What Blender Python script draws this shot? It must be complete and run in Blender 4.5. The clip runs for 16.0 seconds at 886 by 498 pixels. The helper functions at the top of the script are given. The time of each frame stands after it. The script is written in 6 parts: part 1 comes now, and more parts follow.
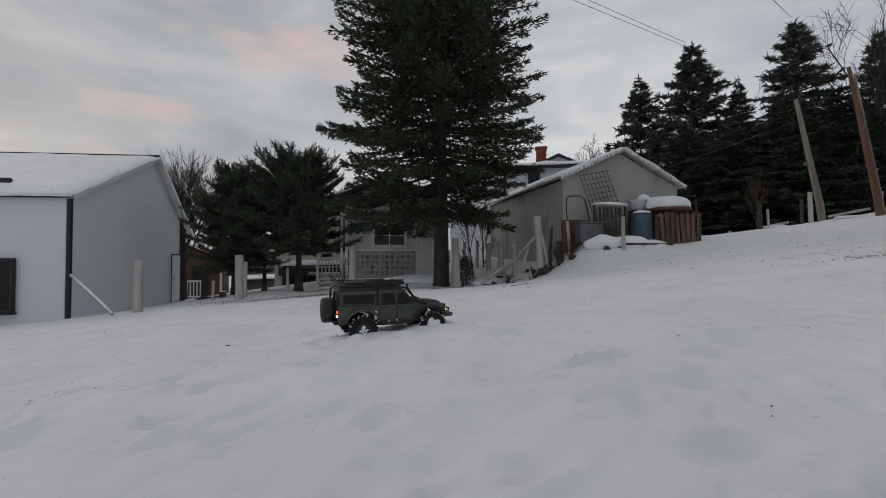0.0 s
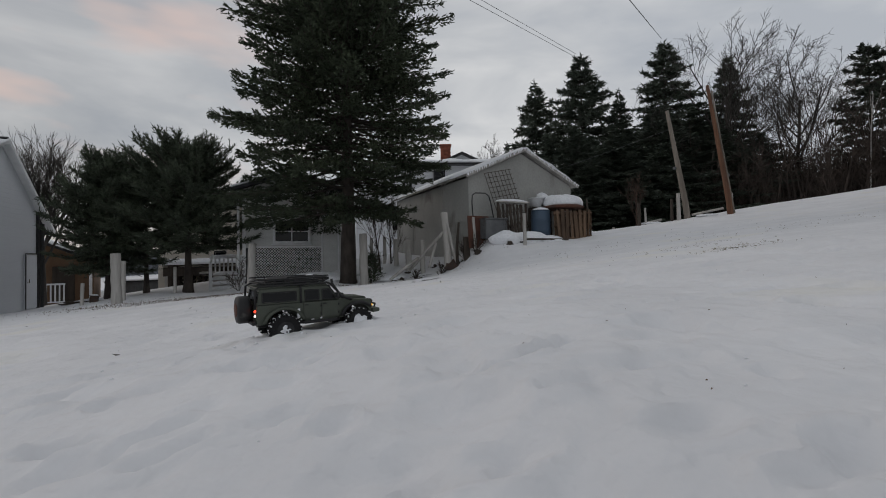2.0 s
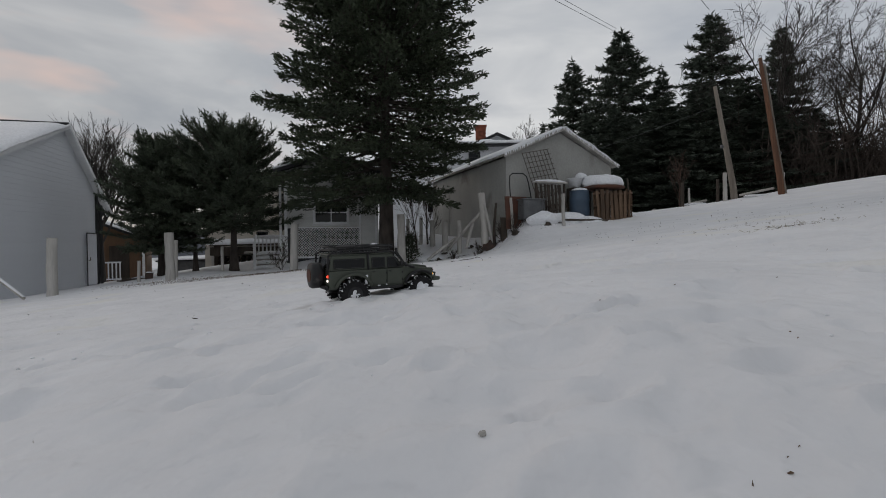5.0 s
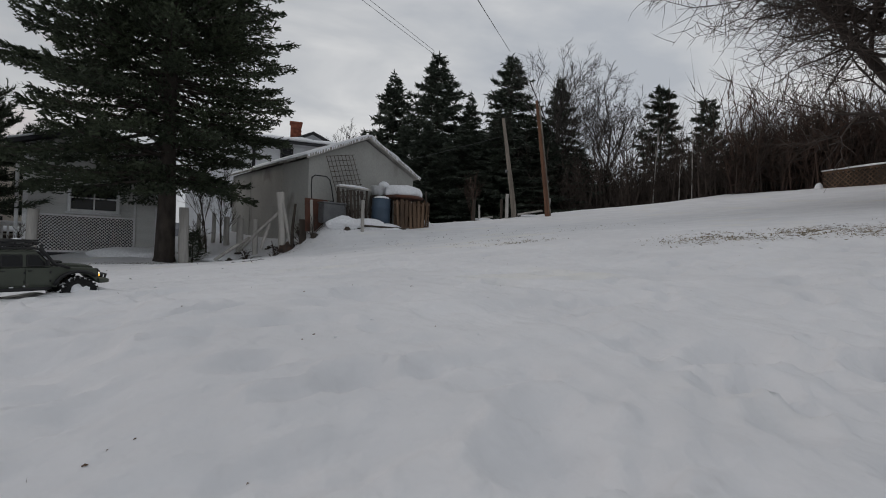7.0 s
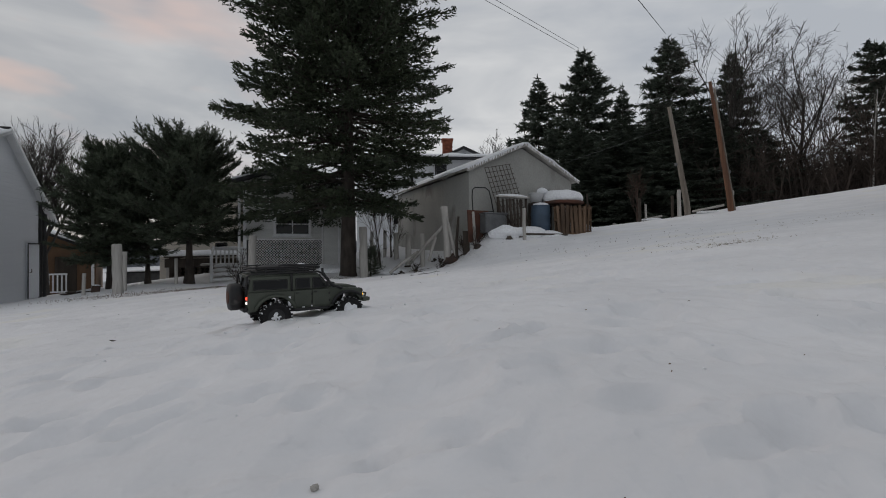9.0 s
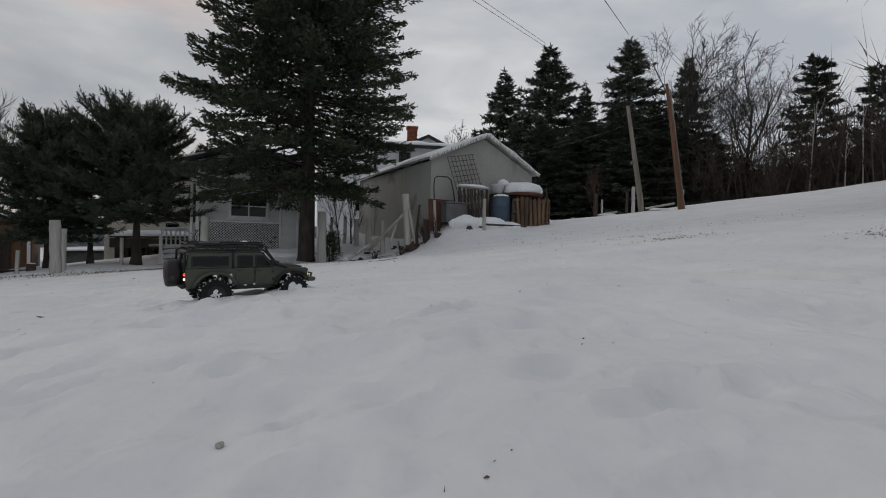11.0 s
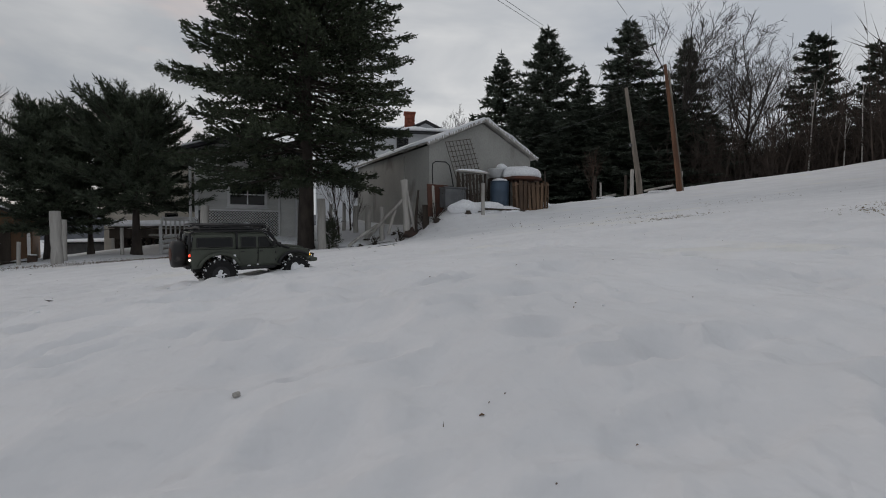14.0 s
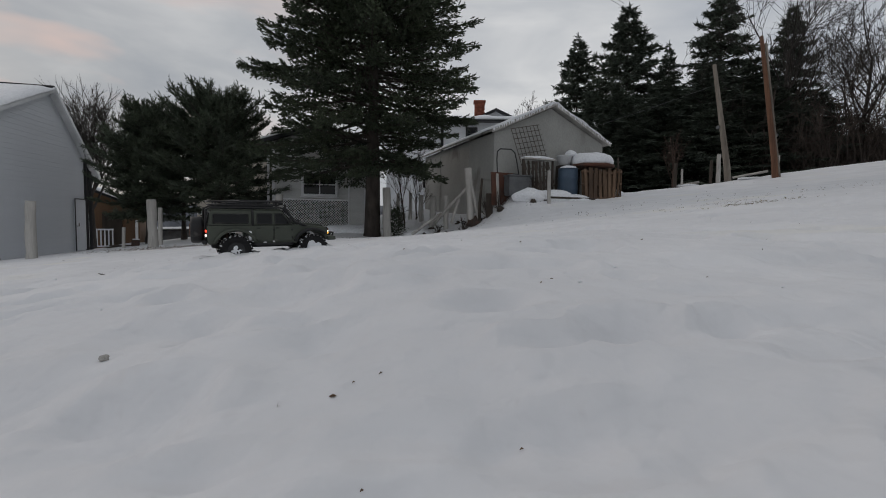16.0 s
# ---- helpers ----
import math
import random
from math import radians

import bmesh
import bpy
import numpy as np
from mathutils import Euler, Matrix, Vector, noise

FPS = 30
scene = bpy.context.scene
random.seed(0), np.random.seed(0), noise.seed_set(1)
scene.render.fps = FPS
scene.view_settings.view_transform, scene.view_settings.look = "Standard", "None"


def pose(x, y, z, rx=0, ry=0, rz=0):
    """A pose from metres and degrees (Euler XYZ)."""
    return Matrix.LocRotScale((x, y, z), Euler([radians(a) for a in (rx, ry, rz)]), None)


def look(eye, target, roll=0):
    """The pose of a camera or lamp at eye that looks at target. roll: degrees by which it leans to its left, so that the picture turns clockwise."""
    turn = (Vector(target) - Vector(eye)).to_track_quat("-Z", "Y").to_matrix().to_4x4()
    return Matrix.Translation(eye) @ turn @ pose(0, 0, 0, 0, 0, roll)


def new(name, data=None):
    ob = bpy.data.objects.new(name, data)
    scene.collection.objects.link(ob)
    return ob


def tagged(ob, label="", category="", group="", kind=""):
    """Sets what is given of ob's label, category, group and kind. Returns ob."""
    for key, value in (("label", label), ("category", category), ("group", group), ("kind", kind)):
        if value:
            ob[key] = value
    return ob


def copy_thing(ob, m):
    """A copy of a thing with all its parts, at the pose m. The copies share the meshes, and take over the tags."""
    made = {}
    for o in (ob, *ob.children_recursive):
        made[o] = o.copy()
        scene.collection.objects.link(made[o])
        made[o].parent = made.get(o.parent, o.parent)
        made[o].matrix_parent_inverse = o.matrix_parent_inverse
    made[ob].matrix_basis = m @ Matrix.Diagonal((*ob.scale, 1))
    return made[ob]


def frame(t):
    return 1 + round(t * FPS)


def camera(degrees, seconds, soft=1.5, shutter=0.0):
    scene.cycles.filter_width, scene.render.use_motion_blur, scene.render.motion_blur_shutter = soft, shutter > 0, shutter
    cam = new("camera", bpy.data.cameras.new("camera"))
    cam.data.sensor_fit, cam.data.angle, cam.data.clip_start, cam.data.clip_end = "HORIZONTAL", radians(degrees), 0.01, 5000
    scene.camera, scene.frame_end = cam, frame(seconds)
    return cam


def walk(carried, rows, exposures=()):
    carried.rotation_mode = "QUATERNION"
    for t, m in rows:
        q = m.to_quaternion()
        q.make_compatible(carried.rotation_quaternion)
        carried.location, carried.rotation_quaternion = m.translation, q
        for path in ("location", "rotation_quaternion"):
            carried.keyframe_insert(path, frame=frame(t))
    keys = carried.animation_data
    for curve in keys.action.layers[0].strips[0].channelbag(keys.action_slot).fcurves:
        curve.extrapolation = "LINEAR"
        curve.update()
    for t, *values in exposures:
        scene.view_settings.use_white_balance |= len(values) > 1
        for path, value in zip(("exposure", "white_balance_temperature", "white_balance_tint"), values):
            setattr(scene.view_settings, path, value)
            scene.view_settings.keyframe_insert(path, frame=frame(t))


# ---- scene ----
# the carried camera: low over the snow, swinging with the arm
cam = camera(87.82, 16.0, soft=1.0, shutter=0.0)
PATH = (
    (0, (0.344, -0.023, 0.076), (0.3, 1.976, 0.13), -0.1),
    (0.5, (0.284, 0.051, 0.069), (0.566, 2.03, 0.126), -0.6),
    (1, (0.201, -0.031, 0.047), (0.482, 1.949, 0.033), -1.5),
    (1.5, (0.307, 0.003, 0.07), (0.677, 1.969, 0.106), 0.0),
    (2, (0.237, 0.027, 0.063), (0.606, 1.993, 0.098), -0.8),
    (2.5, (0.242, -0.005, 0.055), (0.63, 1.957, 0.051), -0.2),
    (3, (0.27, -0.022, 0.052), (0.706, 1.93, 0.04), 0.9),
    (3.5, (0.179, 0.002, 0.05), (0.495, 1.977, 0.035), -0.3),
    (3.7, (0.02, -0.056, 0.004), (0.26, 1.929, -0.01), -0.2),
    (5.8, (0.136, -0.008, 0.009), (0.371, 1.978, -0.038), -0.7),
    (6, (0.156, -0.071, 0.021), (0.488, 1.901, -0.023), -1.1),
    (6.5, (0.579, 0.033, 0.004), (1.325, 1.888, -0.025), 0.1),
    (7, (0.676, -0.278, 0.031), (1.624, 1.483, 0.022), 2.4),
    (7.5, (0.546, -0.046, 0.023), (1.265, 1.82, 0.009), 1.4),
    (8, (0.245, -0.025, 0.04), (0.652, 1.933, 0.042), -1.4),
    (8.5, (0.265, -0.033, 0.04), (0.589, 1.941, 0.041), -0.5),
    (9, (0.288, -0.019, 0.044), (0.649, 1.948, 0.056), -0.2),
    (9.5, (0.28, -0.015, 0.045), (0.678, 1.945, 0.064), -0.4),
    (9.7, (0.299, -0.012, 0.051), (0.732, 1.94, 0.077), -0.2),
    (11.8, (0.36, -0.086, -0.003), (0.884, 1.843, -0.069), 1.8),
    (12, (0.313, -0.08, -0.003), (0.787, 1.862, -0.068), 1.2),
    (12.5, (0.269, -0.075, -0.007), (0.707, 1.875, -0.08), 0.6),
    (13, (0.419, -0.085, -0.017), (1.018, 1.822, -0.086), 2.6),
    (13.5, (0.509, -0.132, 0.013), (1.096, 1.776, -0.108), 3.2),
    (14, (0.349, -0.111, -0.022), (0.87, 1.818, -0.112), 0.7),
    (14.5, (0.421, -0.168, -0.022), (1.037, 1.731, -0.131), 2.5),
    (15, (0.492, -0.163, -0.023), (0.971, 1.775, -0.148), 2.4),
    (15.5, (0.677, -0.124, -0.064), (0.946, 1.853, -0.203), 1.4),
    (16, (0.624, -0.034, -0.078), (0.836, 1.95, -0.211), 1.0),
)
walk(cam, [(t, look(eye, target, roll)) for t, eye, target, roll in PATH], exposures=[(0.0, 0.0), (16.0, 0.0)])

# ---- world: overcast evening sky, a warm glow behind thin cloud ----
GLOW = (-0.66, 0.66, 0.36)
world = bpy.data.worlds.new("evening_sky")
scene.world = world
world.use_nodes = True
wt = world.node_tree
wt.nodes.clear()


def wnode(kind, **kw):
    n = wt.nodes.new(kind)
    for k, v in kw.items():
        n.inputs[k].default_value = v
    return n


def wramp(stops):
    n = wt.nodes.new("ShaderNodeValToRGB")
    e = n.color_ramp.elements
    while len(e) < len(stops):
        e.new(0.5)
    for q, (p, c) in zip(e, stops):
        q.position, q.color = p, (*c, 1)
    return n


w_co = wnode("ShaderNodeTexCoord")
w_map = wnode("ShaderNodeMapping", Scale=(1.0, 1.0, 3.2))
w_n1 = wnode("ShaderNodeTexNoise", Scale=2.3, Detail=5.0, Roughness=0.5, Distortion=0.35)
w_r1 = wramp([(0.36, (0.305, 0.325, 0.360)), (0.50, (0.385, 0.398, 0.420)), (0.64, (0.50, 0.505, 0.515))])
w_n2 = wnode("ShaderNodeTexNoise", Scale=3.9, Detail=3.0, Roughness=0.5)
w_r2 = wramp([(0.50, (0, 0, 0)), (0.68, (1, 1, 1))])
w_dot = wt.nodes.new("ShaderNodeVectorMath")
w_dot.operation = "DOT_PRODUCT"
w_dot.inputs[1].default_value = Vector(GLOW).normalized()
w_r3 = wramp([(0.72, (0, 0, 0)), (0.98, (1, 1, 1))])
w_mul = wt.nodes.new("ShaderNodeMath")
w_mul.operation = "MULTIPLY"
w_mix = wt.nodes.new("ShaderNodeMixRGB")
w_mix.inputs[2].default_value = (0.57, 0.455, 0.425, 1)
w_dot2 = wt.nodes.new("ShaderNodeVectorMath")
w_dot2.operation = "DOT_PRODUCT"
w_dot2.inputs[1].default_value = Vector((0.75, 0.62, 0.22)).normalized()
w_r4 = wramp([(0.25, (1.0, 1.0, 1.0)), (0.98, (1.38, 1.37, 1.35))])
w_gain = wt.nodes.new("ShaderNodeMixRGB")
w_gain.blend_type = "MULTIPLY"
w_gain.inputs[0].default_value = 1.0
w_sky = wt.nodes.new("ShaderNodeTexSky")
w_sky.sky_type, w_sky.sun_disc, w_sky.sun_elevation, w_sky.sun_rotation = "NISHITA", False, radians(9), radians(-54)
w_add = wt.nodes.new("ShaderNodeMixRGB")
w_add.blend_type = "ADD"
w_add.inputs[0].default_value = 0.006
w_bg = wnode("ShaderNodeBackground", Strength=1.0)
w_out = wnode("ShaderNodeOutputWorld")
for a, b in ((w_co.outputs["Generated"], w_map.inputs[0]), (w_map.outputs[0], w_n1.inputs[0]), (w_map.outputs[0], w_n2.inputs[0]),
             (w_n1.outputs[0], w_r1.inputs[0]), (w_n2.outputs[0], w_r2.inputs[0]), (w_co.outputs["Generated"], w_dot.inputs[0]),
             (w_dot.outputs["Value"], w_r3.inputs[0]), (w_r2.outputs[0], w_mul.inputs[0]), (w_r3.outputs[0], w_mul.inputs[1]),
             (w_mul.outputs[0], w_mix.inputs[0]), (w_r1.outputs[0], w_mix.inputs[1]), (w_co.outputs["Generated"], w_dot2.inputs[0]), (w_dot2.outputs["Value"], w_r4.inputs[0]), (w_mix.outputs[0], w_gain.inputs[1]), (w_r4.outputs[0], w_gain.inputs[2]),
             (w_gain.outputs[0], w_add.inputs[1]),
             (w_sky.outputs[0], w_add.inputs[2]), (w_add.outputs[0], w_bg.inputs[0]), (w_bg.outputs[0], w_out.inputs[0])):
    wt.links.new(a, b)
sun = new("sun", bpy.data.lights.new("sun", "SUN"))
sun.data.energy, sun.data.angle, sun.data.color = 0.25, radians(25), (1.0, 0.86, 0.76)
sun.matrix_world = look((-40, 29, 30), (0, 0, 0))


# ---- materials ----
def mat(name, col, col2=None, rough=0.8, scale=3.0, stretch=(1, 1, 1), bump=0.25, fine=40.0, metal=0.0, rnd=0.12, island=False, blend=(0.35, 0.65), dirt=None, dscale=1.3, dmin=0.6, spec=0.4, grain=1.0):
    """Two scales of colour, an optional third of dirt, and fine relief; varied from object to object (or island to island)."""
    m = bpy.data.materials.new(name)
    m.use_nodes = True
    nt = m.node_tree
    bs = nt.nodes["Principled BSDF"]
    bs.inputs["Roughness"].default_value, bs.inputs["Metallic"].default_value = rough, metal
    bs.inputs["Specular IOR Level"].default_value = spec
    co = nt.nodes.new("ShaderNodeTexCoord")
    mp = nt.nodes.new("ShaderNodeMapping")
    mp.inputs["Scale"].default_value = stretch
    nt.links.new(co.outputs["Object"], mp.inputs[0])

    def nz(s, d):
        n = nt.nodes.new("ShaderNodeTexNoise")
        n.inputs["Scale"].default_value, n.inputs["Detail"].default_value = s, d
        nt.links.new(mp.outputs[0], n.inputs[0])
        return n

    def ramp(src, p0, p1, c0, c1):
        r = nt.nodes.new("ShaderNodeValToRGB")
        e = r.color_ramp.elements
        e[0].position, e[0].color, e[1].position, e[1].color = p0, (*c0, 1), p1, (*c1, 1)
        nt.links.new(src, r.inputs[0])
        return r

    col2 = col2 or tuple(c * 0.75 for c in col)
    big, small = nz(scale, 5), nz(fine, 3)
    c = ramp(big.outputs[0], *blend, col2, col).outputs[0]
    if dirt:
        dn = nz(dscale, 6)
        dm = ramp(dn.outputs[0], dmin, dmin + 0.12, (0, 0, 0), (1, 1, 1))
        mx = nt.nodes.new("ShaderNodeMixRGB")
        mx.inputs[2].default_value = (*dirt, 1)
        nt.links.new(dm.outputs[0], mx.inputs[0])
        nt.links.new(c, mx.inputs[1])
        c = mx.outputs[0]
    hs = nt.nodes.new("ShaderNodeHueSaturation")
    nt.links.new(c, hs.inputs["Color"])
    if island:
        src = nt.nodes.new("ShaderNodeNewGeometry").outputs["Random Per Island"]
    else:
        src = nt.nodes.new("ShaderNodeObjectInfo").outputs["Random"]
    mr = nt.nodes.new("ShaderNodeMapRange")
    mr.inputs["To Min"].default_value, mr.inputs["To Max"].default_value = 1 - rnd, 1 + rnd
    nt.links.new(src, mr.inputs["Value"])
    ml = nt.nodes.new("ShaderNodeMath")
    ml.operation = "MULTIPLY"
    fr = nt.nodes.new("ShaderNodeMapRange")
    fr.inputs["From Min"].default_value, fr.inputs["From Max"].default_value = 0.3, 0.7
    fr.inputs["To Min"].default_value, fr.inputs["To Max"].default_value = 1 - 0.10 * grain, 1 + 0.08 * grain
    nt.links.new(small.outputs[0], fr.inputs["Value"])
    nt.links.new(mr.outputs[0], ml.inputs[0])
    nt.links.new(fr.outputs[0], ml.inputs[1])
    nt.links.new(ml.outputs[0], hs.inputs["Value"])
    nt.links.new(hs.outputs[0], bs.inputs["Base Color"])
    if bump:
        b = nt.nodes.new("ShaderNodeBump")
        b.inputs["Strength"].default_value, b.inputs["Distance"].default_value = bump, 0.5 / fine
        nt.links.new(small.outputs[0], b.inputs["Height"])
        nt.links.new(b.outputs[0], bs.inputs["Normal"])
    return m


def glass_mat(name, col, rough=0.08):
    m = bpy.data.materials.new(name)
    m.use_nodes = True
    bs = m.node_tree.nodes["Principled BSDF"]
    bs.inputs["Base Color"].default_value, bs.inputs["Roughness"].default_value = (*col, 1), rough
    bs.inputs["Specular IOR Level"].default_value = 0.25
    return m


def glow_mat(name, col, power):
    m = glass_mat(name, tuple(c * 0.6 for c in col), 0.2)
    bs = m.node_tree.nodes["Principled BSDF"]
    bs.inputs["Emission Color"].default_value, bs.inputs["Emission Strength"].default_value = (*col, 1), power
    return m


SNOW = mat("snow", (0.90, 0.91, 0.93), (0.84, 0.855, 0.885), 0.65, 1.1, bump=0.5, fine=22, rnd=0.02, spec=0.25)
GROUND = mat("trampled_snow", (0.83, 0.832, 0.848), (0.76, 0.763, 0.780), 0.75, 1.5, bump=0.26, fine=13, rnd=0.0, dirt=(0.82, 0.812, 0.785), dscale=0.9, dmin=0.57, spec=0.2, grain=0.22)


def crust(m, layers):
    """Stacks further scales of relief on a material: (noise scale, detail, height in metres, how sharply only the highest spots rise)."""
    nt = m.node_tree
    bs = nt.nodes["Principled BSDF"]
    last = bs.inputs["Normal"].links[0].from_socket
    co = nt.nodes.new("ShaderNodeTexCoord")
    for scale, detail, height, lo in layers:
        n = nt.nodes.new("ShaderNodeTexNoise")
        n.inputs["Scale"].default_value, n.inputs["Detail"].default_value, n.inputs["Roughness"].default_value = scale, detail, 0.6
        nt.links.new(co.outputs["Object"], n.inputs[0])
        r = nt.nodes.new("ShaderNodeMapRange")
        r.interpolation_type = "SMOOTHSTEP"
        r.inputs["From Min"].default_value, r.inputs["From Max"].default_value = lo, lo + 0.32
        nt.links.new(n.outputs[0], r.inputs["Value"])
        b = nt.nodes.new("ShaderNodeBump")
        b.inputs["Strength"].default_value, b.inputs["Distance"].default_value = 1.0, height
        nt.links.new(r.outputs[0], b.inputs["Height"])
        nt.links.new(last, b.inputs["Normal"])
        last = b.outputs[0]
    nt.links.new(last, bs.inputs["Normal"])


crust(GROUND, ((3.4, 1, 0.010, 0.42), (8.5, 2, 0.0060, 0.45), (21.0, 2, 0.0014, 0.40)))
WHITE_SIDING = mat("white_siding", (0.72, 0.745, 0.78), (0.69, 0.71, 0.75), 0.6, 0.8, (1, 1, 4), 0.1, 30, rnd=0.012)
HOUSE_SIDING = mat("grey_siding", (0.66, 0.665, 0.65), (0.58, 0.585, 0.57), 0.7, 1.2, (1, 1, 3), 0.15, 30, rnd=0.04)
BEIGE_SIDING = mat("beige_siding", (0.66, 0.61, 0.53), (0.58, 0.535, 0.465), 0.7, 1.0, (1, 1, 3), 0.1, 30, rnd=0.03)
SHED_WALL = mat("weathered_plywood", (0.415, 0.415, 0.392), (0.335, 0.335, 0.315), 0.85, 0.9, (1, 1, 0.6), 0.25, 35, rnd=0.05, dirt=(0.20, 0.19, 0.17), dscale=1.1, dmin=0.60)
PLASTER = mat("pale_clapboard", (0.76, 0.78, 0.81), (0.70, 0.72, 0.75), 0.65, 1.0, bump=0.1, rnd=0.03)
BLACK_TRIM = mat("black_trim", (0.02, 0.02, 0.022), rough=0.5, rnd=0.05)
WHITE_TRIM = mat("white_trim", (0.82, 0.83, 0.84), (0.72, 0.73, 0.74), 0.6, 4, rnd=0.04)
DARK_ROOF = mat("dark_shingle", (0.05, 0.05, 0.055), (0.03, 0.03, 0.034), 0.9, 5, rnd=0.1)
BROWN_WALL = mat("brown_boards", (0.185, 0.110, 0.062), (0.125, 0.074, 0.043), 0.8, 2, (1, 1, 0.2), rnd=0.1)
BRICK = mat("red_brick", (0.30, 0.10, 0.06), (0.20, 0.065, 0.04), 0.9, 6, rnd=0.2)
OLD_WOOD = mat("grey_old_wood", (0.54, 0.52, 0.49), (0.34, 0.325, 0.30), 0.9, 4, (1, 1, 0.12), 0.5, 45, rnd=0.14, dirt=(0.14, 0.125, 0.11), dscale=2.5, dmin=0.62)
DARK_WOOD = mat("dark_wet_wood", (0.075, 0.06, 0.048), (0.04, 0.032, 0.026), 0.9, 5, (1, 1, 0.2), 0.5, 45, rnd=0.2)
PALLET_WOOD = mat("pallet_wood", (0.19, 0.122, 0.078), (0.08, 0.053, 0.037), 0.85, 4, (1, 1, 0.2), 0.4, 45, rnd=0.22)
POLE_GREY = mat("grey_pole_wood", (0.30, 0.265, 0.225), (0.17, 0.145, 0.12), 0.9, 5, (1, 1, 0.07), 0.5, 40, rnd=0.05)
POLE_RED = mat("red_brown_pole_wood", (0.23, 0.115, 0.065), (0.12, 0.062, 0.04), 0.85, 5, (1, 1, 0.07), 0.5, 40, rnd=0.05)
BARK = mat("spruce_bark", (0.085, 0.070, 0.060), (0.042, 0.035, 0.031), 0.95, 6, (1, 1, 0.35), 0.8, 30, rnd=0.1)
GREY_BARK = mat("grey_bark", (0.078, 0.070, 0.064), (0.046, 0.041, 0.038), 0.95, 5, (1, 1, 0.3), 0.5, 30, rnd=0.15)
TWIG = mat("brown_twigs", (0.080, 0.062, 0.052), (0.048, 0.038, 0.032), 0.95, 2, bump=0, rnd=0.25, island=True)
RED_TWIG = mat("reddish_twigs", (0.098, 0.064, 0.050), (0.06, 0.039, 0.031), 0.95, 2, bump=0, rnd=0.25, island=True)
NEEDLE = mat("spruce_needles", (0.060, 0.076, 0.042), (0.034, 0.046, 0.027), 0.65, 1.2, bump=0, rnd=0.45, island=True)
PINE_NEEDLE = mat("pine_needles", (0.085, 0.105, 0.068), (0.050, 0.064, 0.043), 0.6, 1.2, bump=0, rnd=0.45, island=True)
# paler and bluer than the near spruce: haze put into the needle colour
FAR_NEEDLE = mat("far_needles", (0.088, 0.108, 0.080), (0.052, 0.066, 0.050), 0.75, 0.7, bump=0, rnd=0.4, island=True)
DRY_GRASS = mat("dry_grass", (0.30, 0.25, 0.165), (0.16, 0.13, 0.08), 0.9, 3, bump=0, rnd=0.3, island=True)
LEAF = mat("dead_leaf", (0.17, 0.115, 0.07), (0.085, 0.06, 0.04), 0.9, 3, bump=0, rnd=0.35, island=True)
BLUE_PLASTIC = mat("faded_blue_plastic", (0.075, 0.115, 0.17), (0.055, 0.085, 0.125), 0.5, 3, rnd=0.03, dirt=(0.12, 0.12, 0.12), dmin=0.65)
WHITE_PLASTIC = mat("white_plastic", (0.62, 0.63, 0.64), (0.52, 0.53, 0.54), 0.5, 3, rnd=0.03)
RUST = mat("rusty_steel", (0.085, 0.05, 0.036), (0.05, 0.04, 0.036), 0.8, 9, rnd=0.1)
GALV = mat("galvanised_sheet", (0.17, 0.175, 0.18), (0.115, 0.12, 0.125), 0.6, 4, metal=0.4, rnd=0.04, dirt=(0.12, 0.10, 0.085), dscale=3)
RED_BOARD = mat("red_brown_board", (0.13, 0.055, 0.036), (0.085, 0.04, 0.028), 0.8, 4, rnd=0.05, dirt=(0.06, 0.045, 0.04), dscale=3)
GLASS = glass_mat("dark_window_glass", (0.012, 0.013, 0.015), 0.06)
WIRE = mat("cable_black", (0.20, 0.205, 0.21), rough=0.8, bump=0)
OLIVE = mat("olive_body_paint", (0.078, 0.088, 0.069), (0.058, 0.066, 0.052), 0.55, 9, bump=0.05, fine=300, rnd=0.0, dirt=(0.15, 0.145, 0.125), dscale=16, dmin=0.62)
BLACK_PLASTIC = mat("black_plastic", (0.018, 0.018, 0.019), (0.012, 0.012, 0.013), 0.55, 20, bump=0.1, fine=300, rnd=0.0, dirt=(0.06, 0.058, 0.054), dscale=25)
RUBBER = mat("tyre_rubber", (0.017, 0.017, 0.018), (0.011, 0.011, 0.012), 0.85, 30, bump=0.2, fine=300, rnd=0.0)
RIM_GREY = mat("dark_rim_metal", (0.05, 0.05, 0.052), (0.03, 0.03, 0.032), 0.4, 30, metal=0.6, rnd=0.0)
CAR_GLASS = glass_mat("smoked_car_glass", (0.008, 0.009, 0.010), 0.12)
TAIL_RED = glow_mat("lit_tail_lamp", (1.0, 0.06, 0.03), 2.2)
REVERSE_WHITE = glow_mat("lit_reverse_lamp", (1.0, 0.92, 0.85), 1.2)
HEAD_WHITE = glow_mat("lit_headlamp", (1.0, 0.98, 0.94), 2.0)
AMBER = glow_mat("lit_amber_lamp", (1.0, 0.55, 0.06), 1.4)


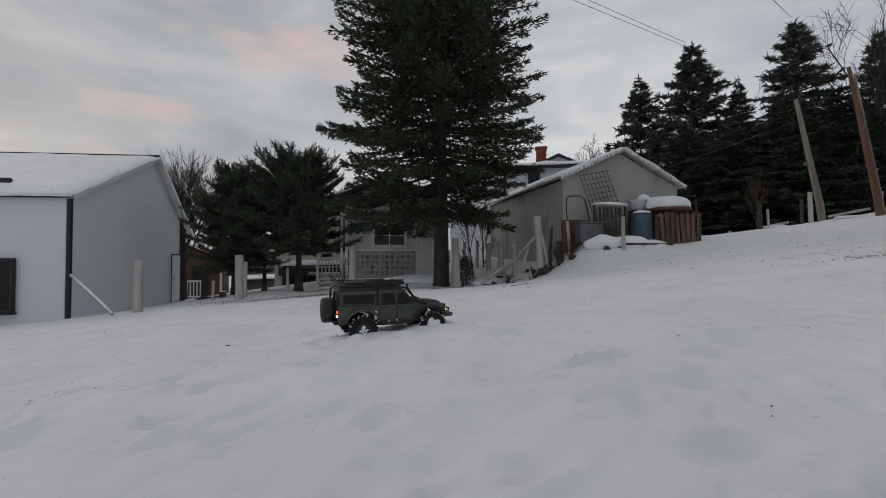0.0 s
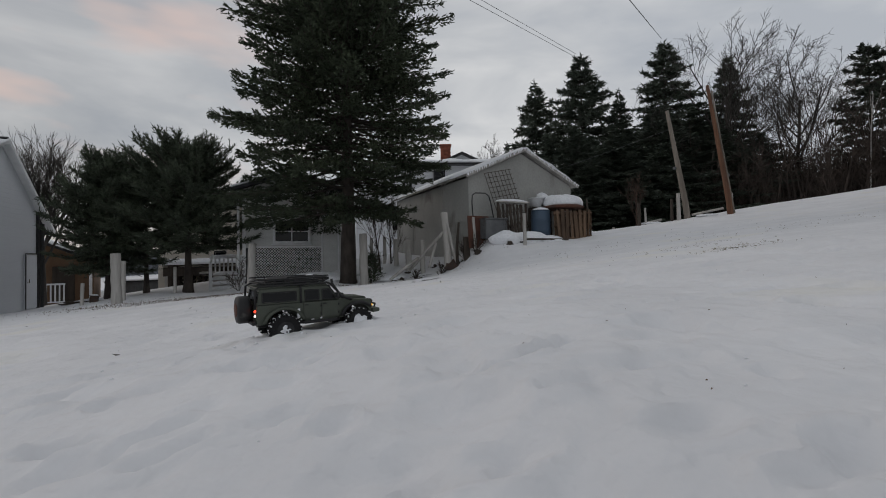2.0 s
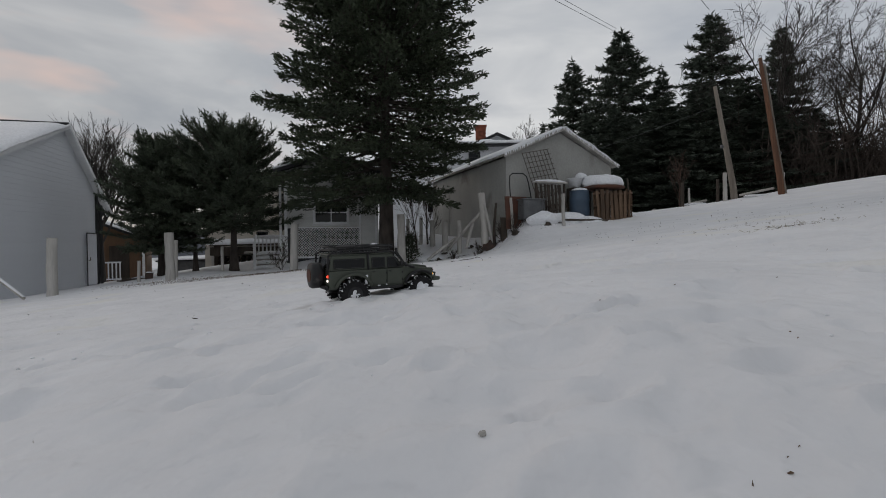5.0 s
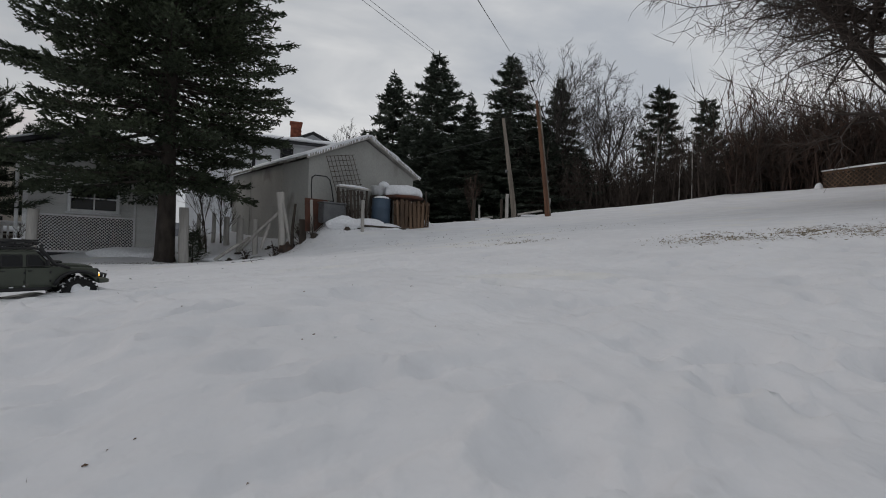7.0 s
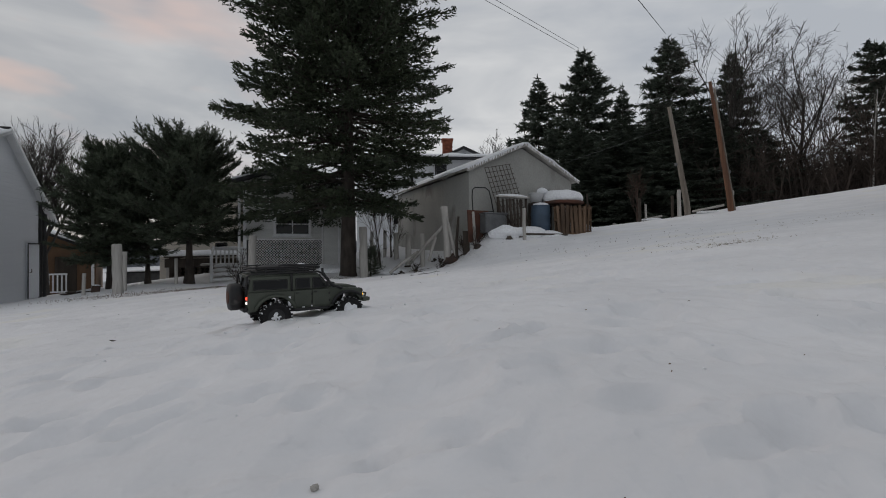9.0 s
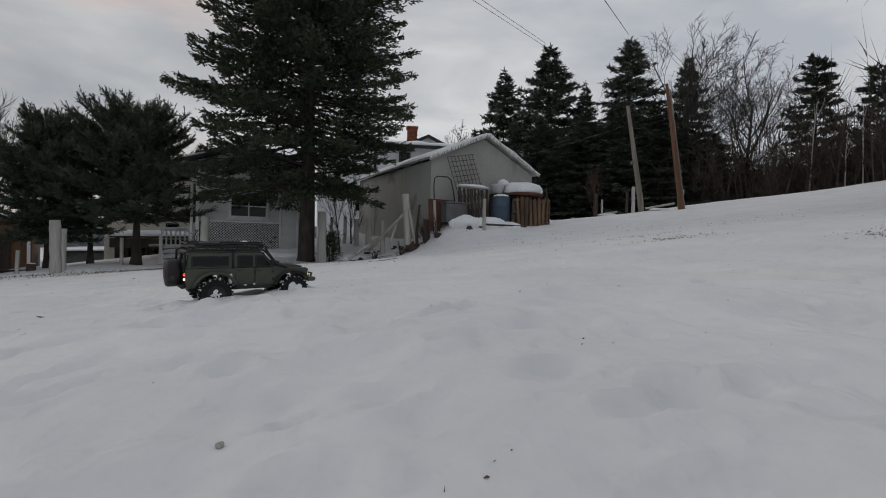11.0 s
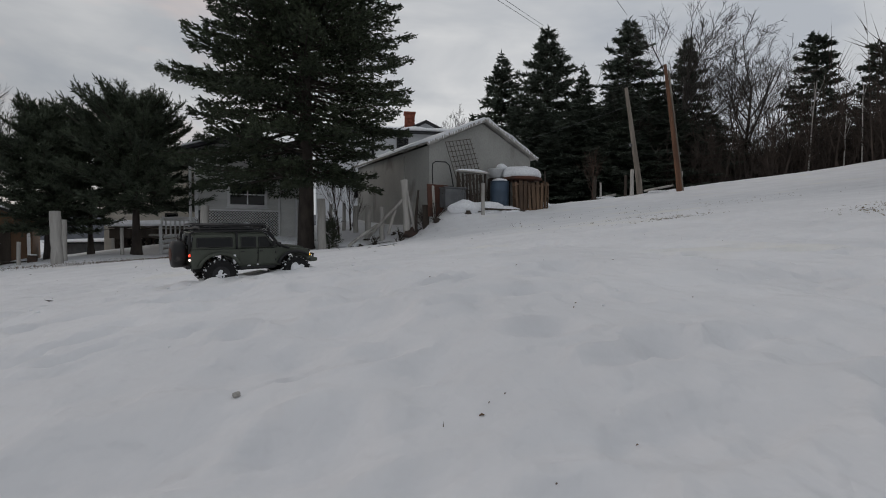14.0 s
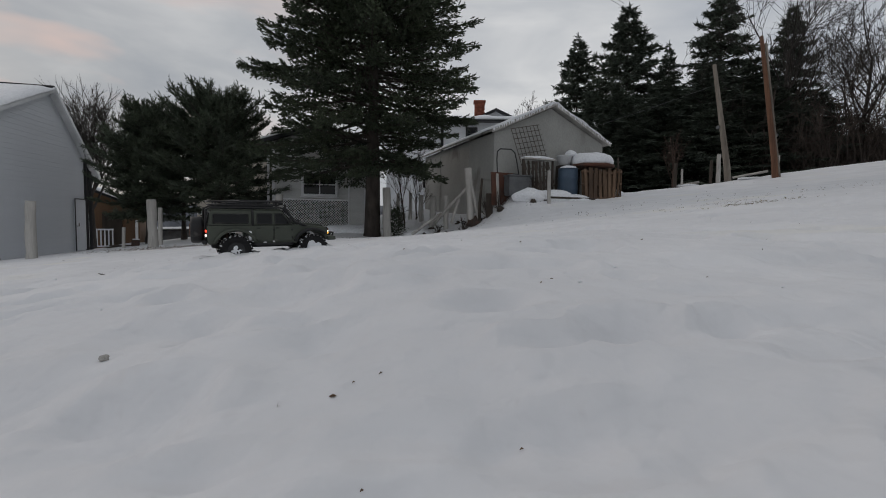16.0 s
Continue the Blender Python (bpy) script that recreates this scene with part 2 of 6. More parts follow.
# ---- geometry helpers ----
class Geo:
    """Vertices and faces of one mesh."""

    def __init__(self):
        self.v, self.f = [], []

    def add(self, vs, fs, m=None):
        n = len(self.v)
        self.v += [tuple(m @ Vector(p)) if m else tuple(p) for p in vs]
        self.f += [tuple(i + n for i in q) for q in fs]
        return self

    def box(self, c, s, m=None, bev=0.0):
        """A box with chamfered edges."""
        h = [max(d / 2, 1e-4) for d in s]
        b = min(bev, min(h) * 0.9)
        if b <= 0:
            vs = [(c[0] + x * h[0], c[1] + y * h[1], c[2] + z * h[2]) for x in (-1, 1) for y in (-1, 1) for z in (-1, 1)]
            return self.add(vs, [(0, 1, 3, 2), (4, 6, 7, 5), (0, 4, 5, 1), (2, 3, 7, 6), (0, 2, 6, 4), (1, 5, 7, 3)], m)
        vs, ix = [], {}
        for x in (-1, 1):
            for y in (-1, 1):
                for z in (-1, 1):
                    for a in range(3):
                        p = [x * (h[0] - b), y * (h[1] - b), z * (h[2] - b)]
                        p[a] = (x, y, z)[a] * h[a]
                        ix[(x, y, z, a)] = len(vs)
                        vs.append([c[i] + p[i] for i in range(3)])
        fs = []
        for a in range(3):
            o = [i for i in range(3) if i != a]
            for s1 in (-1, 1):
                q = []
                for s2, s3 in ((-1, -1), (1, -1), (1, 1), (-1, 1)):
                    k = [0, 0, 0]
                    k[a], k[o[0]], k[o[1]] = s1, s2, s3
                    q.append(ix[(*k, a)])
                fs.append(q)
            for s2 in (-1, 1):
                for s3 in (-1, 1):
                    q = []
                    for s1, w in ((-1, o[0]), (1, o[0]), (1, o[1]), (-1, o[1])):
                        k = [0, 0, 0]
                        k[a], k[o[0]], k[o[1]] = s1, s2, s3
                        q.append(ix[(*k, w)])
                    fs.append(q)
        for x in (-1, 1):
            for y in (-1, 1):
                for z in (-1, 1):
                    fs.append([ix[(x, y, z, a)] for a in range(3)])
        return self.add(vs, fs, m)

    def tube(self, pts, rad, n=6, m=None, cap=True):
        pts = [Vector(p) for p in pts]
        rad = rad if isinstance(rad, (list, tuple)) else [rad] * len(pts)
        vs, fs = [], []
        ref = None
        for i, p in enumerate(pts):
            d = (pts[min(i + 1, len(pts) - 1)] - pts[max(i - 1, 0)]).normalized()
            if ref is None:
                ref = d.orthogonal().normalized()
            a = (ref - d * ref.dot(d))
            a = a.normalized() if a.length > 1e-6 else d.orthogonal().normalized()
            ref = a
            b = d.cross(a)
            for k in range(n):
                t = 2 * math.pi * k / n
                vs.append(p + (a * math.cos(t) + b * math.sin(t)) * rad[i])
        for i in range(len(pts) - 1):
            for k in range(n):
                fs.append((i * n + k, i * n + (k + 1) % n, (i + 1) * n + (k + 1) % n, (i + 1) * n + k))
        if cap:
            fs += [tuple(range(n))[::-1], tuple(range((len(pts) - 1) * n, len(pts) * n))]
        return self.add(vs, fs, m)

    def lathe(self, prof, n=16, m=None):
        """prof: (radius, z) from bottom to top."""
        vs = [(r * math.cos(2 * math.pi * k / n), r * math.sin(2 * math.pi * k / n), z) for r, z in prof for k in range(n)]
        fs = [(i * n + k, i * n + (k + 1) % n, (i + 1) * n + (k + 1) % n, (i + 1) * n + k) for i in range(len(prof) - 1) for k in range(n)]
        fs += [tuple(range(n))[::-1], tuple(range((len(prof) - 1) * n, len(prof) * n))]
        return self.add(vs, fs, m)

    def prism(self, poly, y0, y1, m=None, top=None):
        """A polygon in x, z drawn out from y0 to y1; top shrinks the width with height: top(z) -> factor."""
        n = len(poly)
        k = top or (lambda z: 1.0)
        vs = [(x, y0 * k(z), z) for x, z in poly] + [(x, y1 * k(z), z) for x, z in poly]
        fs = [tuple(range(n)), tuple(range(n, 2 * n))[::-1]] + [(i, n + i, n + (i + 1) % n, (i + 1) % n) for i in range(n)]
        return self.add(vs, fs, m)

    def lump(self, c, s, seed=0, n=10, flat=0.0, rough=0.18):
        """An uneven rounded mound; flat: how far its underside is cut off."""
        vs, fs = [], []
        rings = max(4, n // 2)
        for i in range(rings + 1):
            ph = math.pi * i / rings
            for k in range(n):
                th = 2 * math.pi * k / n
                d = Vector((math.sin(ph) * math.cos(th), math.sin(ph) * math.sin(th), math.cos(ph)))
                r = 1 + rough * noise.noise(d * 1.7 + Vector((seed * 3.1, seed * 1.7, seed)))
                z = max(d.z * r, -1 + flat)
                vs.append((c[0] + d.x * r * s[0], c[1] + d.y * r * s[1], c[2] + z * s[2]))
        for i in range(rings):
            for k in range(n):
                fs.append((i * n + k, (i + 1) * n + k, (i + 1) * n + (k + 1) % n, i * n + (k + 1) % n))
        return self.add(vs, fs)

    def mesh(self, name, material, smooth=False):
        me = bpy.data.meshes.new(name)
        me.from_pydata(self.v, [], self.f)
        me.materials.append(material)
        if smooth:
            me.polygons.foreach_set("use_smooth", [True] * len(me.polygons))
        me.update()
        return me


def part(name, geo, material, parent=None, label="", smooth=False, at=None):
    """Links a mesh as ONE object under a thing or a part."""
    ob = new(name, geo.mesh(name, material, smooth) if isinstance(geo, Geo) else geo)
    if parent:
        ob.parent = parent
    if at is not None:
        ob.matrix_basis = at
    return tagged(ob, label) if label else ob


def thing(name, at, label, category, group="", kind=""):
    ob = new(name)
    ob.matrix_basis = at
    ob.empty_display_size = 0.2
    return tagged(ob, label, category, group, kind)


def single(name, geo, material, at, label, category, group="", kind="", smooth=False):
    ob = part(name, geo, material, None, "", smooth, at)
    return tagged(ob, label, category, group, kind)


def fast_mesh(name, verts, tris, material):
    """A mesh from arrays of triangles."""
    me = bpy.data.meshes.new(name)
    me.vertices.add(len(verts))
    me.vertices.foreach_set("co", np.asarray(verts, np.float32).ravel())
    me.loops.add(len(tris) * 3)
    me.loops.foreach_set("vertex_index", np.asarray(tris, np.int32).ravel())
    me.polygons.add(len(tris))
    me.polygons.foreach_set("loop_start", np.arange(0, len(tris) * 3, 3, dtype=np.int32))
    me.materials.append(material)
    me.update(calc_edges=True)
    return me


# ---- ground ----
def vnoise(x, y, seed):
    """Smooth value noise, about -1 to 1."""
    xi, yi = np.floor(x).astype(np.int64), np.floor(y).astype(np.int64)
    fx, fy = x - xi, y - yi
    fx, fy = fx * fx * fx * (fx * (6 * fx - 15) + 10), fy * fy * fy * (fy * (6 * fy - 15) + 10)

    def h(a, b):
        n = (a * 374761393 + b * 668265263 + seed * 144665) & 0x7FFFFFFF
        n = ((n ^ (n >> 13)) * 1274126177) & 0x7FFFFFFF
        return ((n ^ (n >> 16)) & 0xFFFF) / 32767.5 - 1

    return (h(xi, yi) * (1 - fx) + h(xi + 1, yi) * fx) * (1 - fy) + (h(xi, yi + 1) * (1 - fx) + h(xi + 1, yi + 1) * fx) * fy


CAR_AT = (0.030, 2.215)
CAR_TURN = 24.0


def lie(x, y):
    """Height of the land: it climbs to the right, falls off to the left and behind."""
    x, y = np.asarray(x, float), np.asarray(y, float)
    top = 18 - 5.0 * (0.5 + 0.5 * np.tanh((x - 6) / 2.0))
    xc, yc = np.clip(x, -14, 24), np.minimum(np.maximum(y, -4), top)
    z = (0.0191 + 0.09864 * xc + 0.03159 * 1.2 * np.log1p(np.exp((xc - 1.0) / 1.2)) + 0.00367 * np.maximum(xc - 9, 0) ** 2 - 0.08302 * yc
         - 0.8576 * np.exp(-np.maximum(yc + 1, 0) / 2.5) - 0.00233 * xc * yc + 0.00454 * yc * yc + 0.000244 * xc * yc * yc)
    z = z - 0.41 * np.exp(-((x - 1.0) ** 2 / 5 + (y - 12.9) ** 2 / 6)) + 0.43 * np.exp(-((x - 4.2) ** 2 / 2 + (y - 12.9) ** 2 / 4))
    left = 0.5 - 0.5 * np.tanh((x - 5) / 6.0)
    z = z - 4.5 * np.tanh(np.maximum(y - 18, 0) / 45) * left - 2.0 * np.tanh(np.maximum(-14 - x, 0) / 40)
    z = z - 1.2 * np.tanh(np.maximum(y - top - 1.0, 0) / 14) * (1 - left)
    z = z + 0.18 * np.exp(-((x - 0.2) ** 2 / 3.5 + (y - 1.0) ** 2 / 2.5)) - 0.24 * np.exp(-((x + 4.1) ** 2 / 0.8 + (y - 15.5) ** 2 / 1.2)) - 0.18 * np.exp(-((x + 2.9) ** 2 / 2.2 + (y - 13.2) ** 2 / 4)) + 0.36 * np.exp(-((x - 3.8) ** 2 / 0.38 + (y - 11.9) ** 2 / 0.6)) - 0.15 * np.exp(-((x - 2.6) ** 2 / 1.1 + (y - 12.0) ** 2 / 1.5)) - 0.15 * np.exp(-((x - 2.0) ** 2 / 14 + (y - 9.0) ** 2 / 9))
    edge = 17.5 + 5.0 * np.clip((np.degrees(np.arctan2(x, np.maximum(y, 0.01))) - 40) / 28, 0, 1)
    return z - 2.2 * np.tanh(np.maximum(np.hypot(x, y) - edge, 0) / 22) * (0.5 + 0.5 * np.tanh((x - 7) / 1.5))


dent_rng = np.random.default_rng(15)
DENTS = [(dent_rng.normal(1.2, 2.2), 0.15 + 8 * dent_rng.random() ** 2.2, 0.035 + 0.055 * dent_rng.random() ** 2, dent_rng.uniform(0.4, 1.0)) for _ in range(300)]
DENTS += [(1.2 + 0.42 * i + dent_rng.normal(0, 0.06), 3.4 + 0.33 * i + 0.12 * (i % 2), 0.10, 0.30) for i in range(9)]

# marks that stay in the near snow: pits (place, half width, half length, depth) and grooves (from, to, depth)
PITS = ((0.23, 0.63, 0.030, 0.026, 0.007), (0.32, 0.70, 0.024, 0.020, 0.013), (0.45, 0.68, 0.024, 0.020, 0.013), (0.14, 1.47, 0.055, 0.045, 0.022), (-0.10, 1.13, 0.05, 0.03, 0.012),
        (0.97, 0.59, 0.060, 0.040, 0.020), (0.84, 0.54, 0.060, 0.022, 0.014), (1.12, 0.59, 0.040, 0.030, 0.016), (0.81, 0.73, 0.045, 0.022, 0.010), (0.19, 0.90, 0.040, 0.030, 0.014),
        (0.06, 1.01, 0.035, 0.03, 0.010), (-0.38, 1.09, 0.06, 0.02, 0.014), (0.45, 0.37, 0.045, 0.022, 0.012), (0.34, 0.47, 0.075, 0.055, 0.026), (0.27, 0.51, 0.05, 0.03, 0.012))
GROOVES = ((0.36, 1.05, 0.53, 1.06, 0.006), (0.53, 1.06, 0.66, 1.11, 0.010), (0.66, 1.11, 0.81, 1.20, 0.011), (0.50, 1.60, 0.64, 1.31, 0.010), (0.64, 1.31, 0.76, 1.25, 0.010),
           (0.60, 0.89, 0.72, 0.91, 0.009), (-0.22, 0.99, -0.10, 1.06, 0.009), (-0.14, 0.90, -0.05, 0.97, 0.009))


def marks(x, y):
    z = np.zeros_like(x)
    for px, py, a, b, deep in PITS:
        q = ((x - px) / a) ** 2 + ((y - py) / b) ** 2
        z = z + deep * (-np.exp(-q) + 0.35 * np.exp(-((q - 2.6) / 1.1) ** 2) * (y > py))
    for ax, ay, bx, by, deep in GROOVES:
        dx, dy = bx - ax, by - ay
        k = np.clip(((x - ax) * dx + (y - ay) * dy) / (dx * dx + dy * dy), 0, 1)
        d = np.hypot(x - ax - k * dx, y - ay - k * dy) / 0.020
        z = z + deep * (-np.exp(-d * d) + 0.4 * np.exp(-((d - 1.7) / 0.6) ** 2))
    return z


def snow_relief(x, y):
    d = np.hypot(x, y)
    near = 1 / (1 + (d / 9) ** 2)
    z = 0.016 * vnoise(x / 2.1, y / 2.1, 1) + 0.009 * vnoise(x / 0.8, y / 0.7, 2) * (0.4 + near)
    z = z + near * (0.0022 * vnoise(x / 0.30, y / 0.22, 3) + 0.0004 * vnoise(x / 0.10, y / 0.08, 4))
    for cell, lim, deep, sd in ((0.60, 0.55, 0.014, 7), (0.34, 0.56, 0.024, 17), (1.4, 0.45, 0.010, 27), (0.17, 0.48, 0.018, 37), (0.25, 0.50, 0.026, 47), (0.12, 0.46, 0.010, 57)):
        pit = np.clip(vnoise(x / cell + 0.3 * vnoise(x / 0.4, y / 0.4, 5), y / (cell * 0.72), sd) - lim, 0, 0.3) / 0.3
        z = z - deep * pit * pit * (3 - 2 * pit) * near ** 0.5
    for cell, lim, high, sd in ((0.20, 0.52, 0.024, 11), (0.12, 0.55, 0.017, 13)):
        clump = np.clip(vnoise(x / cell, y / (cell * 0.9), sd) - lim, 0, 0.25) / 0.25
        z = z + high * clump * near * np.clip(vnoise(x / 1.1, y / 1.1, 19) + 0.25, 0, 1)
    # small soft pits, longer across the slope than along it
    for i in range(len(DENTS)):
        dx, dy, r, deep = DENTS[i]
        q = ((x - dx) ** 2 * (0.35 if i % 3 == 0 else 1.0) + ((y - dy) * 1.2) ** 2) / (r * r)
        z = z + 0.95 * r * deep * (-np.exp(-q) + 0.25 * np.exp(-((q - 2.4) / 0.9) ** 2))
    # wind has smoothed the snow close by; single marks stand out in it
    z = z * (0.74 + 0.26 * np.clip((d - 1.4) / 3.0, 0, 1)) + 1.8 * marks(x, y) + 0.012 * np.exp(-d * d / 2.0)
    # the ruts that the model truck has ploughed on its way
    a = radians(CAR_TURN)
    u = (x - CAR_AT[0]) * math.cos(a) + (y - CAR_AT[1]) * math.sin(a)
    w = -(x - CAR_AT[0]) * math.sin(a) + (y - CAR_AT[1]) * math.cos(a) + 0.10 * np.clip(-u, 0, 6) ** 1.3 * 0.4
    on = np.clip((-0.30 - u) / 0.15, 0, 1) * np.clip((u + 4.5) / 1.0, 0, 1)
    rut = np.exp(-((np.abs(w) - 0.095) / 0.035) ** 2)
    rim = np.exp(-((np.abs(w) - 0.17) / 0.03) ** 2)
    z = z + on * (-0.012 * rut * np.clip(1 + 1.2 * vnoise(x / 0.3, y / 0.3, 5), 0, 2) + 0.008 * rim * np.clip(1 + 1.6 * vnoise(x / 0.12, y / 0.12, 6), 0, 2))
    bow = np.exp(-(((u - 0.27) / 0.06) ** 2 + (w / 0.12) ** 2))
    z = z + 0.030 * np.exp(-((u + 0.09) / 0.31) ** 4 - ((w + 0.05) / 0.21) ** 4)
    churn = np.exp(-((u + 0.1) ** 2 / 0.35 + (w + 0.12) ** 2 / 0.09))
    z = z + churn * (0.018 * vnoise(x / 0.07, y / 0.07, 23) + 0.012 * vnoise(x / 0.16, y / 0.13, 24))
    return z + 0.028 * bow * (1 + 0.6 * vnoise(x / 0.05, y / 0.05, 8))


def ground_z(x, y):
    return float(lie(x, y) + snow_relief(np.asarray(float(x)), np.asarray(float(y))))


def spaced(lo, hi, fine, mid):
    """Coordinates that lie close together round mid and ever wider apart outwards."""
    def arm(reach):
        out, d, s = [], 0.0, fine
        while d < reach:
            d += s
            s = fine if d < 1.6 else min(s * (1.03 if d < 12 else 1.06), 120.0)
            out.append(min(d, reach))
        return out
    return np.array([mid - q for q in arm(mid - lo)][::-1] + [mid] + [mid + q for q in arm(hi - mid)])


def build_ground():
    xs, ys = spaced(-2500, 2500, 0.017, 0.4), spaced(-1200, 3500, 0.017, 1.2)
    gx, gy = np.meshgrid(xs, ys)
    gz = lie(gx, gy) + snow_relief(gx, gy)
    nx, ny = len(xs), len(ys)
    v = np.stack([gx, gy, gz], -1).reshape(-1, 3)
    i = (np.arange(ny - 1)[:, None] * nx + np.arange(nx - 1)[None]).ravel()
    t = np.concatenate([np.stack([i, i + 1, i + nx + 1], 1), np.stack([i, i + nx + 1, i + nx], 1)])
    me = fast_mesh("ground", v, t, GROUND)
    me.polygons.foreach_set("use_smooth", np.ones(len(me.polygons), dtype=bool))
    return tagged(new("ground", me), "uneven snow-covered field rising to a crest", "ground", kind="structure")


build_ground()


# ---- trees ----
def unit(a):
    return a / np.maximum(np.linalg.norm(a, axis=-1, keepdims=True), 1e-9)


def blades(rng, base, way, length, width):
    """One narrow triangle for each base point, way and length."""
    n = len(base)
    side = unit(np.cross(way, rng.normal(size=(n, 3))))
    w = side * (width * rng.uniform(0.7, 1.3, n))[:, None]
    v = np.stack([base - w, base + w, base + way * length[:, None]], 1).reshape(-1, 3)
    return v, np.arange(3 * n).reshape(-1, 3)


def conifer(rng, h, radius, z0, gap, per, rise, sag, step, shoot, nlen, nwid, k, spread=1.0, upturn=0.0, vary=0.25, tip=0.8, bare_in=0.2, candle=0.0, hang=0.0, lop=None, thin_top=1.0, tuft=0):
    """Needles (arrays) and limbs (Geo) of one conifer on the origin. radius(f): reach at the fraction f of the crown's height;
    rise(f): degrees by which limbs start above level."""
    limbs = Geo()
    bp, bd, bl = [], [], []
    z = z0
    while z < h - 0.1:
        f = (z - z0) / (h - z0)
        cnt = max(3, int(per * (0.75 + 0.5 * rng.random()) * (1.0 if f < 0.10 else 1.1)))
        a0 = rng.uniform(0, 6.28)
        for i in range(cnt):
            a = a0 + 6.28 * i / cnt + rng.normal(0, 0.25)
            length = max(0.12, radius(f) * (rng.uniform(0.45, 0.85) if rng.random() < 0.4 else rng.uniform(1 - vary, 1 + vary * 0.6)))
            if lop:
                length *= lop(f, a)
            e = radians(rise(f) + rng.normal(0, 7))
            zb = z + rng.uniform(-0.5, 0.5) * gap
            s = np.linspace(0, 1, 9)
            bend = rng.normal(0, 0.12) * length
            rr = length * s * math.cos(e)
            zz = zb + length * (s * math.sin(e) - sag * s ** 2 * (1 - 0.45 * s)) + upturn * length * s ** 3
            px = rr * math.cos(a) - bend * s ** 2 * math.sin(a)
            py = rr * math.sin(a) + bend * s ** 2 * math.cos(a)
            line = np.stack([px, py, zz], 1)
            if length > 0.5:
                limbs.tube(line[::2], [0.010 + 0.012 * length * (1 - q) for q in s[::2]], 4, cap=False)
            n = max(3, int(length / (step / (thin_top if f > 0.55 else 1.0))))
            q = np.sort(rng.uniform(0.12 if length < 1.5 else bare_in, 1.0, n)) * 8
            i0 = np.minimum(q.astype(int), 7)
            p = line[i0] + (line[i0 + 1] - line[i0]) * (q - i0)[:, None]
            tan = unit(line[i0 + 1] - line[i0])
            lat = unit(np.cross(tan, np.array([0, 0, 1.0])))
            sgn = rng.choice([-1, 1], n)
            ang = np.radians(rng.uniform(30, 65, n)) * (1 - 0.5 * (q / 8) ** 4)
            d = tan * np.cos(ang)[:, None] + lat * (sgn * np.sin(ang))[:, None] * spread + np.stack([np.zeros(n), np.zeros(n), rng.normal(-0.10 + upturn * 1.2 - hang * (1 - f), 0.22 + 0.25 * hang, n)], 1)
            if candle and f > 0.30:
                c = rng.integers(2, 5)
                bp.append(line[[8, 7, 6, 5][:c]])
                bd.append(unit(np.stack([rng.normal(0, 0.18, c) + 0.25 * math.cos(a), rng.normal(0, 0.18, c) + 0.25 * math.sin(a), np.ones(c)], 1)))
                bl.append(candle * rng.uniform(0.5, 1.2, c))
            if tuft:
                # short tufts that fill the flat spray on both sides of the limb
                lo = 0.42 - 0.14 * min(f / 0.3, 1)
                c = max(4, int(length * tuft * (thin_top if f > 0.55 else 1.0 if f > 0.22 else 1.25)))
                u = (lo + (1 - lo) * rng.random(c) ** 0.75) * 8
                i1 = np.minimum(u.astype(int), 7)
                o = line[i1] + (line[i1 + 1] - line[i1]) * (u - i1)[:, None]
                tn = unit(line[i1 + 1] - line[i1])
                lt = unit(np.cross(tn, np.array([0, 0, 1.0])))
                off = rng.uniform(-1, 1, c)
                wide = 0.34 * length * (1 - (u / 8) ** 2) + 0.05
                o = o + lt * (off * wide)[:, None] - tn * (np.abs(off) * wide * 0.3)[:, None] + np.stack([np.zeros(c), np.zeros(c), rng.normal(-0.02, 0.05, c) - 0.16 * hang * (1 - f) * np.abs(off)], 1)
                bp.append(o)
                bd.append(unit(tn * 0.8 + lt * (off * 0.7)[:, None] + np.stack([rng.normal(0, 0.25, c), rng.normal(0, 0.25, c), rng.normal(0.10, 0.28, c)], 1)))
                bl.append(rng.uniform(0.07, 0.17, c))
            bp.append(p)
            bd.append(unit(d))
            bl.append(np.clip(shoot * (tip + 0.55 * length * (1 - q / 8)), 0.09, 0.60) * rng.uniform(0.6, 1.15, n))
        z += gap * (1.0 - 0.45 * f)
    # a leader with its own short shoots
    bp.append(np.array([[0, 0, h - 0.25]]))
    bd.append(np.array([[0, 0, 1.0]]))
    bl.append(np.array([0.4]))
    bp, bd, bl = np.concatenate(bp), np.concatenate(bd), np.concatenate(bl)
    vs, ts, n0 = [], [], 0
    lat = unit(np.cross(bd, np.array([0.13, 0.07, 1.0])))
    up = np.cross(lat, bd)
    for j in range(k):
        u = (j + rng.uniform(0, 1, len(bp))) / k
        th = rng.uniform(0.35, 0.95, len(bp)) * (1 if j % 2 else -1)
        roll = rng.normal(0, 0.55 if upturn == 0 else 1.2, len(bp))
        out = lat * np.cos(roll)[:, None] + up * np.sin(roll)[:, None]
        w = bd * np.cos(th)[:, None] + out * np.sin(th)[:, None]
        v, t = blades(rng, bp + bd * (bl * u)[:, None], unit(w), nlen * rng.uniform(0.6, 1.25, len(bp)), nwid)
        vs.append(v)
        ts.append(t + n0)
        n0 += len(v)
    v, t = blades(rng, bp, bd, bl + nlen * 0.5, nwid)
    vs.append(v)
    ts.append(t + n0)
    return np.concatenate(vs), np.concatenate(ts), limbs


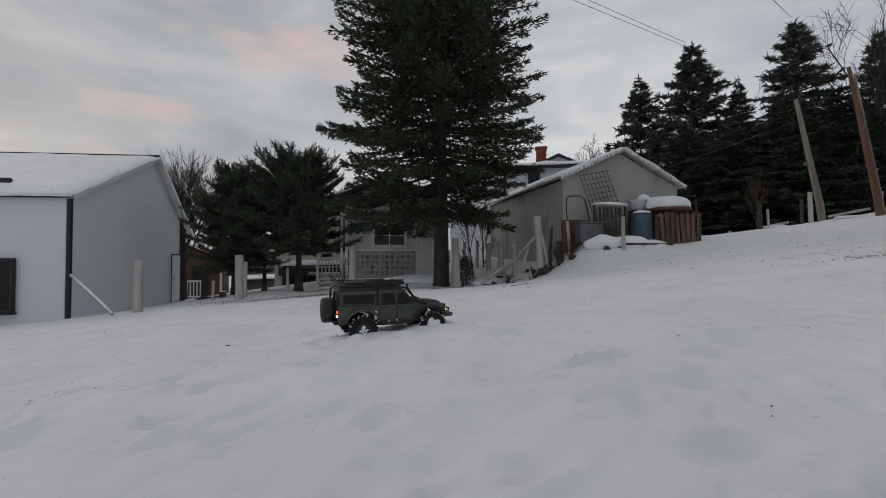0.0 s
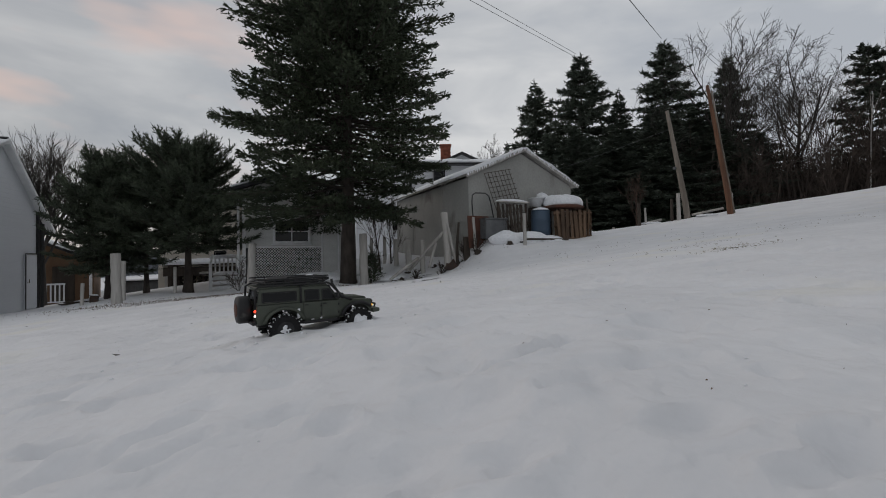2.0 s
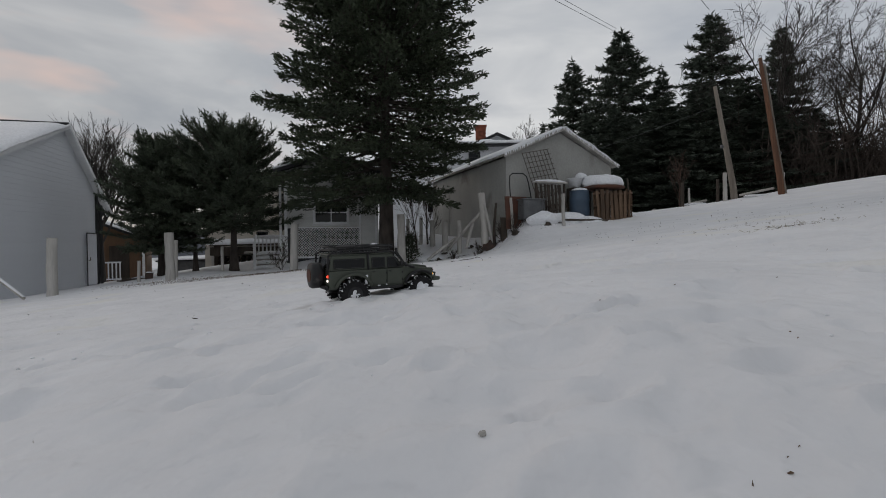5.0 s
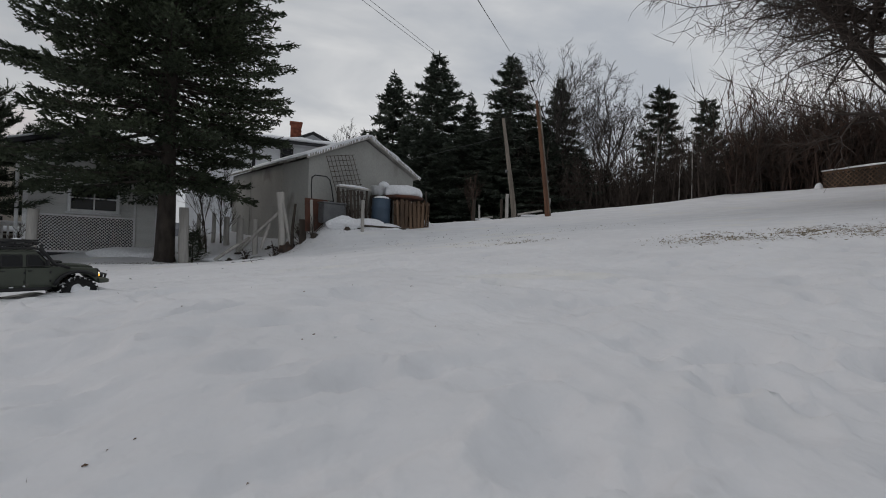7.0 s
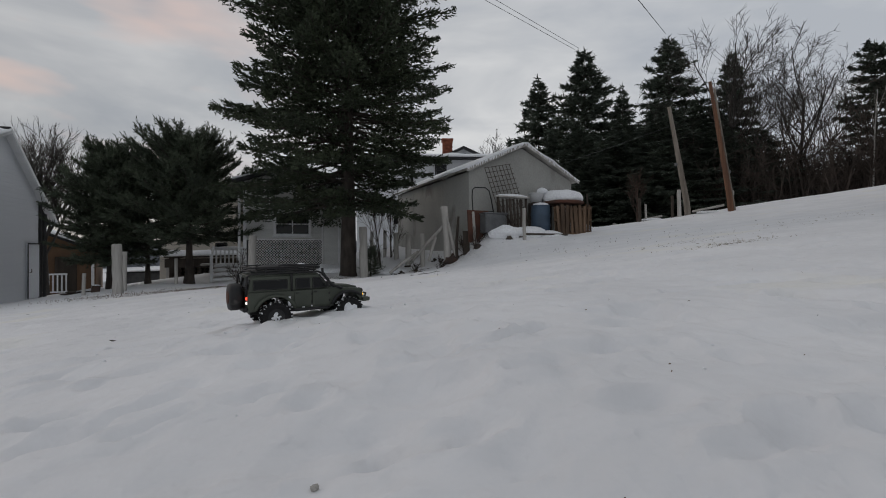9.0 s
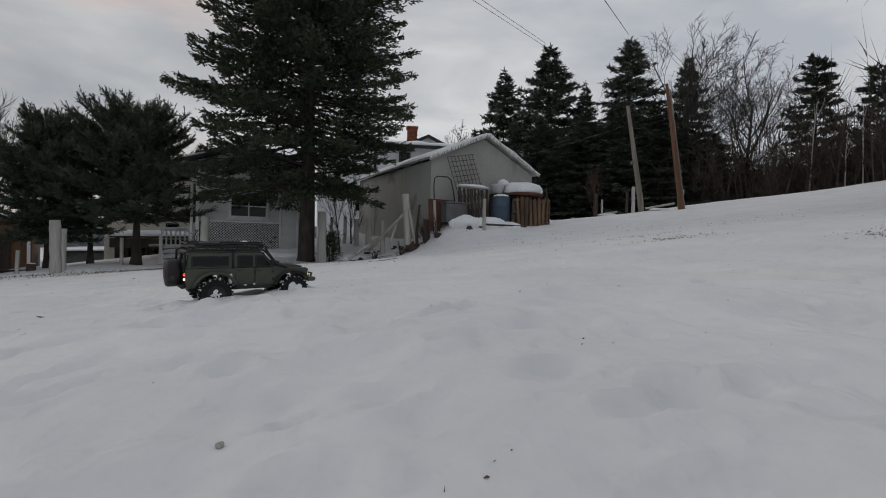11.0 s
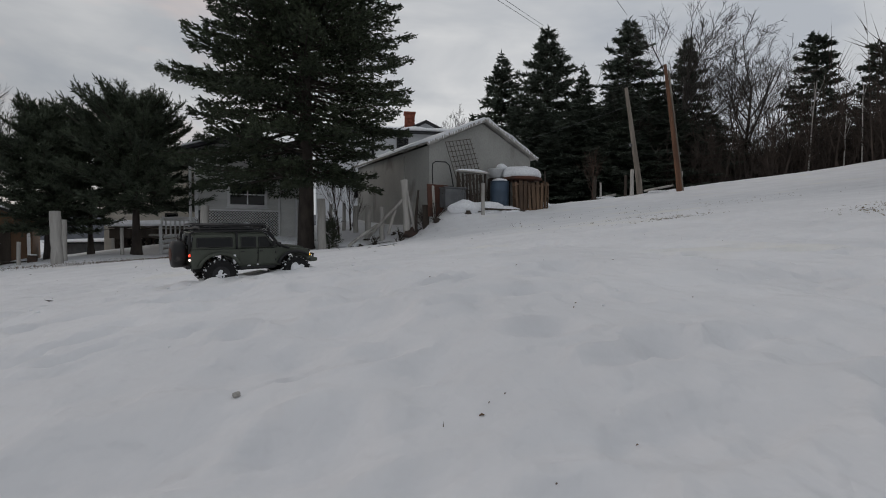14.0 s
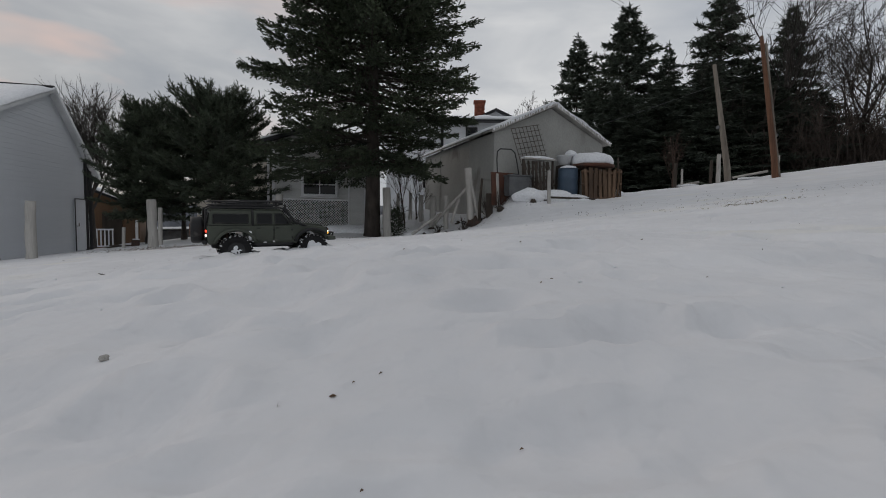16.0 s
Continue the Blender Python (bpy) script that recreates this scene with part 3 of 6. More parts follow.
def trunk_geo(rng, h, r, sides=11, flare=1.8, lean=0.0):
    g = Geo()
    n = 9
    pts, rad = [], []
    for i in range(n):
        f = i / (n - 1)
        pts.append((lean * f + rng.normal(0, 0.01) * h * 0.1, rng.normal(0, 0.01) * h * 0.1, f * h - 0.25 * (1 - f)))
        rad.append(max(0.012, r * (1 - f) ** 0.85) * (flare if i == 0 else 1 + (flare - 1) * 0.25 * (i == 1)))
    pts.insert(1, (pts[0][0], pts[0][1], 0.12))
    rad.insert(1, r * 1.25)
    return g.tube(pts, rad, sides)


def join_limbs(trunk, limbs):
    return trunk.add(limbs.v, limbs.f)


def conifer_thing(name, seed, at, label, category, needle, bark, trunk_r, group="", **kw):
    rng = np.random.default_rng(seed)
    v, t, limbs = conifer(rng, **kw)
    tree = thing(name, at, label, category, group)
    part("trunk", join_limbs(trunk_geo(rng, kw["h"], trunk_r), limbs), bark, tree, smooth=True)
    part("crown", fast_mesh("crown", v, t, needle), needle, tree)
    return tree


def standing(x, y, turn=0.0, sink=0.0, s=1.0):
    return pose(x, y, ground_z(x, y) - sink, 0, 0, turn)


# the tall spruce at the fence
def spruce_lop(f, a):
    """Low limbs reach further towards the pines and stay short on the shed's side."""
    c, q = math.cos(a + 0.35), math.sin(a + 0.35)
    if c < -0.35 and f < 0.22:
        return 1.24 if f < 0.10 else 1.14
    if f > 0.12:
        return 1.0
    return 0.78 if c > 0.1 else (0.8 if q < -0.8 else 1.0)


conifer_thing("spruce_tree", 3, standing(0.0, 13.3, 20), "tall dense dark green spruce at the fence line", "tree", NEEDLE, BARK, 0.185,
              h=14.5, z0=2.05, gap=0.25, per=11, rise=lambda f: -10 + 50 * f if f < 0.10 else -8 + 34 * f, sag=0.15, step=0.060, shoot=0.20, nlen=0.075, nwid=0.020, k=4, upturn=0.10, vary=0.14, tip=0.7, bare_in=0.30, hang=0.40, thin_top=0.5, tuft=34, lop=spruce_lop,
              radius=lambda f: 2.5 + 0.38 * min(f / 0.12, 1) if f < 0.50 else 2.88 * max(0.03, (1 - f) / 0.50) ** 0.78)

conifer_thing("spruce_sapling", 11, standing(0.62, 13.0, 20), "small dark spruce sapling at the foot of the trunk", "sapling", NEEDLE, BARK, 0.02,
              h=0.85, z0=0.05, gap=0.07, per=6, rise=lambda f: 10 + 30 * f, sag=0.12, step=0.03, shoot=0.2, nlen=0.05, nwid=0.008, k=6, upturn=0.1, radius=lambda f: 0.34 * max(0.05, 1 - f) ** 0.8)

# two pines with upright shoots
conifer_thing("pine_tree", 5, standing(-4.79, 15.18, 0), "bushy dark pine with upright pale shoots", "tree", PINE_NEEDLE, BARK, 0.12,
              h=4.35, z0=1.5, gap=0.17, per=10, rise=lambda f: -10 + 42 * f, sag=0.14, step=0.028, shoot=0.26, nlen=0.105, nwid=0.012, k=12, upturn=0.24, vary=0.30, tip=1.0, candle=0.30,
              radius=lambda f: 1.95 - 0.45 * f if f < 0.55 else 1.70 * max(0.15, (1 - f) / 0.45) ** 0.5)
conifer_thing("pine_tree", 6, standing(-7.0, 15.29, 70), "narrow dark pine with ragged top shoots", "tree", PINE_NEEDLE, BARK, 0.10,
              h=4.1, z0=1.0, gap=0.17, per=10, rise=lambda f: -12 + 42 * f, sag=0.14, step=0.028, shoot=0.26, nlen=0.105, nwid=0.012, k=12, upturn=0.22, vary=0.30, tip=1.0, candle=0.30,
              radius=lambda f: 1.2 + 1.4 * f if f < 0.2 else 1.66 * max(0.10, 1 - f) ** 0.5)

conifer_thing("pine_tree", 7, standing(-6.15, 15.7, 30), "slender young pine between two larger ones", "tree", PINE_NEEDLE, BARK, 0.075,
              h=3.6, z0=1.1, gap=0.20, per=7, rise=lambda f: -6 + 40 * f, sag=0.12, step=0.04, shoot=0.24, nlen=0.105, nwid=0.012, k=9, upturn=0.2, vary=0.3, tip=1.0, candle=0.2,
              radius=lambda f: 0.95 * max(0.15, 1 - f) ** 0.5)

# the spruce wood behind the shed: three trees, repeated
WOOD = []
for i, (hh, rr) in enumerate(((14.6, 4.6), (15.3, 5.2), (13.0, 4.6))):
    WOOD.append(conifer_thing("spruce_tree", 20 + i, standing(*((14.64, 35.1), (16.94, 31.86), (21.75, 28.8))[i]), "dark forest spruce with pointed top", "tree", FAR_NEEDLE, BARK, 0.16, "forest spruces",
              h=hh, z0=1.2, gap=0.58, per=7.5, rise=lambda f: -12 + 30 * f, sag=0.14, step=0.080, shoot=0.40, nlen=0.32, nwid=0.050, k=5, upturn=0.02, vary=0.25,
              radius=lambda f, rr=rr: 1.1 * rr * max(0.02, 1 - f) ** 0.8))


def again(tree, x, y, turn, scale, z=None):
    c = copy_thing(tree, pose(x, y, (float(lie(x, y)) if z is None else z) - 0.1, 0, 0, turn))
    c.scale = (scale[0], scale[0], scale[1])
    return c


for tree, x, y, turn, sc in ((2, 15.9, 29.0, 40, (0.75, 0.66)), (0, 19.2, 30.5, 10, (0.55, 0.80)), (1, 22.6, 24.25, 130, (0.50, 0.70)), (2, 18.6, 25.5, 60, (1.0, 0.68)),
                             (0, 16.6, 26.3, 200, (1.0, 0.56)), (1, 14.4, 27.6, 300, (0.9, 0.54)), (2, 12.8, 30.4, 20, (1.0, 0.62)), (0, 20.4, 24.0, 150, (1.0, 0.54)),
                             (1, 22.0, 27.5, 77, (0.7, 0.50)), (2, 17.2, 23.2, 33, (1.1, 0.54)), (1, 15.0, 24.3, 99, (0.95, 0.45)), (0, 19.2, 21.6, 250, (0.9, 0.40)),
                             (0, 24.8, 26.0, 140, (0.6, 0.42)),
                             (0, 12.0, 27.4, 61, (0.85, 0.40)), (1, 13.3, 24.4, 5, (0.8, 0.34)), (2, 16.0, 21.6, 190, (0.9, 0.38)), (0, 21.8, 21.4, 320, (0.7, 0.34))):
    again(WOOD[tree], x, y, turn, sc)
WOOD[2].scale = (1.0, 1.0, 1.08)
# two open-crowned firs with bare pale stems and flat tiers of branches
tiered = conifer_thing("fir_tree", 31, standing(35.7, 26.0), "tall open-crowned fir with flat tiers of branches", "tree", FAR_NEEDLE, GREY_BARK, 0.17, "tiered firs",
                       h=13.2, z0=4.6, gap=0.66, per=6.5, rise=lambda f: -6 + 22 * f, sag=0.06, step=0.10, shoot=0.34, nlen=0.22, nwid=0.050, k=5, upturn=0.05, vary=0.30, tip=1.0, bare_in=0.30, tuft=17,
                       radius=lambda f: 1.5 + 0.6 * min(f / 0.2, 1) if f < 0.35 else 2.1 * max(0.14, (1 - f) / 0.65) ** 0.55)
again(tiered, 39.5, 24.4, 130, (0.82, 0.95))


def thicket(seed, n, a0, a1, d0, d1, h0, h1, material, stem=0.026, twig=0.013, kids=26):
    """Leafless brushwood between two bearings and two distances."""
    rng = np.random.default_rng(seed)
    ang = np.radians(a0 + (a1 - a0) * rng.random(n) ** 0.8)
    dist = rng.uniform(d0, d1, n)
    x, y = np.sin(ang) * dist, np.cos(ang) * dist
    h = rng.uniform(h0, h1, n) * (0.75 + 0.5 * rng.random(n) ** 3)
    base = np.stack([x, y, lie(x, y) - 0.1], 1)
    way = unit(np.stack([rng.normal(0, 0.16, n), rng.normal(0, 0.16, n), np.ones(n)], 1))
    vs, ts = blades(rng, base, way, h, stem)
    allv, allt, n0 = [vs], [ts], len(vs)
    for j in range(kids):
        u = rng.uniform(0.08, 0.92, n)
        w = unit(way * 0.9 + rng.normal(0, 0.7, (n, 3)))
        v, t = blades(rng, base + way * (h * u)[:, None], w, h * rng.uniform(0.12, 0.34, n), twig)
        allv.append(v)
        allt.append(t + n0)
        n0 += len(v)
    return fast_mesh("thicket", np.concatenate(allv), np.concatenate(allt), material)


tagged(new("thicket", thicket(77, 6000, 33, 92, 26, 48, 2.0, 5.0, TWIG, 0.03, 0.016, 22)), "dense brown leafless wood beyond the crest", "woods", kind="stuff")
tagged(new("brushwood", thicket(78, 3600, 61, 102, 26, 34, 3.0, 5.6, RED_TWIG, 0.03, 0.018, 24)), "tall reddish-brown leafless brushwood behind the raised bed", "woods", kind="stuff")
tagged(new("far_woods", thicket(79, 3800, 55, 104, 40, 62, 5.0, 9.0, TWIG, 0.06, 0.038, 18)), "deep brown leafless wood behind the brushwood", "woods", kind="stuff")
tagged(new("undergrowth", thicket(80, 3000, 28, 62, 30, 44, 1.6, 3.2, TWIG, 0.06, 0.035, 14)), "dark undergrowth below the forest spruces", "woods", kind="stuff")


def far_hill():
    """A low wooded ridge across the valley."""
    g = Geo()
    n = 160
    for i in range(n + 1):
        a = radians(-100 + 205 * i / n)
        d = 330 + 60 * math.sin(i * 0.21)
        x, y = math.sin(a) * d, math.cos(a) * d
        top = 7.0 + 5 * noise.noise(Vector((i * 0.11, 0, 0))) + 1.6 * noise.noise(Vector((i * 0.9, 4, 0)))
        g.v += [(x, y, -12), (x, y, top - 4), (x * 1.05, y * 1.05, top)]
    g.f = [(i * 3 + k, i * 3 + 3 + k, i * 3 + 4 + k, i * 3 + 1 + k) for i in range(n) for k in (0, 1)]
    return g


# the distance haze is painted in, as a bluish grey over the woods
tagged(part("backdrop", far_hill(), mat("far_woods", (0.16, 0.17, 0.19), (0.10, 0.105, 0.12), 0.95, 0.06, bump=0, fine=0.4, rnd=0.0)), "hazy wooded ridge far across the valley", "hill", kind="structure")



# ---- bare trees ----
def bare(rng, h, r, spread, depth, kids, start=0.25, lean=(0, 0), droop=0.0, thin=1.0, first=None, ratio=(0.45, 0.75), wob=1.0):
    """A leafless tree: limbs that fork again and again."""
    stem, g = Geo(), Geo()

    def limb(p, d, length, rad, lv):
        n = 5 if lv < 2 else 3
        pts, cur, dd = [Vector(p)], Vector(p), Vector(d).normalized()
        for i in range(n):
            dd = (dd + Vector(rng.normal(0, (0.05 + 0.03 * lv) * wob, 3)) + Vector((0, 0, 0.09 - droop * lv * 0.07))).normalized()
            cur = cur + dd * length / n
            pts.append(cur.copy())
        tip = rad * (0.45 if lv < depth else 0.3)
        (stem if lv == 0 else g).tube(pts, [rad + (tip - rad) * i / n for i in range(n + 1)], 6 if lv == 0 else (4 if lv < 2 else 3), cap=False)
        if lv >= depth:
            return
        for i in range(kids[lv]):
            s = rng.uniform(start if lv == 0 else 0.2, 1.0)
            q = min(int(s * n), n - 1)
            b = pts[q].lerp(pts[q + 1], s * n - q)
            ax = (pts[q + 1] - pts[q]).normalized()
            o = ax.orthogonal().normalized()
            o.rotate(Matrix.Rotation(rng.uniform(0, 6.283), 3, ax))
            an = radians(rng.uniform(*spread))
            nd = ax * math.cos(an) + o * math.sin(an)
            limb(b, nd, length * rng.uniform(*ratio) * (1.15 - 0.45 * s), max(0.004 * thin, (rad + (tip - rad) * s) * 0.55), lv + 1)

    limb((0, 0, -0.15), (lean[0], lean[1], 1), first or h * 0.75, r, 0)
    return stem, g


def bare_thing(name, seed, at, label, material, category="tree", group="", **kw):
    stem, twigs = bare(np.random.default_rng(seed), **kw)
    k = kw["h"] / max(p[2] for p in twigs.v)
    for geo in (stem, twigs):
        geo.v = [(p[0] * k, p[1] * k, p[2] * k) for p in geo.v]
    tree = thing(name, at, label, category, group)
    part("trunk", stem, material, tree, smooth=True)
    part("crown", twigs, material, tree, smooth=True)
    return tree


bare_thing("bare_tree", 41, standing(-10.15, 17.8), "leafless many-branched tree behind the white barn", GREY_BARK, h=6.1, r=0.14, spread=(16, 38), depth=4, kids=(18, 9, 5, 3), thin=2.6, start=0.3, ratio=(0.5, 0.8), wob=0.6)
bare_thing("bare_tree", 42, standing(23.2, 20.7), "leafless maple with a fine spreading crown", GREY_BARK, h=9.6, r=0.15, spread=(30, 58), depth=4, kids=(14, 8, 4, 3), thin=3.0, start=0.25, ratio=(0.5, 0.74), wob=0.7)
bare_thing("bare_tree", 43, standing(20.46, 22.1), "leafless slender tree among the spruces", GREY_BARK, h=11.8, r=0.15, spread=(28, 56), depth=4, kids=(14, 8, 4, 3), thin=3.2, start=0.35, ratio=(0.45, 0.72), wob=0.7)
bare_thing("bare_tree", 44, standing(10.25, 36.6), "leafless small tree behind the white house", GREY_BARK, h=12.2, r=0.12, spread=(20, 44), depth=4, kids=(14, 7, 5, 3), thin=3.2, start=0.55, ratio=(0.34, 0.55), wob=0.7)
bare_thing("bare_tree", 45, pose(14.6, 3.3, float(lie(14.6, 3.3))), "broad leafless maple with wide dark branches", TWIG, h=10.5, r=0.36, spread=(34, 72), depth=5, kids=(18, 9, 6, 5, 3), droop=0.10, wob=1.2, thin=2.5, start=0.2, first=6.5, lean=(-0.12, 0.08), ratio=(0.60, 0.84))
for i, (x, y, h) in enumerate(((21.8, 15.9, 4.4), (22.8, 14.4, 3.9), (22.5, 14.9, 2.6))):
    bare_thing("birch_tree", 80 + i, standing(x, y), "slender pale birch at the edge of the wood", OLD_WOOD, "tree", "young birches", h=h, r=0.026, spread=(10, 26), depth=2, kids=(4, 2), thin=1.6, start=0.55, ratio=(0.18, 0.32), wob=0.6)
bare_thing("bare_shrub", 46, standing(9.63, 14.19), "small leafless sapling by the fence", RED_TWIG, "shrub", h=1.9, r=0.03, spread=(12, 32), depth=3, kids=(9, 5, 3), thin=1.2, start=0.15)
bare_thing("bare_shrub", 47, standing(0.95, 14.3), "leafless shrub of thin upright stems", TWIG, "shrub", h=3.0, r=0.03, spread=(8, 28), depth=3, kids=(14, 5, 3), thin=1.4, start=0.02)
bare_thing("bare_shrub", 48, standing(-3.0, 13.7), "leafless twiggy shrub beside the house steps", TWIG, "shrub", h=1.0, r=0.015, spread=(15, 45), depth=3, kids=(12, 5, 3), thin=1.2, start=0.02)
bare_thing("bare_shrub", 49, standing(3.3, 11.6), "leafless weeds in the snow before the shed", TWIG, "shrub", h=0.6, r=0.012, spread=(15, 50), depth=2, kids=(12, 5), thin=1.2, start=0.02)
bare_thing("bare_shrub", 50, standing(1.35, 15.4), "leafless shrub of thin upright stems", TWIG, "shrub", h=2.6, r=0.03, spread=(8, 28), depth=3, kids=(14, 5, 3), thin=1.4, start=0.02)
bare_thing("bare_shrub", 51, standing(0.75, 13.9), "low dark leafless bush beside the spruce trunk", TWIG, "shrub", h=1.0, r=0.02, spread=(15, 50), depth=3, kids=(14, 6, 3), thin=1.3, start=0.02)
for i, (x, y, h) in enumerate(((3.05, 11.95, 0.55), (3.65, 11.7, 0.5), (4.15, 11.65, 0.45), (2.45, 12.1, 0.4), (1.8, 12.3, 0.35))):
    bare_thing("dead_weed", 60 + i, standing(x, y), "dead brown weed stalks in the snow bank", TWIG, "weed", "dead weeds", h=h, r=0.010, spread=(15, 50), depth=2, kids=(14, 6), thin=1.3, start=0.02)


# ---- buildings ----
def siding(parent, mat_, poly_at, length, z0, z1, m, course=0.125, depth=0.022):
    """Lapped boards, one object each, over a wall that runs along x of m and looks to -y. poly_at(z) -> (x0, x1)."""
    z, shared = z0, {}
    while z < z1 - 0.02:
        hgt = min(course, z1 - z)
        a0, a1 = poly_at(z)
        b0, b1 = poly_at(z + hgt)
        key = (round(a0, 3), round(a1, 3), round(b0, 3), round(b1, 3), round(hgt, 3))
        if key not in shared:
            g = Geo()
            g.add([(a0, 0, 0), (a1, 0, 0), (b1, 0, hgt), (b0, 0, hgt), (a0, -depth, 0), (a1, -depth, 0), (b1, -depth * 0.25, hgt), (b0, -depth * 0.25, hgt)],
                  [(4, 5, 6, 7), (0, 4, 7, 3), (1, 2, 6, 5), (0, 1, 5, 4), (3, 7, 6, 2), (0, 3, 2, 1)])
            shared[key] = g.mesh("siding_board", mat_)
        ob = new("siding_board", shared[key])
        ob.parent = parent
        ob.matrix_basis = m @ pose(0, 0, z)
        z += course


def window(parent, m, w, h, frame_mat, cols=2, rows=2, depth=0.10, fr=0.07, sill=True):
    """A framed window on a wall that looks to -y of m; m at its centre."""
    g = Geo()
    for sx in (-1, 1):
        g.box((sx * (w / 2 + fr / 2), -depth / 2, 0), (fr, depth, h + 2 * fr), bev=0.008)
    for sz in (-1, 1):
        g.box((0, -depth / 2, sz * (h / 2 + fr / 2)), (w - 0.002, depth, fr), bev=0.008)
    win = part("window", g, frame_mat, parent, at=m)
    for i in range(cols):
        for j in range(rows):
            pw, ph = w / cols, h / rows
            part("pane", Geo().box((-w / 2 + pw * (i + 0.5), -0.03, -h / 2 + ph * (j + 0.5)), (pw - 0.012, 0.012, ph - 0.012)), GLASS, win)
    for i in range(1, cols):
        part("glazing_bar", Geo().box((-w / 2 + w * i / cols, -0.05, 0), (0.035, 0.05, h)), frame_mat, win)
    for j in range(1, rows):
        part("glazing_bar", Geo().box((0, -0.053, -h / 2 + h * j / rows), (w, 0.05, 0.035)), frame_mat, win)
    if sill:
        part("sill", Geo().box((0, -depth * 0.8, -h / 2 - fr - 0.025), (w + 2 * fr + 0.08, depth * 1.5, 0.05), bev=0.01), frame_mat, win)
    return win


def rough_slab(x0, x1, y0, y1, z_of, thick, seed, nx=40, ny=12, edge=0.03):
    """A blanket of snow over a sloping roof, with an uneven lip."""
    g = Geo()
    idx = {}
    for s in (0, 1):
        for i in range(nx + 1):
            for j in range(ny + 1):
                fx, fy = i / nx, j / ny
                x, y = x0 + (x1 - x0) * fx, y0 + (y1 - y0) * fy
                wob = edge * noise.noise(Vector((x * 2.3 + seed, y * 2.3, 3)))
                if j in (0, ny):
                    y += wob * 1.5
                if i in (0, nx):
                    x += wob * 1.5
                rim = min(min(i, nx - i) / 2, min(j, ny - j) / 1.5, 1)
                t = thick * (0.35 + 0.65 * rim ** 0.5) * (1 + 0.4 * noise.noise(Vector((x * 1.1, y * 1.1, seed))))
                idx[(s, i, j)] = len(g.v)
                g.v.append((x, y, z_of(x, y) + (t if s else 0.004)))
    for i in range(nx):
        for j in range(ny):
            g.f.append((idx[1, i, j], idx[1, i + 1, j], idx[1, i + 1, j + 1], idx[1, i, j + 1]))
            g.f.append((idx[0, i, j], idx[0, i, j + 1], idx[0, i + 1, j + 1], idx[0, i + 1, j]))
    for i in range(nx):
        for j in (0, ny):
            g.f.append((idx[0, i, j], idx[0, i + 1, j], idx[1, i + 1, j], idx[1, i, j]))
    for j in range(ny):
        for i in (0, nx):
            g.f.append((idx[0, i, j], idx[0, i, j + 1], idx[1, i, j + 1], idx[1, i, j]))
    return g


def facing(x0, y0, x1, y1, z):
    """A frame at the first corner whose x runs to the second and whose -y looks at the yard."""
    return pose(x0, y0, z, 0, 0, math.degrees(math.atan2(y1 - y0, x1 - x0)))


def gable_walls(parent, mat_, w, d, eave, ridge_x, ridge, z0=-0.6, hole=None):
    """Four walls round a box w wide (x) and d deep (y), with the gables in the x-z planes."""
    t = 0.14
    poly = [(0, z0), (w, z0), (w, eave), (ridge_x, ridge), (0, eave)]
    part("wall", Geo().prism(poly, 0, t), mat_, parent)
    part("wall", Geo().prism(poly, d - t, d), mat_, parent)
    part("wall", Geo().box((t / 2, d / 2, (z0 + eave) / 2), (t, d - 2 * t - 0.004, eave - z0 - 0.02)), mat_, parent)
    part("wall", Geo().box((w - t / 2, d / 2, (z0 + eave) / 2), (t, d - 2 * t - 0.004, eave - z0 - 0.02)), mat_, parent)


def gable_roof(parent, mat_, w, d, eave, ridge_x, ridge, over=0.25, front=0.25, t=0.10):
    s0, s1 = (ridge - eave) / ridge_x, (ridge - eave) / (w - ridge_x)
    o0, o1 = over if isinstance(over, tuple) else (over, over)
    for a, b in (((-o0, eave - s0 * o0), (ridge_x, ridge)), ((w + o1, eave - s1 * o1), (ridge_x, ridge))):
        g = Geo()
        poly = [a, b, (b[0], b[1] + t), (a[0], a[1] + t)]
        part("roof", g.prism(poly, -front, d + front), mat_, parent)


# white barn: its gable looks at the yard
barn = thing("barn", facing(-8.62, 10.5, -9.38, 16.15, -1.27), "white clapboard barn with snow on its roof and black corner trim", "barn")
BW, BD, BE, BRX, BR = 5.70, 8.5, 2.88, 3.85, 4.60
gable_walls(barn, WHITE_SIDING, BW, BD, BE, BRX, BR)
gable_roof(barn, DARK_ROOF, BW, BD, BE, BRX, BR, (0.10, 0.72), 0.16, 0.06)


def barn_span(z):
    if z <= BE:
        return 0.06, BW - 0.06
    f = (z - BE) / (BR - BE)
    return min(BRX * f + 0.06, BRX - 0.02), max(BW - (BW - BRX) * f - 0.06, BRX + 0.02)


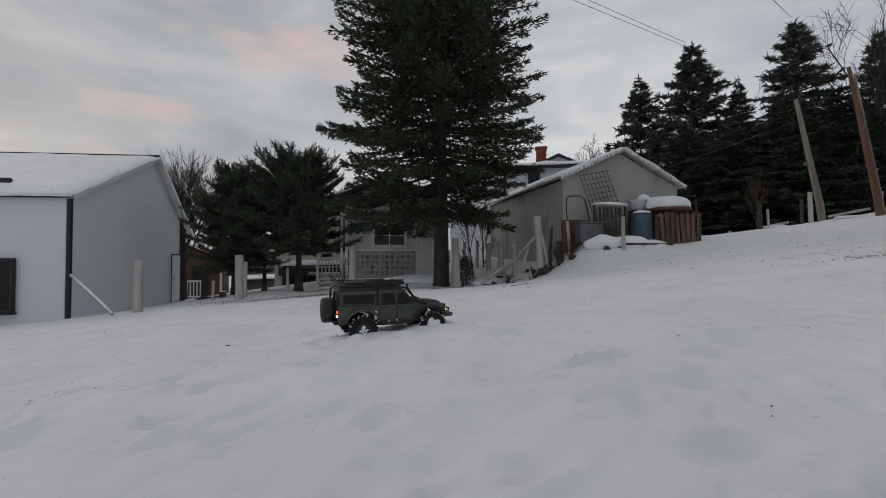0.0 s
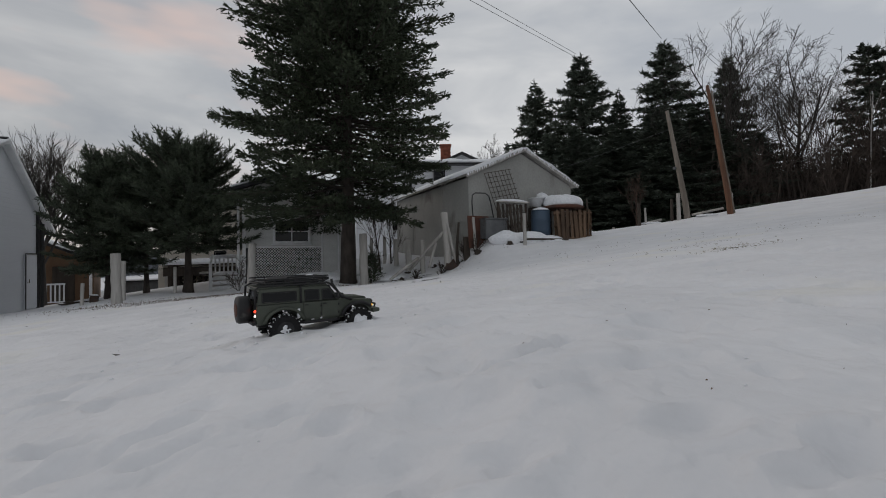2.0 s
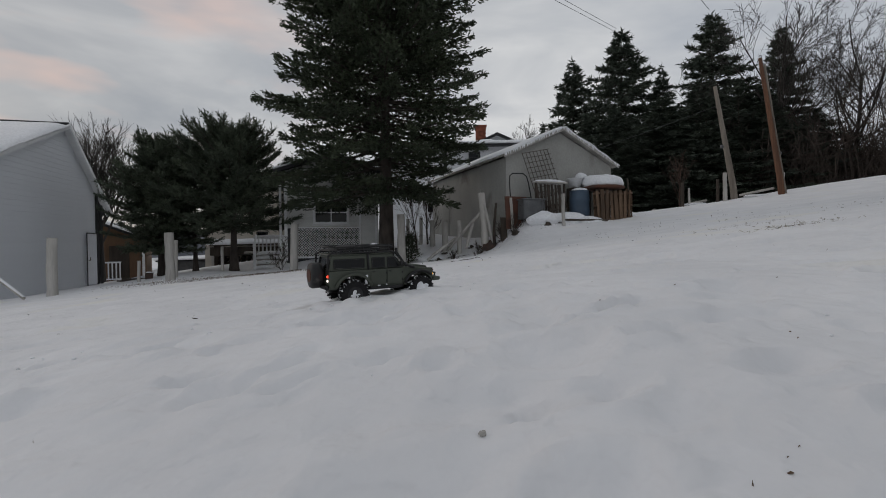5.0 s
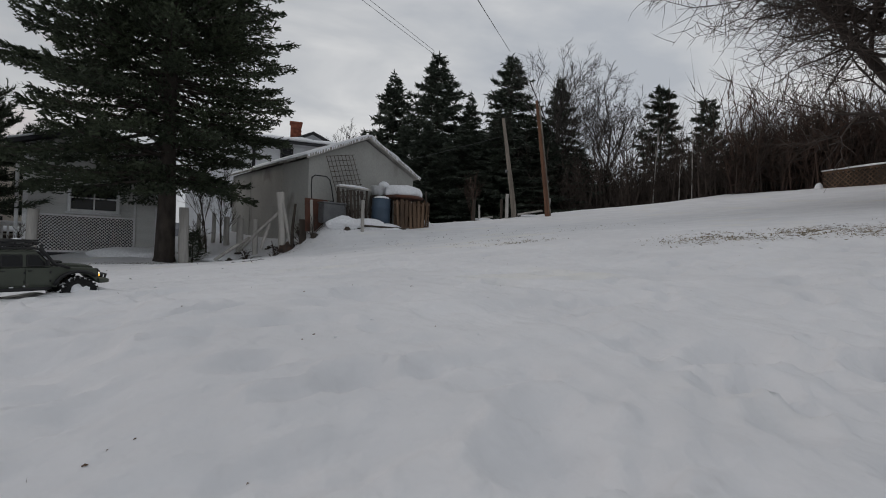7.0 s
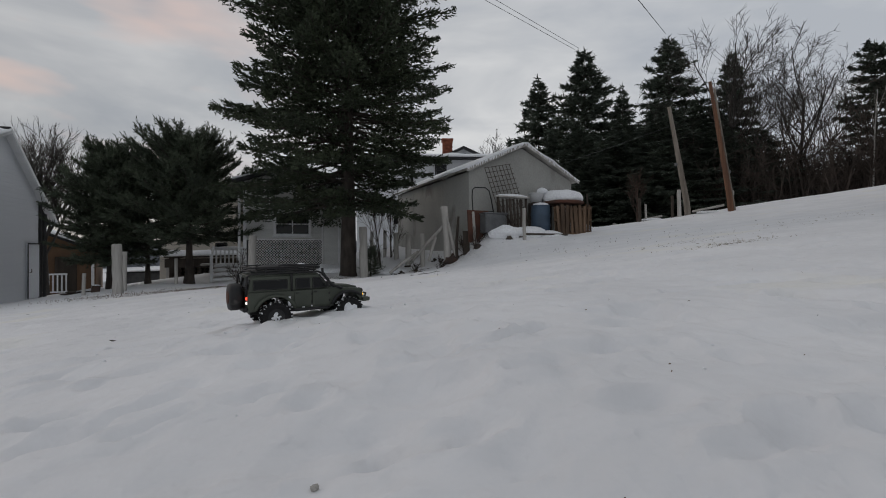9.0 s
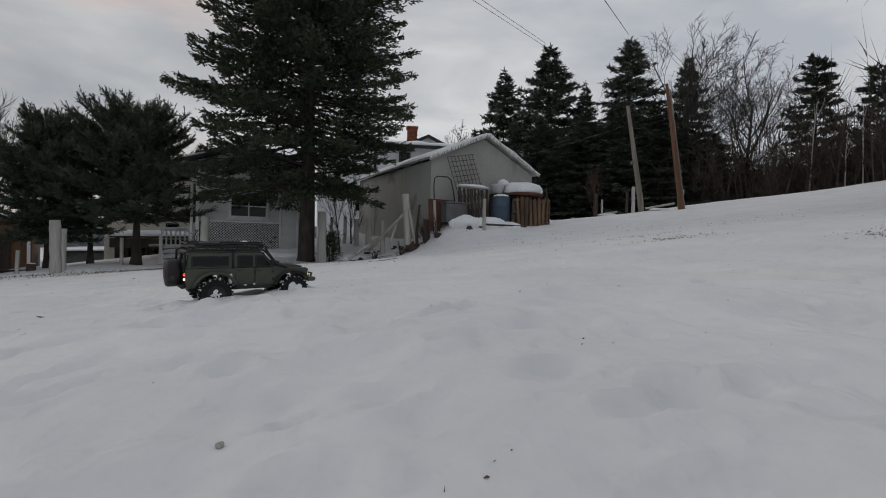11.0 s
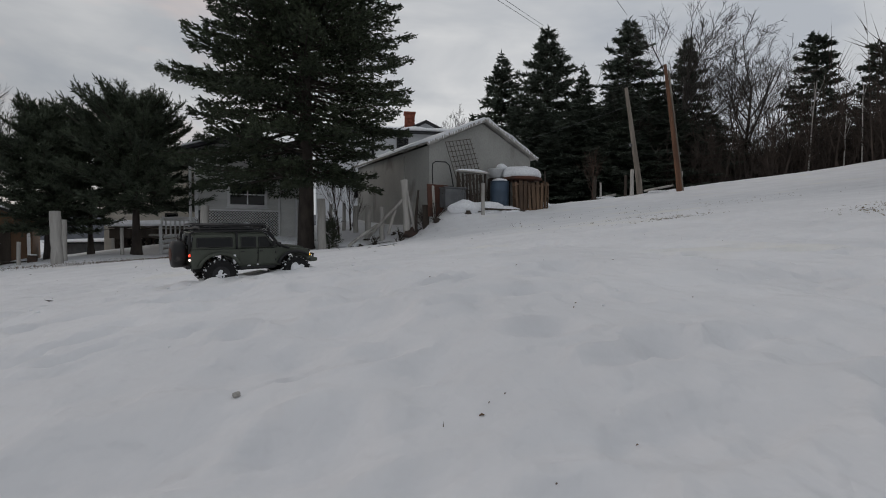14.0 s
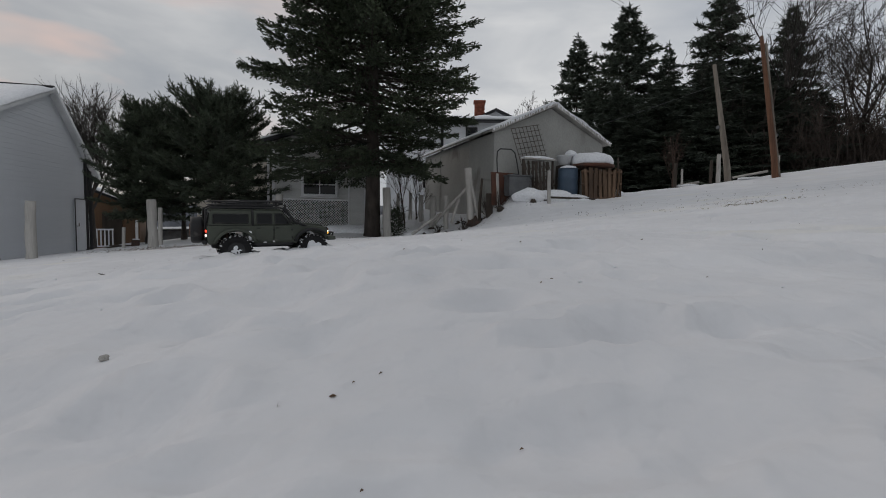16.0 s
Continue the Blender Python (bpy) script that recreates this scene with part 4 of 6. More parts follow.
siding(barn, WHITE_SIDING, barn_span, BW, 0.0, BR - 0.06, pose(0, -0.002, 0), 0.13, 0.007)
siding(barn, WHITE_SIDING, lambda z: (-BD + 0.06, -0.06), BD, 0.0, BE - 0.05, pose(-0.002, 0, 0, 0, 0, -90), 0.13, 0.006)
for sx in (0.0, BW):
    part("corner_board", Geo().box((sx, -0.02, BE / 2 - 0.1), (0.10, 0.09, BE + 0.2), bev=0.01), BLACK_TRIM, barn, "black corner trim")
for (ax, az), (bx, bz) in (((-0.11, BE - 0.05), (BRX, BR)), ((BW + 0.73, BE - 0.68), (BRX, BR))):
    part("bargeboard", Geo().prism([(ax, az - 0.02), (bx, bz - 0.03), (bx, bz + 0.10), (ax, az + 0.10)], -0.20, -0.165), WHITE_TRIM, barn)
    part("soffit", Geo().prism([(ax, az - 0.012), (bx, bz - 0.022), (bx, bz - 0.004), (ax, az + 0.006)], -0.163, -0.004), WHITE_TRIM, barn, "white boarded soffit")
sl = (BR - BE) / BRX
part("roof_snow", rough_slab(-0.22, BRX - 0.12, -0.22, BD, lambda x, y: BR + 0.066 - sl * (BRX - x), 0.13, 3, 26, 40, 0.06), SNOW, barn, "thick snow on the roof", True)
part("ridge_cap", Geo().tube([(BRX, -0.16, BR + 0.10), (BRX, BD, BR + 0.10)], 0.045, 8), BLACK_TRIM, barn)
part("roof_strip", Geo().box((0.35, 3.6, BE + 0.40), (0.10, 4.2, 0.14), bev=0.02), BLACK_TRIM, barn, "dark bare strip on the roof")
bd = part("door", Geo().box((BW - 0.42, -0.035, 0.78), (0.62, 0.05, 1.60), bev=0.01), WHITE_SIDING, barn, "white plank side door")
for c, s in (((BW - 0.42, -0.062, 1.60), (0.68, 0.02, 0.035)), ((BW - 0.09, -0.062, 0.78), (0.03, 0.02, 1.62)), ((BW - 0.75, -0.062, 0.78), (0.03, 0.02, 1.62))):
    part("door_frame", Geo().box(c, s), BLACK_TRIM, bd)
part("handle", Geo().tube([(BW - 0.66, -0.06, 0.75), (BW - 0.66, -0.11, 0.75), (BW - 0.66, -0.11, 0.85)], 0.012, 6), RUST, bd)
window(barn, pose(-0.03, 1.62, 0.82, 0, 0, -90), 0.95, 1.10, BLACK_TRIM, 2, 1, fr=0.07)
part("downpipe", Geo().tube([(BW + 0.22, -0.06, BE - 0.36), (BW + 0.12, -0.09, BE - 0.60), (BW + 0.12, -0.09, -0.1)], 0.05, 8), BLACK_TRIM, barn, "black downpipe")

# grey house with lattice skirting
house = thing("house", facing(-3.21, 15.1, -0.27, 15.49, -0.5), "grey sided house with white window and lattice skirting", "house")
HW, HD, HE, HRG = 2.97, 6.5, 2.75, 3.25
gable_walls(house, HOUSE_SIDING, HW, HD, HE, HW / 2, HRG)
gable_roof(house, DARK_ROOF, HW, HD, HE, HW / 2, HRG, 0.3, 0.3)
for k in (0, 1):
    sgn = (1, -1)[k]
    part("roof_snow", rough_slab(*((-0.3, HW / 2) if k == 0 else (HW / 2, HW + 0.3)), -0.3, HD, lambda x, y: HRG + 0.105 - (HRG - HE) / (HW / 2) * abs(x - HW / 2), 0.14, 9 + k), SNOW, house, "snow on the roof", True)
siding(house, HOUSE_SIDING, lambda z: (0.08, HW - 0.02), HW, 0.98, HE, pose(0, -0.002, 0), 0.15, 0.02)
part("corner_board", Geo().box((0.04, -0.02, 1.15), (0.10, 0.08, 2.5), bev=0.01).box((0.04, -0.02, 2.56), (0.10, 0.08, 0.30), bev=0.01), WHITE_TRIM, house)
part("downpipe", Geo().tube([(-0.12, -0.05, 2.7), (-0.12, -0.05, 0.0)], 0.04, 8), WHITE_TRIM, house, "pale metal downpipe")
window(house, pose(1.44, -0.03, 1.44), 0.98, 0.62, WHITE_TRIM, 2, 2, fr=0.075)
# near-black sheet: the shade in the lattice gaps is put into its colour
skirt = part("skirting_back", Geo().box((1.2, -0.02, 0.38), (2.3, 0.03, 1.1)), mat("skirting_shade", (0.06, 0.062, 0.065), rough=0.9), house, "dark panel standing in for the shade behind the lattice")
for sgn in (1, -1):
    shared = Geo().box((0, 0, 0), (0.015, 0.012, 1.0)).mesh("lattice_slat", WHITE_TRIM)
    for i in range(-13, 30):
        x0 = 0.10 + i * 0.082
        # clip each slat to the skirting's rectangle
        lo, hi = 0.0, 0.92
        xa, xb = (x0, x0 + 0.92) if sgn > 0 else (x0 + 0.92, x0)
        f0 = max(0.0, (0.30 - min(xa, xb)) / 0.92)
        f1 = min(1.0, (2.34 - min(xa, xb)) / 0.92)
        if f1 - f0 < 0.04:
            continue
        if sgn > 0:
            a, b = (x0 + 0.92 * f0, lo + 0.92 * f0), (x0 + 0.92 * f1, lo + 0.92 * f1)
        else:
            a, b = (x0 + 0.92 * f0, hi - 0.92 * f0), (x0 + 0.92 * f1, hi - 0.92 * f1)
        ln = math.hypot(b[0] - a[0], b[1] - a[1])
        ob = new("lattice_slat", shared)
        ob.parent = house
        ob.matrix_basis = pose((a[0] + b[0]) / 2, -0.055 - 0.014 * (sgn > 0), (a[1] + b[1]) / 2, 0, 45.0 * sgn, 0) @ Matrix.Diagonal((1, 1, ln, 1))
for c, s in (((1.32, -0.075, 0.95), (2.10, 0.03, 0.05)), ((1.32, -0.075, 0.0), (2.10, 0.03, 0.06))):
    part("lattice_rail", Geo().box(c, s, bev=0.005), WHITE_TRIM, house)
hdoor = part("door", Geo().box((2.62, -0.03, 0.95), (0.46, 0.05, 1.9), bev=0.01), HOUSE_SIDING, house, "grey narrow side door")
part("door_frame", Geo().box((2.36, -0.05, 0.95), (0.05, 0.06, 1.95)).box((2.88, -0.05, 0.95), (0.05, 0.06, 1.95)).box((2.62, -0.05, 1.95), (0.57, 0.06, 0.05)), WHITE_TRIM, hdoor)

# steps with a white rail beside the house
steps = thing("porch_steps", pose(-4.33, 15.75, -0.98, 0, 0, 12), "white wooden porch steps with railing under snow", "steps")
for i in range(4):
    part("tread", Geo().box((0.48, 0.1 + 0.2 * i, 0.12 + 0.15 * i), (0.92, 0.26, 0.04), bev=0.008), WHITE_TRIM, steps)
    part("riser", Geo().box((0.48, 0.2 + 0.2 * i, 0.04 + 0.15 * i), (0.90, 0.02, 0.15)), OLD_WOOD, steps)
    part("tread_snow", Geo().lump((0.48, 0.09 + 0.2 * i, 0.15 + 0.15 * i), (0.47, 0.13, 0.075), i, 14, 0.7), SNOW, steps, "cushion of snow", True)
for x in (0.0, 0.96):
    part("post", Geo().box((x, 0.02, 0.48), (0.09, 0.09, 1.0), bev=0.012), WHITE_TRIM, steps)
    part("handrail", Geo().tube([(x, 0.02, 0.86), (x, 0.9, 1.22)], 0.035, 6), WHITE_TRIM, steps)
part("deck", Geo().box((0.9, 1.35, 0.62), (2.6, 0.9, 0.06), bev=0.01), OLD_WOOD, steps)
for i in range(9):
    part("baluster", Geo().box((0.08 + 0.13 * i, 0.95, 0.88), (0.05, 0.04, 0.46), bev=0.006), WHITE_TRIM, steps)
part("top_rail", Geo().box((0.55, 0.95, 1.12), (1.3, 0.08, 0.05), bev=0.01), WHITE_TRIM, steps)
part("rail_snow", Geo().lump((0.55, 0.95, 1.15), (0.66, 0.10, 0.09), 8, 14, 0.8), SNOW, steps, "", True)

# beige house behind
beige = thing("house", facing(-7.6, 20.3, -3.6, 21.2, -1.0), "beige sided house with a small window", "house")
gable_walls(beige, BEIGE_SIDING, 4.1, 5.0, 2.7, 2.05, 3.9, -0.8)
gable_roof(beige, DARK_ROOF, 4.1, 5.0, 2.7, 2.05, 3.9)
siding(beige, BEIGE_SIDING, lambda z: (0.05, 4.05), 4.1, 0.0, 2.7, pose(0, -0.002, 0), 0.16, 0.02)
window(beige, pose(2.25, -0.03, 1.22), 0.36, 0.36, BLACK_TRIM, 1, 1, fr=0.05)

# open woodshed with a snowy roof
leanto = thing("lean_to", pose(-7.0, 19.2, float(lie(-7.0, 19.2)), 0, 0, 14), "low open lean-to with snow-laden roof and dark firewood", "shed")
for x in (0.1, 1.6, 3.0):
    part("post", Geo().box((x, 0.0, 0.42), (0.09, 0.09, 0.95), bev=0.01), OLD_WOOD, leanto)
part("roof", Geo().prism([(0, 0.92), (3.15, 0.98), (3.15, 1.02), (0, 0.96)], -0.25, 1.3), DARK_WOOD, leanto)
part("roof_snow", rough_slab(-0.08, 3.22, -0.3, 1.3, lambda x, y: 0.97 + 0.018 * x, 0.22, 5, 24, 8, 0.05), SNOW, leanto, "thick cap of snow", True)
part("back_wall", Geo().box((1.57, 1.2, 0.46), (3.1, 0.05, 0.92)), DARK_WOOD, leanto)
part("front_board", Geo().box((1.57, -0.2, 0.72), (3.1, 0.03, 0.34)), DARK_WOOD, leanto)
rng_l = random.Random(4)
for i in range(34):
    part("log", Geo().tube([(0.25 + (i % 12) * 0.235, 0.25, 0.09 + 0.17 * (i // 12)), (0.25 + (i % 12) * 0.235, 0.95, 0.09 + 0.17 * (i // 12))], 0.075 + 0.02 * rng_l.random(), 7), DARK_WOOD, leanto)

# boards and a box left at the yard's edge
pile = thing("board_pile", pose(-8.0, 14.75, ground_z(-8.0, 14.75), 0, 0, 32), "low pile of dark wet boards with snow on top", "boards")
rng_p = random.Random(6)
for i in range(6):
    part("board", Geo().box((0.75 + rng_p.uniform(-0.1, 0.1), 0.10 * (i % 3) - 0.1, 0.03 + 0.05 * (i // 3)), (1.5 + rng_p.uniform(-0.25, 0.1), 0.09, 0.035), pose(0, 0, 0, 0, 0, rng_p.uniform(-3, 3)), 0.005), DARK_WOOD, pile)
part("snow_cap", Geo().lump((0.9, 0.02, 0.10), (0.55, 0.14, 0.06), 5, 14, 0.7, 0.4), SNOW, pile, "thin snow on the boards", True)
rusty = thing("metal_box", pose(-6.75, 14.0, ground_z(-6.75, 14.0) - 0.01, 0, 4, 20) @ Matrix.Scale(0.55, 4), "small rusty red-brown box with snow on its lid", "box")
part("body", Geo().box((0, 0, 0.15), (0.34, 0.26, 0.32), bev=0.015), RUST, rusty)
part("lid", Geo().box((0, 0, 0.325), (0.38, 0.30, 0.03), bev=0.008), RUST, rusty)
part("snow_cap", Geo().lump((0, 0, 0.34), (0.18, 0.14, 0.05), 3, 12, 0.8, 0.3), SNOW, rusty, "", True)

# brown house with a white porch rail
brown = thing("house", facing(-13.9, 20.0, -10.49, 21.48, -1.55), "brown board house with white trim and porch rail", "house")
gable_walls(brown, BROWN_WALL, 3.72, 5.0, 1.65, 1.86, 2.45, -1.0)
gable_roof(brown, DARK_ROOF, 3.72, 5.0, 1.65, 1.86, 2.45)
for sx in (0, 1):
    part("roof_snow", rough_slab(*((-0.3, 1.86) if sx == 0 else (1.86, 4.0)), -0.3, 5.0, lambda x, y: 2.56 - 0.4301 * abs(x - 1.86), 0.15, 6 + sx, 20, 10), SNOW, brown, "", True)
window(brown, pose(1.75, -0.03, 0.85), 0.36, 0.9, WHITE_TRIM, 1, 2, fr=0.10)
part("door", Geo().box((2.75, -0.03, 0.72), (0.7, 0.06, 1.45), bev=0.01), DARK_WOOD, brown)
porch = part("porch_rail", Geo().box((1.95, -1.1, 0.78), (1.9, 0.07, 0.06), bev=0.01).box((1.95, -1.1, 0.1), (1.9, 0.05, 0.05)), WHITE_TRIM, brown, "white porch railing")
for i in range(15):
    part("baluster", Geo().box((1.04 + 0.13 * i, -1.1, 0.44), (0.045, 0.04, 0.72)), WHITE_TRIM, porch)
part("porch_post", Geo().box((3.62, -0.12, 0.5), (0.1, 0.1, 1.3), bev=0.01), WHITE_TRIM, brown)

# low grey outbuilding down the bank
lowshed = thing("outbuilding", facing(-11.0, 23.6, -8.4, 24.5, float(lie(-9.7, 24.0))), "low grey metal outbuilding with snow on its flat roof", "outbuilding")
part("wall", Geo().box((1.35, 0.8, 0.35), (2.7, 1.6, 1.3)), GALV, lowshed, "dull grey metal wall")
for i in range(9):
    part("wall_rib", Geo().box((0.15 + 0.3 * i, -0.012, 0.35), (0.05, 0.02, 1.3)), GALV, lowshed)
part("roof", Geo().prism([(-0.1, 1.0), (2.8, 1.04), (2.8, 1.09), (-0.1, 1.05)], -0.15, 1.75), BLACK_TRIM, lowshed)
part("roof_snow", rough_slab(-0.12, 2.82, -0.18, 1.75, lambda x, y: 1.06 + 0.0138 * x, 0.10, 51, 20, 8, 0.04), SNOW, lowshed, "thin snow on the roof", True)

# far low houses in the valley
for i, (x, y, w) in enumerate(((-24.5, 54.0, 7.0), (-17.0, 60.0, 8.0), (-33.0, 66.0, 8.0))):
    z = float(lie(x, y))
    far = thing("house", pose(x, y, z, 0, 0, 12), "low grey house with snowy roof far down the valley", "house", "valley houses")
    gable_walls(far, (HOUSE_SIDING, PLASTER, HOUSE_SIDING)[i], w, 6, 2.3, w / 2, 3.4)
    part("roof_snow", Geo().prism([(-0.4, 2.2), (w / 2, 3.4), (w + 0.4, 2.2), (w + 0.4, 2.4), (w / 2, 3.65), (-0.4, 2.4)], -0.4, 6.4), SNOW, far)
    for j in range(3):
        window(far, pose(w * (0.2 + 0.3 * j), -0.03, 1.2), 0.9, 0.8, WHITE_TRIM, 1, 1)

# white two-storey house behind the shed
tall = thing("house", facing(0.2, 24.22, 7.8, 23.1, 0.2), "white two-storey house with black trim and brick chimney", "house")
TW = 7.68
part("wall", Geo().box((TW / 2, 2.5, 1.9), (TW, 5.0, 5.6)), PLASTER, tall)
siding(tall, PLASTER, lambda z: (0.1, TW - 0.1), TW, 0.0, 4.5, pose(0, -0.002, 0), 0.16, 0.02)
part("eave", Geo().box((TW / 2 + 0.2, 2.2, 4.66), (TW + 0.5, 5.4, 0.07), bev=0.01), BLACK_TRIM, tall, "black eaves board")
part("roof_snow", rough_slab(2.66, TW + 0.4, -0.45, 2.4, lambda x, y: 4.70 + 0.10 * (y + 0.45), 0.24, 11, 30, 8, 0.04), SNOW, tall, "snow on the lower roof", True)
part("corner_board", Geo().box((2.86, -0.05, 3.6), (0.14, 0.08, 2.0)), BLACK_TRIM, tall)
up = part("wall", Geo().prism([(4.43, 4.7), (6.93, 4.7), (6.93, 5.00), (5.68, 5.58), (4.43, 5.00)], 1.6, 4.6), PLASTER, tall, "white gable of the upper storey")
for sgn in (-1, 1):
    part("bargeboard", Geo().prism([(5.68, 5.56), (5.68, 5.69), (5.68 + sgn * 1.55, 4.97), (5.68 + sgn * 1.55, 4.84)], 1.35, 4.7), BLACK_TRIM, tall)
window(tall, pose(5.68, 1.57, 5.12), 0.22, 0.24, BLACK_TRIM, 1, 1, fr=0.04, sill=False)
window(tall, pose(4.36, -0.03, 4.08), 0.46, 0.44, BLACK_TRIM, 1, 2, fr=0.07, sill=False)
window(tall, pose(2.06, -0.03, 1.75), 0.30, 0.95, WHITE_TRIM, 1, 2, fr=0.06)
ch = part("chimney", Geo().box((4.80, 2.1, 5.25), (0.54, 0.54, 1.76)), BRICK, tall, "red brick chimney")
part("chimney_cap", Geo().box((4.80, 2.1, 6.16), (0.66, 0.66, 0.10), bev=0.01), BRICK, ch)
for r in range(9):
    for c in range(3):
        part("brick", Geo().box((4.80 - 0.17 + 0.17 * c + (0.04 if r % 2 else -0.03), 1.822, 5.25 + 0.095 * r), (0.155, 0.02, 0.08)), BRICK, ch)


# ---- the shed and what leans on it ----
SHED = pose(3.18, 12.17, 0, 0, 0, 14.2)
shed = thing("shed", SHED, "weathered grey gable shed with snow-edged roof", "shed")
SX0, SX1, SD = 0.15, 3.72, 6.3
poly = [(SX0, -0.2), (SX1, -0.2), (SX1, 2.18), (1.90, 3.06), (SX0, 2.28)]
part("wall", Geo().prism(poly, 0.15, 0.27), SHED_WALL, shed, "bare grey gable wall")
part("wall", Geo().prism(poly, SD - 0.27, SD - 0.15), SHED_WALL, shed)
for x, top in ((SX0 + 0.06, 2.26), (SX1 - 0.06, 2.11)):
    part("wall", Geo().box((x, SD / 2, top / 2 - 0.1), (0.12, SD - 0.545, top + 0.2)), SHED_WALL, shed)
for i in (1, 3):
    part("wall_batten", Geo().box((SX0 - 0.008, 0.5 + i * 1.3, 1.0), (0.016, 0.05, 2.3)), SHED_WALL, shed)
part("sheet_seam", Geo().box((SX0 - 0.006, SD / 2, 1.05), (0.012, SD - 0.4, 0.025)), SHED_WALL, shed)
for sgn, x, ez in ((-1, 0.0, 2.26), (1, 3.87, 2.15)):
    x_in = 1.93
    s = (3.14 - ez) / abs(x - x_in)
    part("roof", Geo().prism([(x, ez), (x_in, 3.14), (x_in, 3.19), (x, ez + 0.05)], 0.0, SD), OLD_WOOD, shed, "weathered board roof slope")
    part("bargeboard", Geo().prism([(x, ez - 0.04), (x_in, 3.10), (x_in, 3.185), (x, ez + 0.045)], -0.03, -0.005), OLD_WOOD, shed)
    a, b = min(x, x_in), max(x, x_in)
    part("roof_snow", rough_slab(a - 0.03, b + 0.02, -0.05, SD + 0.03, lambda px, py: 3.195 - s * abs(px - x_in), 0.06, 20 + sgn, 30, 60, 0.06), SNOW, shed, "snow with a ragged edge", True)
    # fringe of frozen snow along the front edge
    g = Geo()
    rs = random.Random(31 + sgn)
    for i in range(34):
        f = (i + rs.random()) / 34
        px, pz = x + (x_in - x) * f, ez + 0.04 + (3.14 - ez) * f
        ln = rs.uniform(0.02, 0.09)
        g.add([(px - 0.03, -0.045, pz + 0.02), (px + 0.03, -0.045, pz + 0.02), (px, -0.02, pz + 0.02), (px, -0.038, pz - ln)], [(0, 1, 3), (1, 2, 3), (2, 0, 3)])
    tagged(part("snow_fringe", g, SNOW, shed), kind="stuff")


def front(u, off, z=None, turn=0.0, tilt=0.0):
    """A place before the shed's gable: u along it, off metres out from it; on the ground unless z is given."""
    p = SHED @ Vector((u, -off, 0))
    return Matrix.Translation((p.x, p.y, ground_z(p.x, p.y) - 0.03 if z is None else z)) @ pose(0, 0, 0, tilt, 0, 14.2 + turn)


def barrel():
    ob = thing("barrel", front(2.14, 0.42), "faded blue plastic barrel beside the pallet", "barrel")
    part("drum", Geo().lathe([(0.24, 0), (0.262, 0.03), (0.268, 0.2), (0.276, 0.23), (0.276, 0.27), (0.268, 0.30), (0.268, 0.50), (0.276, 0.53), (0.276, 0.57), (0.268, 0.60), (0.262, 0.76), (0.25, 0.80)], 22), BLUE_PLASTIC, ob, smooth=True)
    part("rim", Geo().tube([(0.255 * math.cos(a * 0.3142), 0.255 * math.sin(a * 0.3142), 0.80) for a in range(21)], 0.016, 6), BLUE_PLASTIC, ob, smooth=True)
    part("lid_snow", Geo().lump((0, 0, 0.80), (0.25, 0.25, 0.10), 3, 14, 0.9), SNOW, ob, "", True)


def pallet(at, label, w, h):
    ob = thing("pallet", at, label, "pallet")
    n = 7
    for i in range(n):
        part("slat", Geo().box((0, 0, 0), (w / n * (0.55 + 0.12 * ((i * 5) % 3)), 0.02, h * (1.0 + 0.03 * ((i * 7) % 4))), pose(-w / 2 + (i + 0.5) * w / n, -0.06, h / 2 + 0.012 * (i % 3), 0, (-2.5, 1.0, 3.0, -1.0)[i % 4], 0), 0.004), PALLET_WOOD, ob)
    for i in range(n):
        part("slat", Geo().box((-w / 2 + (i + 0.5) * w / n, 0.06, h / 2), (w / n * 0.60, 0.02, h), bev=0.004), PALLET_WOOD, ob)
    for z in (0.05, h / 2, h - 0.06):
        part("stringer", Geo().box((0, 0, z), (w, 0.094, 0.05), bev=0.004), PALLET_WOOD, ob)


barrel()
pallet(front(2.86, 0.85, tilt=-4), "brown wooden pallet standing upright in the snow", 1.08, 0.80)
pallet(front(3.44, 0.60, turn=-70), "brown wooden pallet standing on edge behind another", 0.62, 0.78)

cover = thing("covered_table", front(2.92, 0.40), "round-topped covered table buried under thick snow", "table")
part("top", Geo().lathe([(0.02, 0.86), (0.58, 0.86), (0.62, 0.88), (0.62, 0.92), (0.55, 0.95)], 22), RED_BOARD, cover, "brown table edge", True)
for a in (0.6, 2.2, 3.8, 5.3):
    part("leg", Geo().box((0.42 * math.cos(a), 0.28 * math.sin(a), 0.41), (0.06, 0.06, 0.86), bev=0.008), DARK_WOOD, cover)
cap = Geo().lathe([(0.55, 0.925), (0.61, 0.95), (0.63, 1.02), (0.60, 1.12), (0.52, 1.20), (0.36, 1.25), (0.12, 1.27)], 26)
cap.v = [(x * (1 + 0.10 * noise.noise(Vector((x * 2.2, y * 2.2, z * 3)))), y * 0.88, z + 0.06 * noise.noise(Vector((x * 3, y * 3, 7)))) for x, y, z in cap.v]
part("snow_cap", cap, SNOW, cover, "flat-topped thick cap of snow", True)

tank = thing("plastic_tub", front(2.22, 0.22), "white plastic tub with snow on a low stand", "tub")
part("stand", Geo().box((0, 0.0, 0.44), (0.5, 0.34, 0.9), bev=0.02), DARK_WOOD, tank)
part("tub", Geo().lathe([(0.15, 0.90), (0.21, 1.12), (0.23, 1.14), (0.22, 1.16), (0.17, 1.14)], 18, pose(-0.08, 0, 0)), WHITE_PLASTIC, tank, smooth=True)
part("snow_cap", Geo().lump((0.12, -0.02, 1.20), (0.17, 0.15, 0.12), 9, 14, 0.7, 0.3), SNOW, tank, "", True)

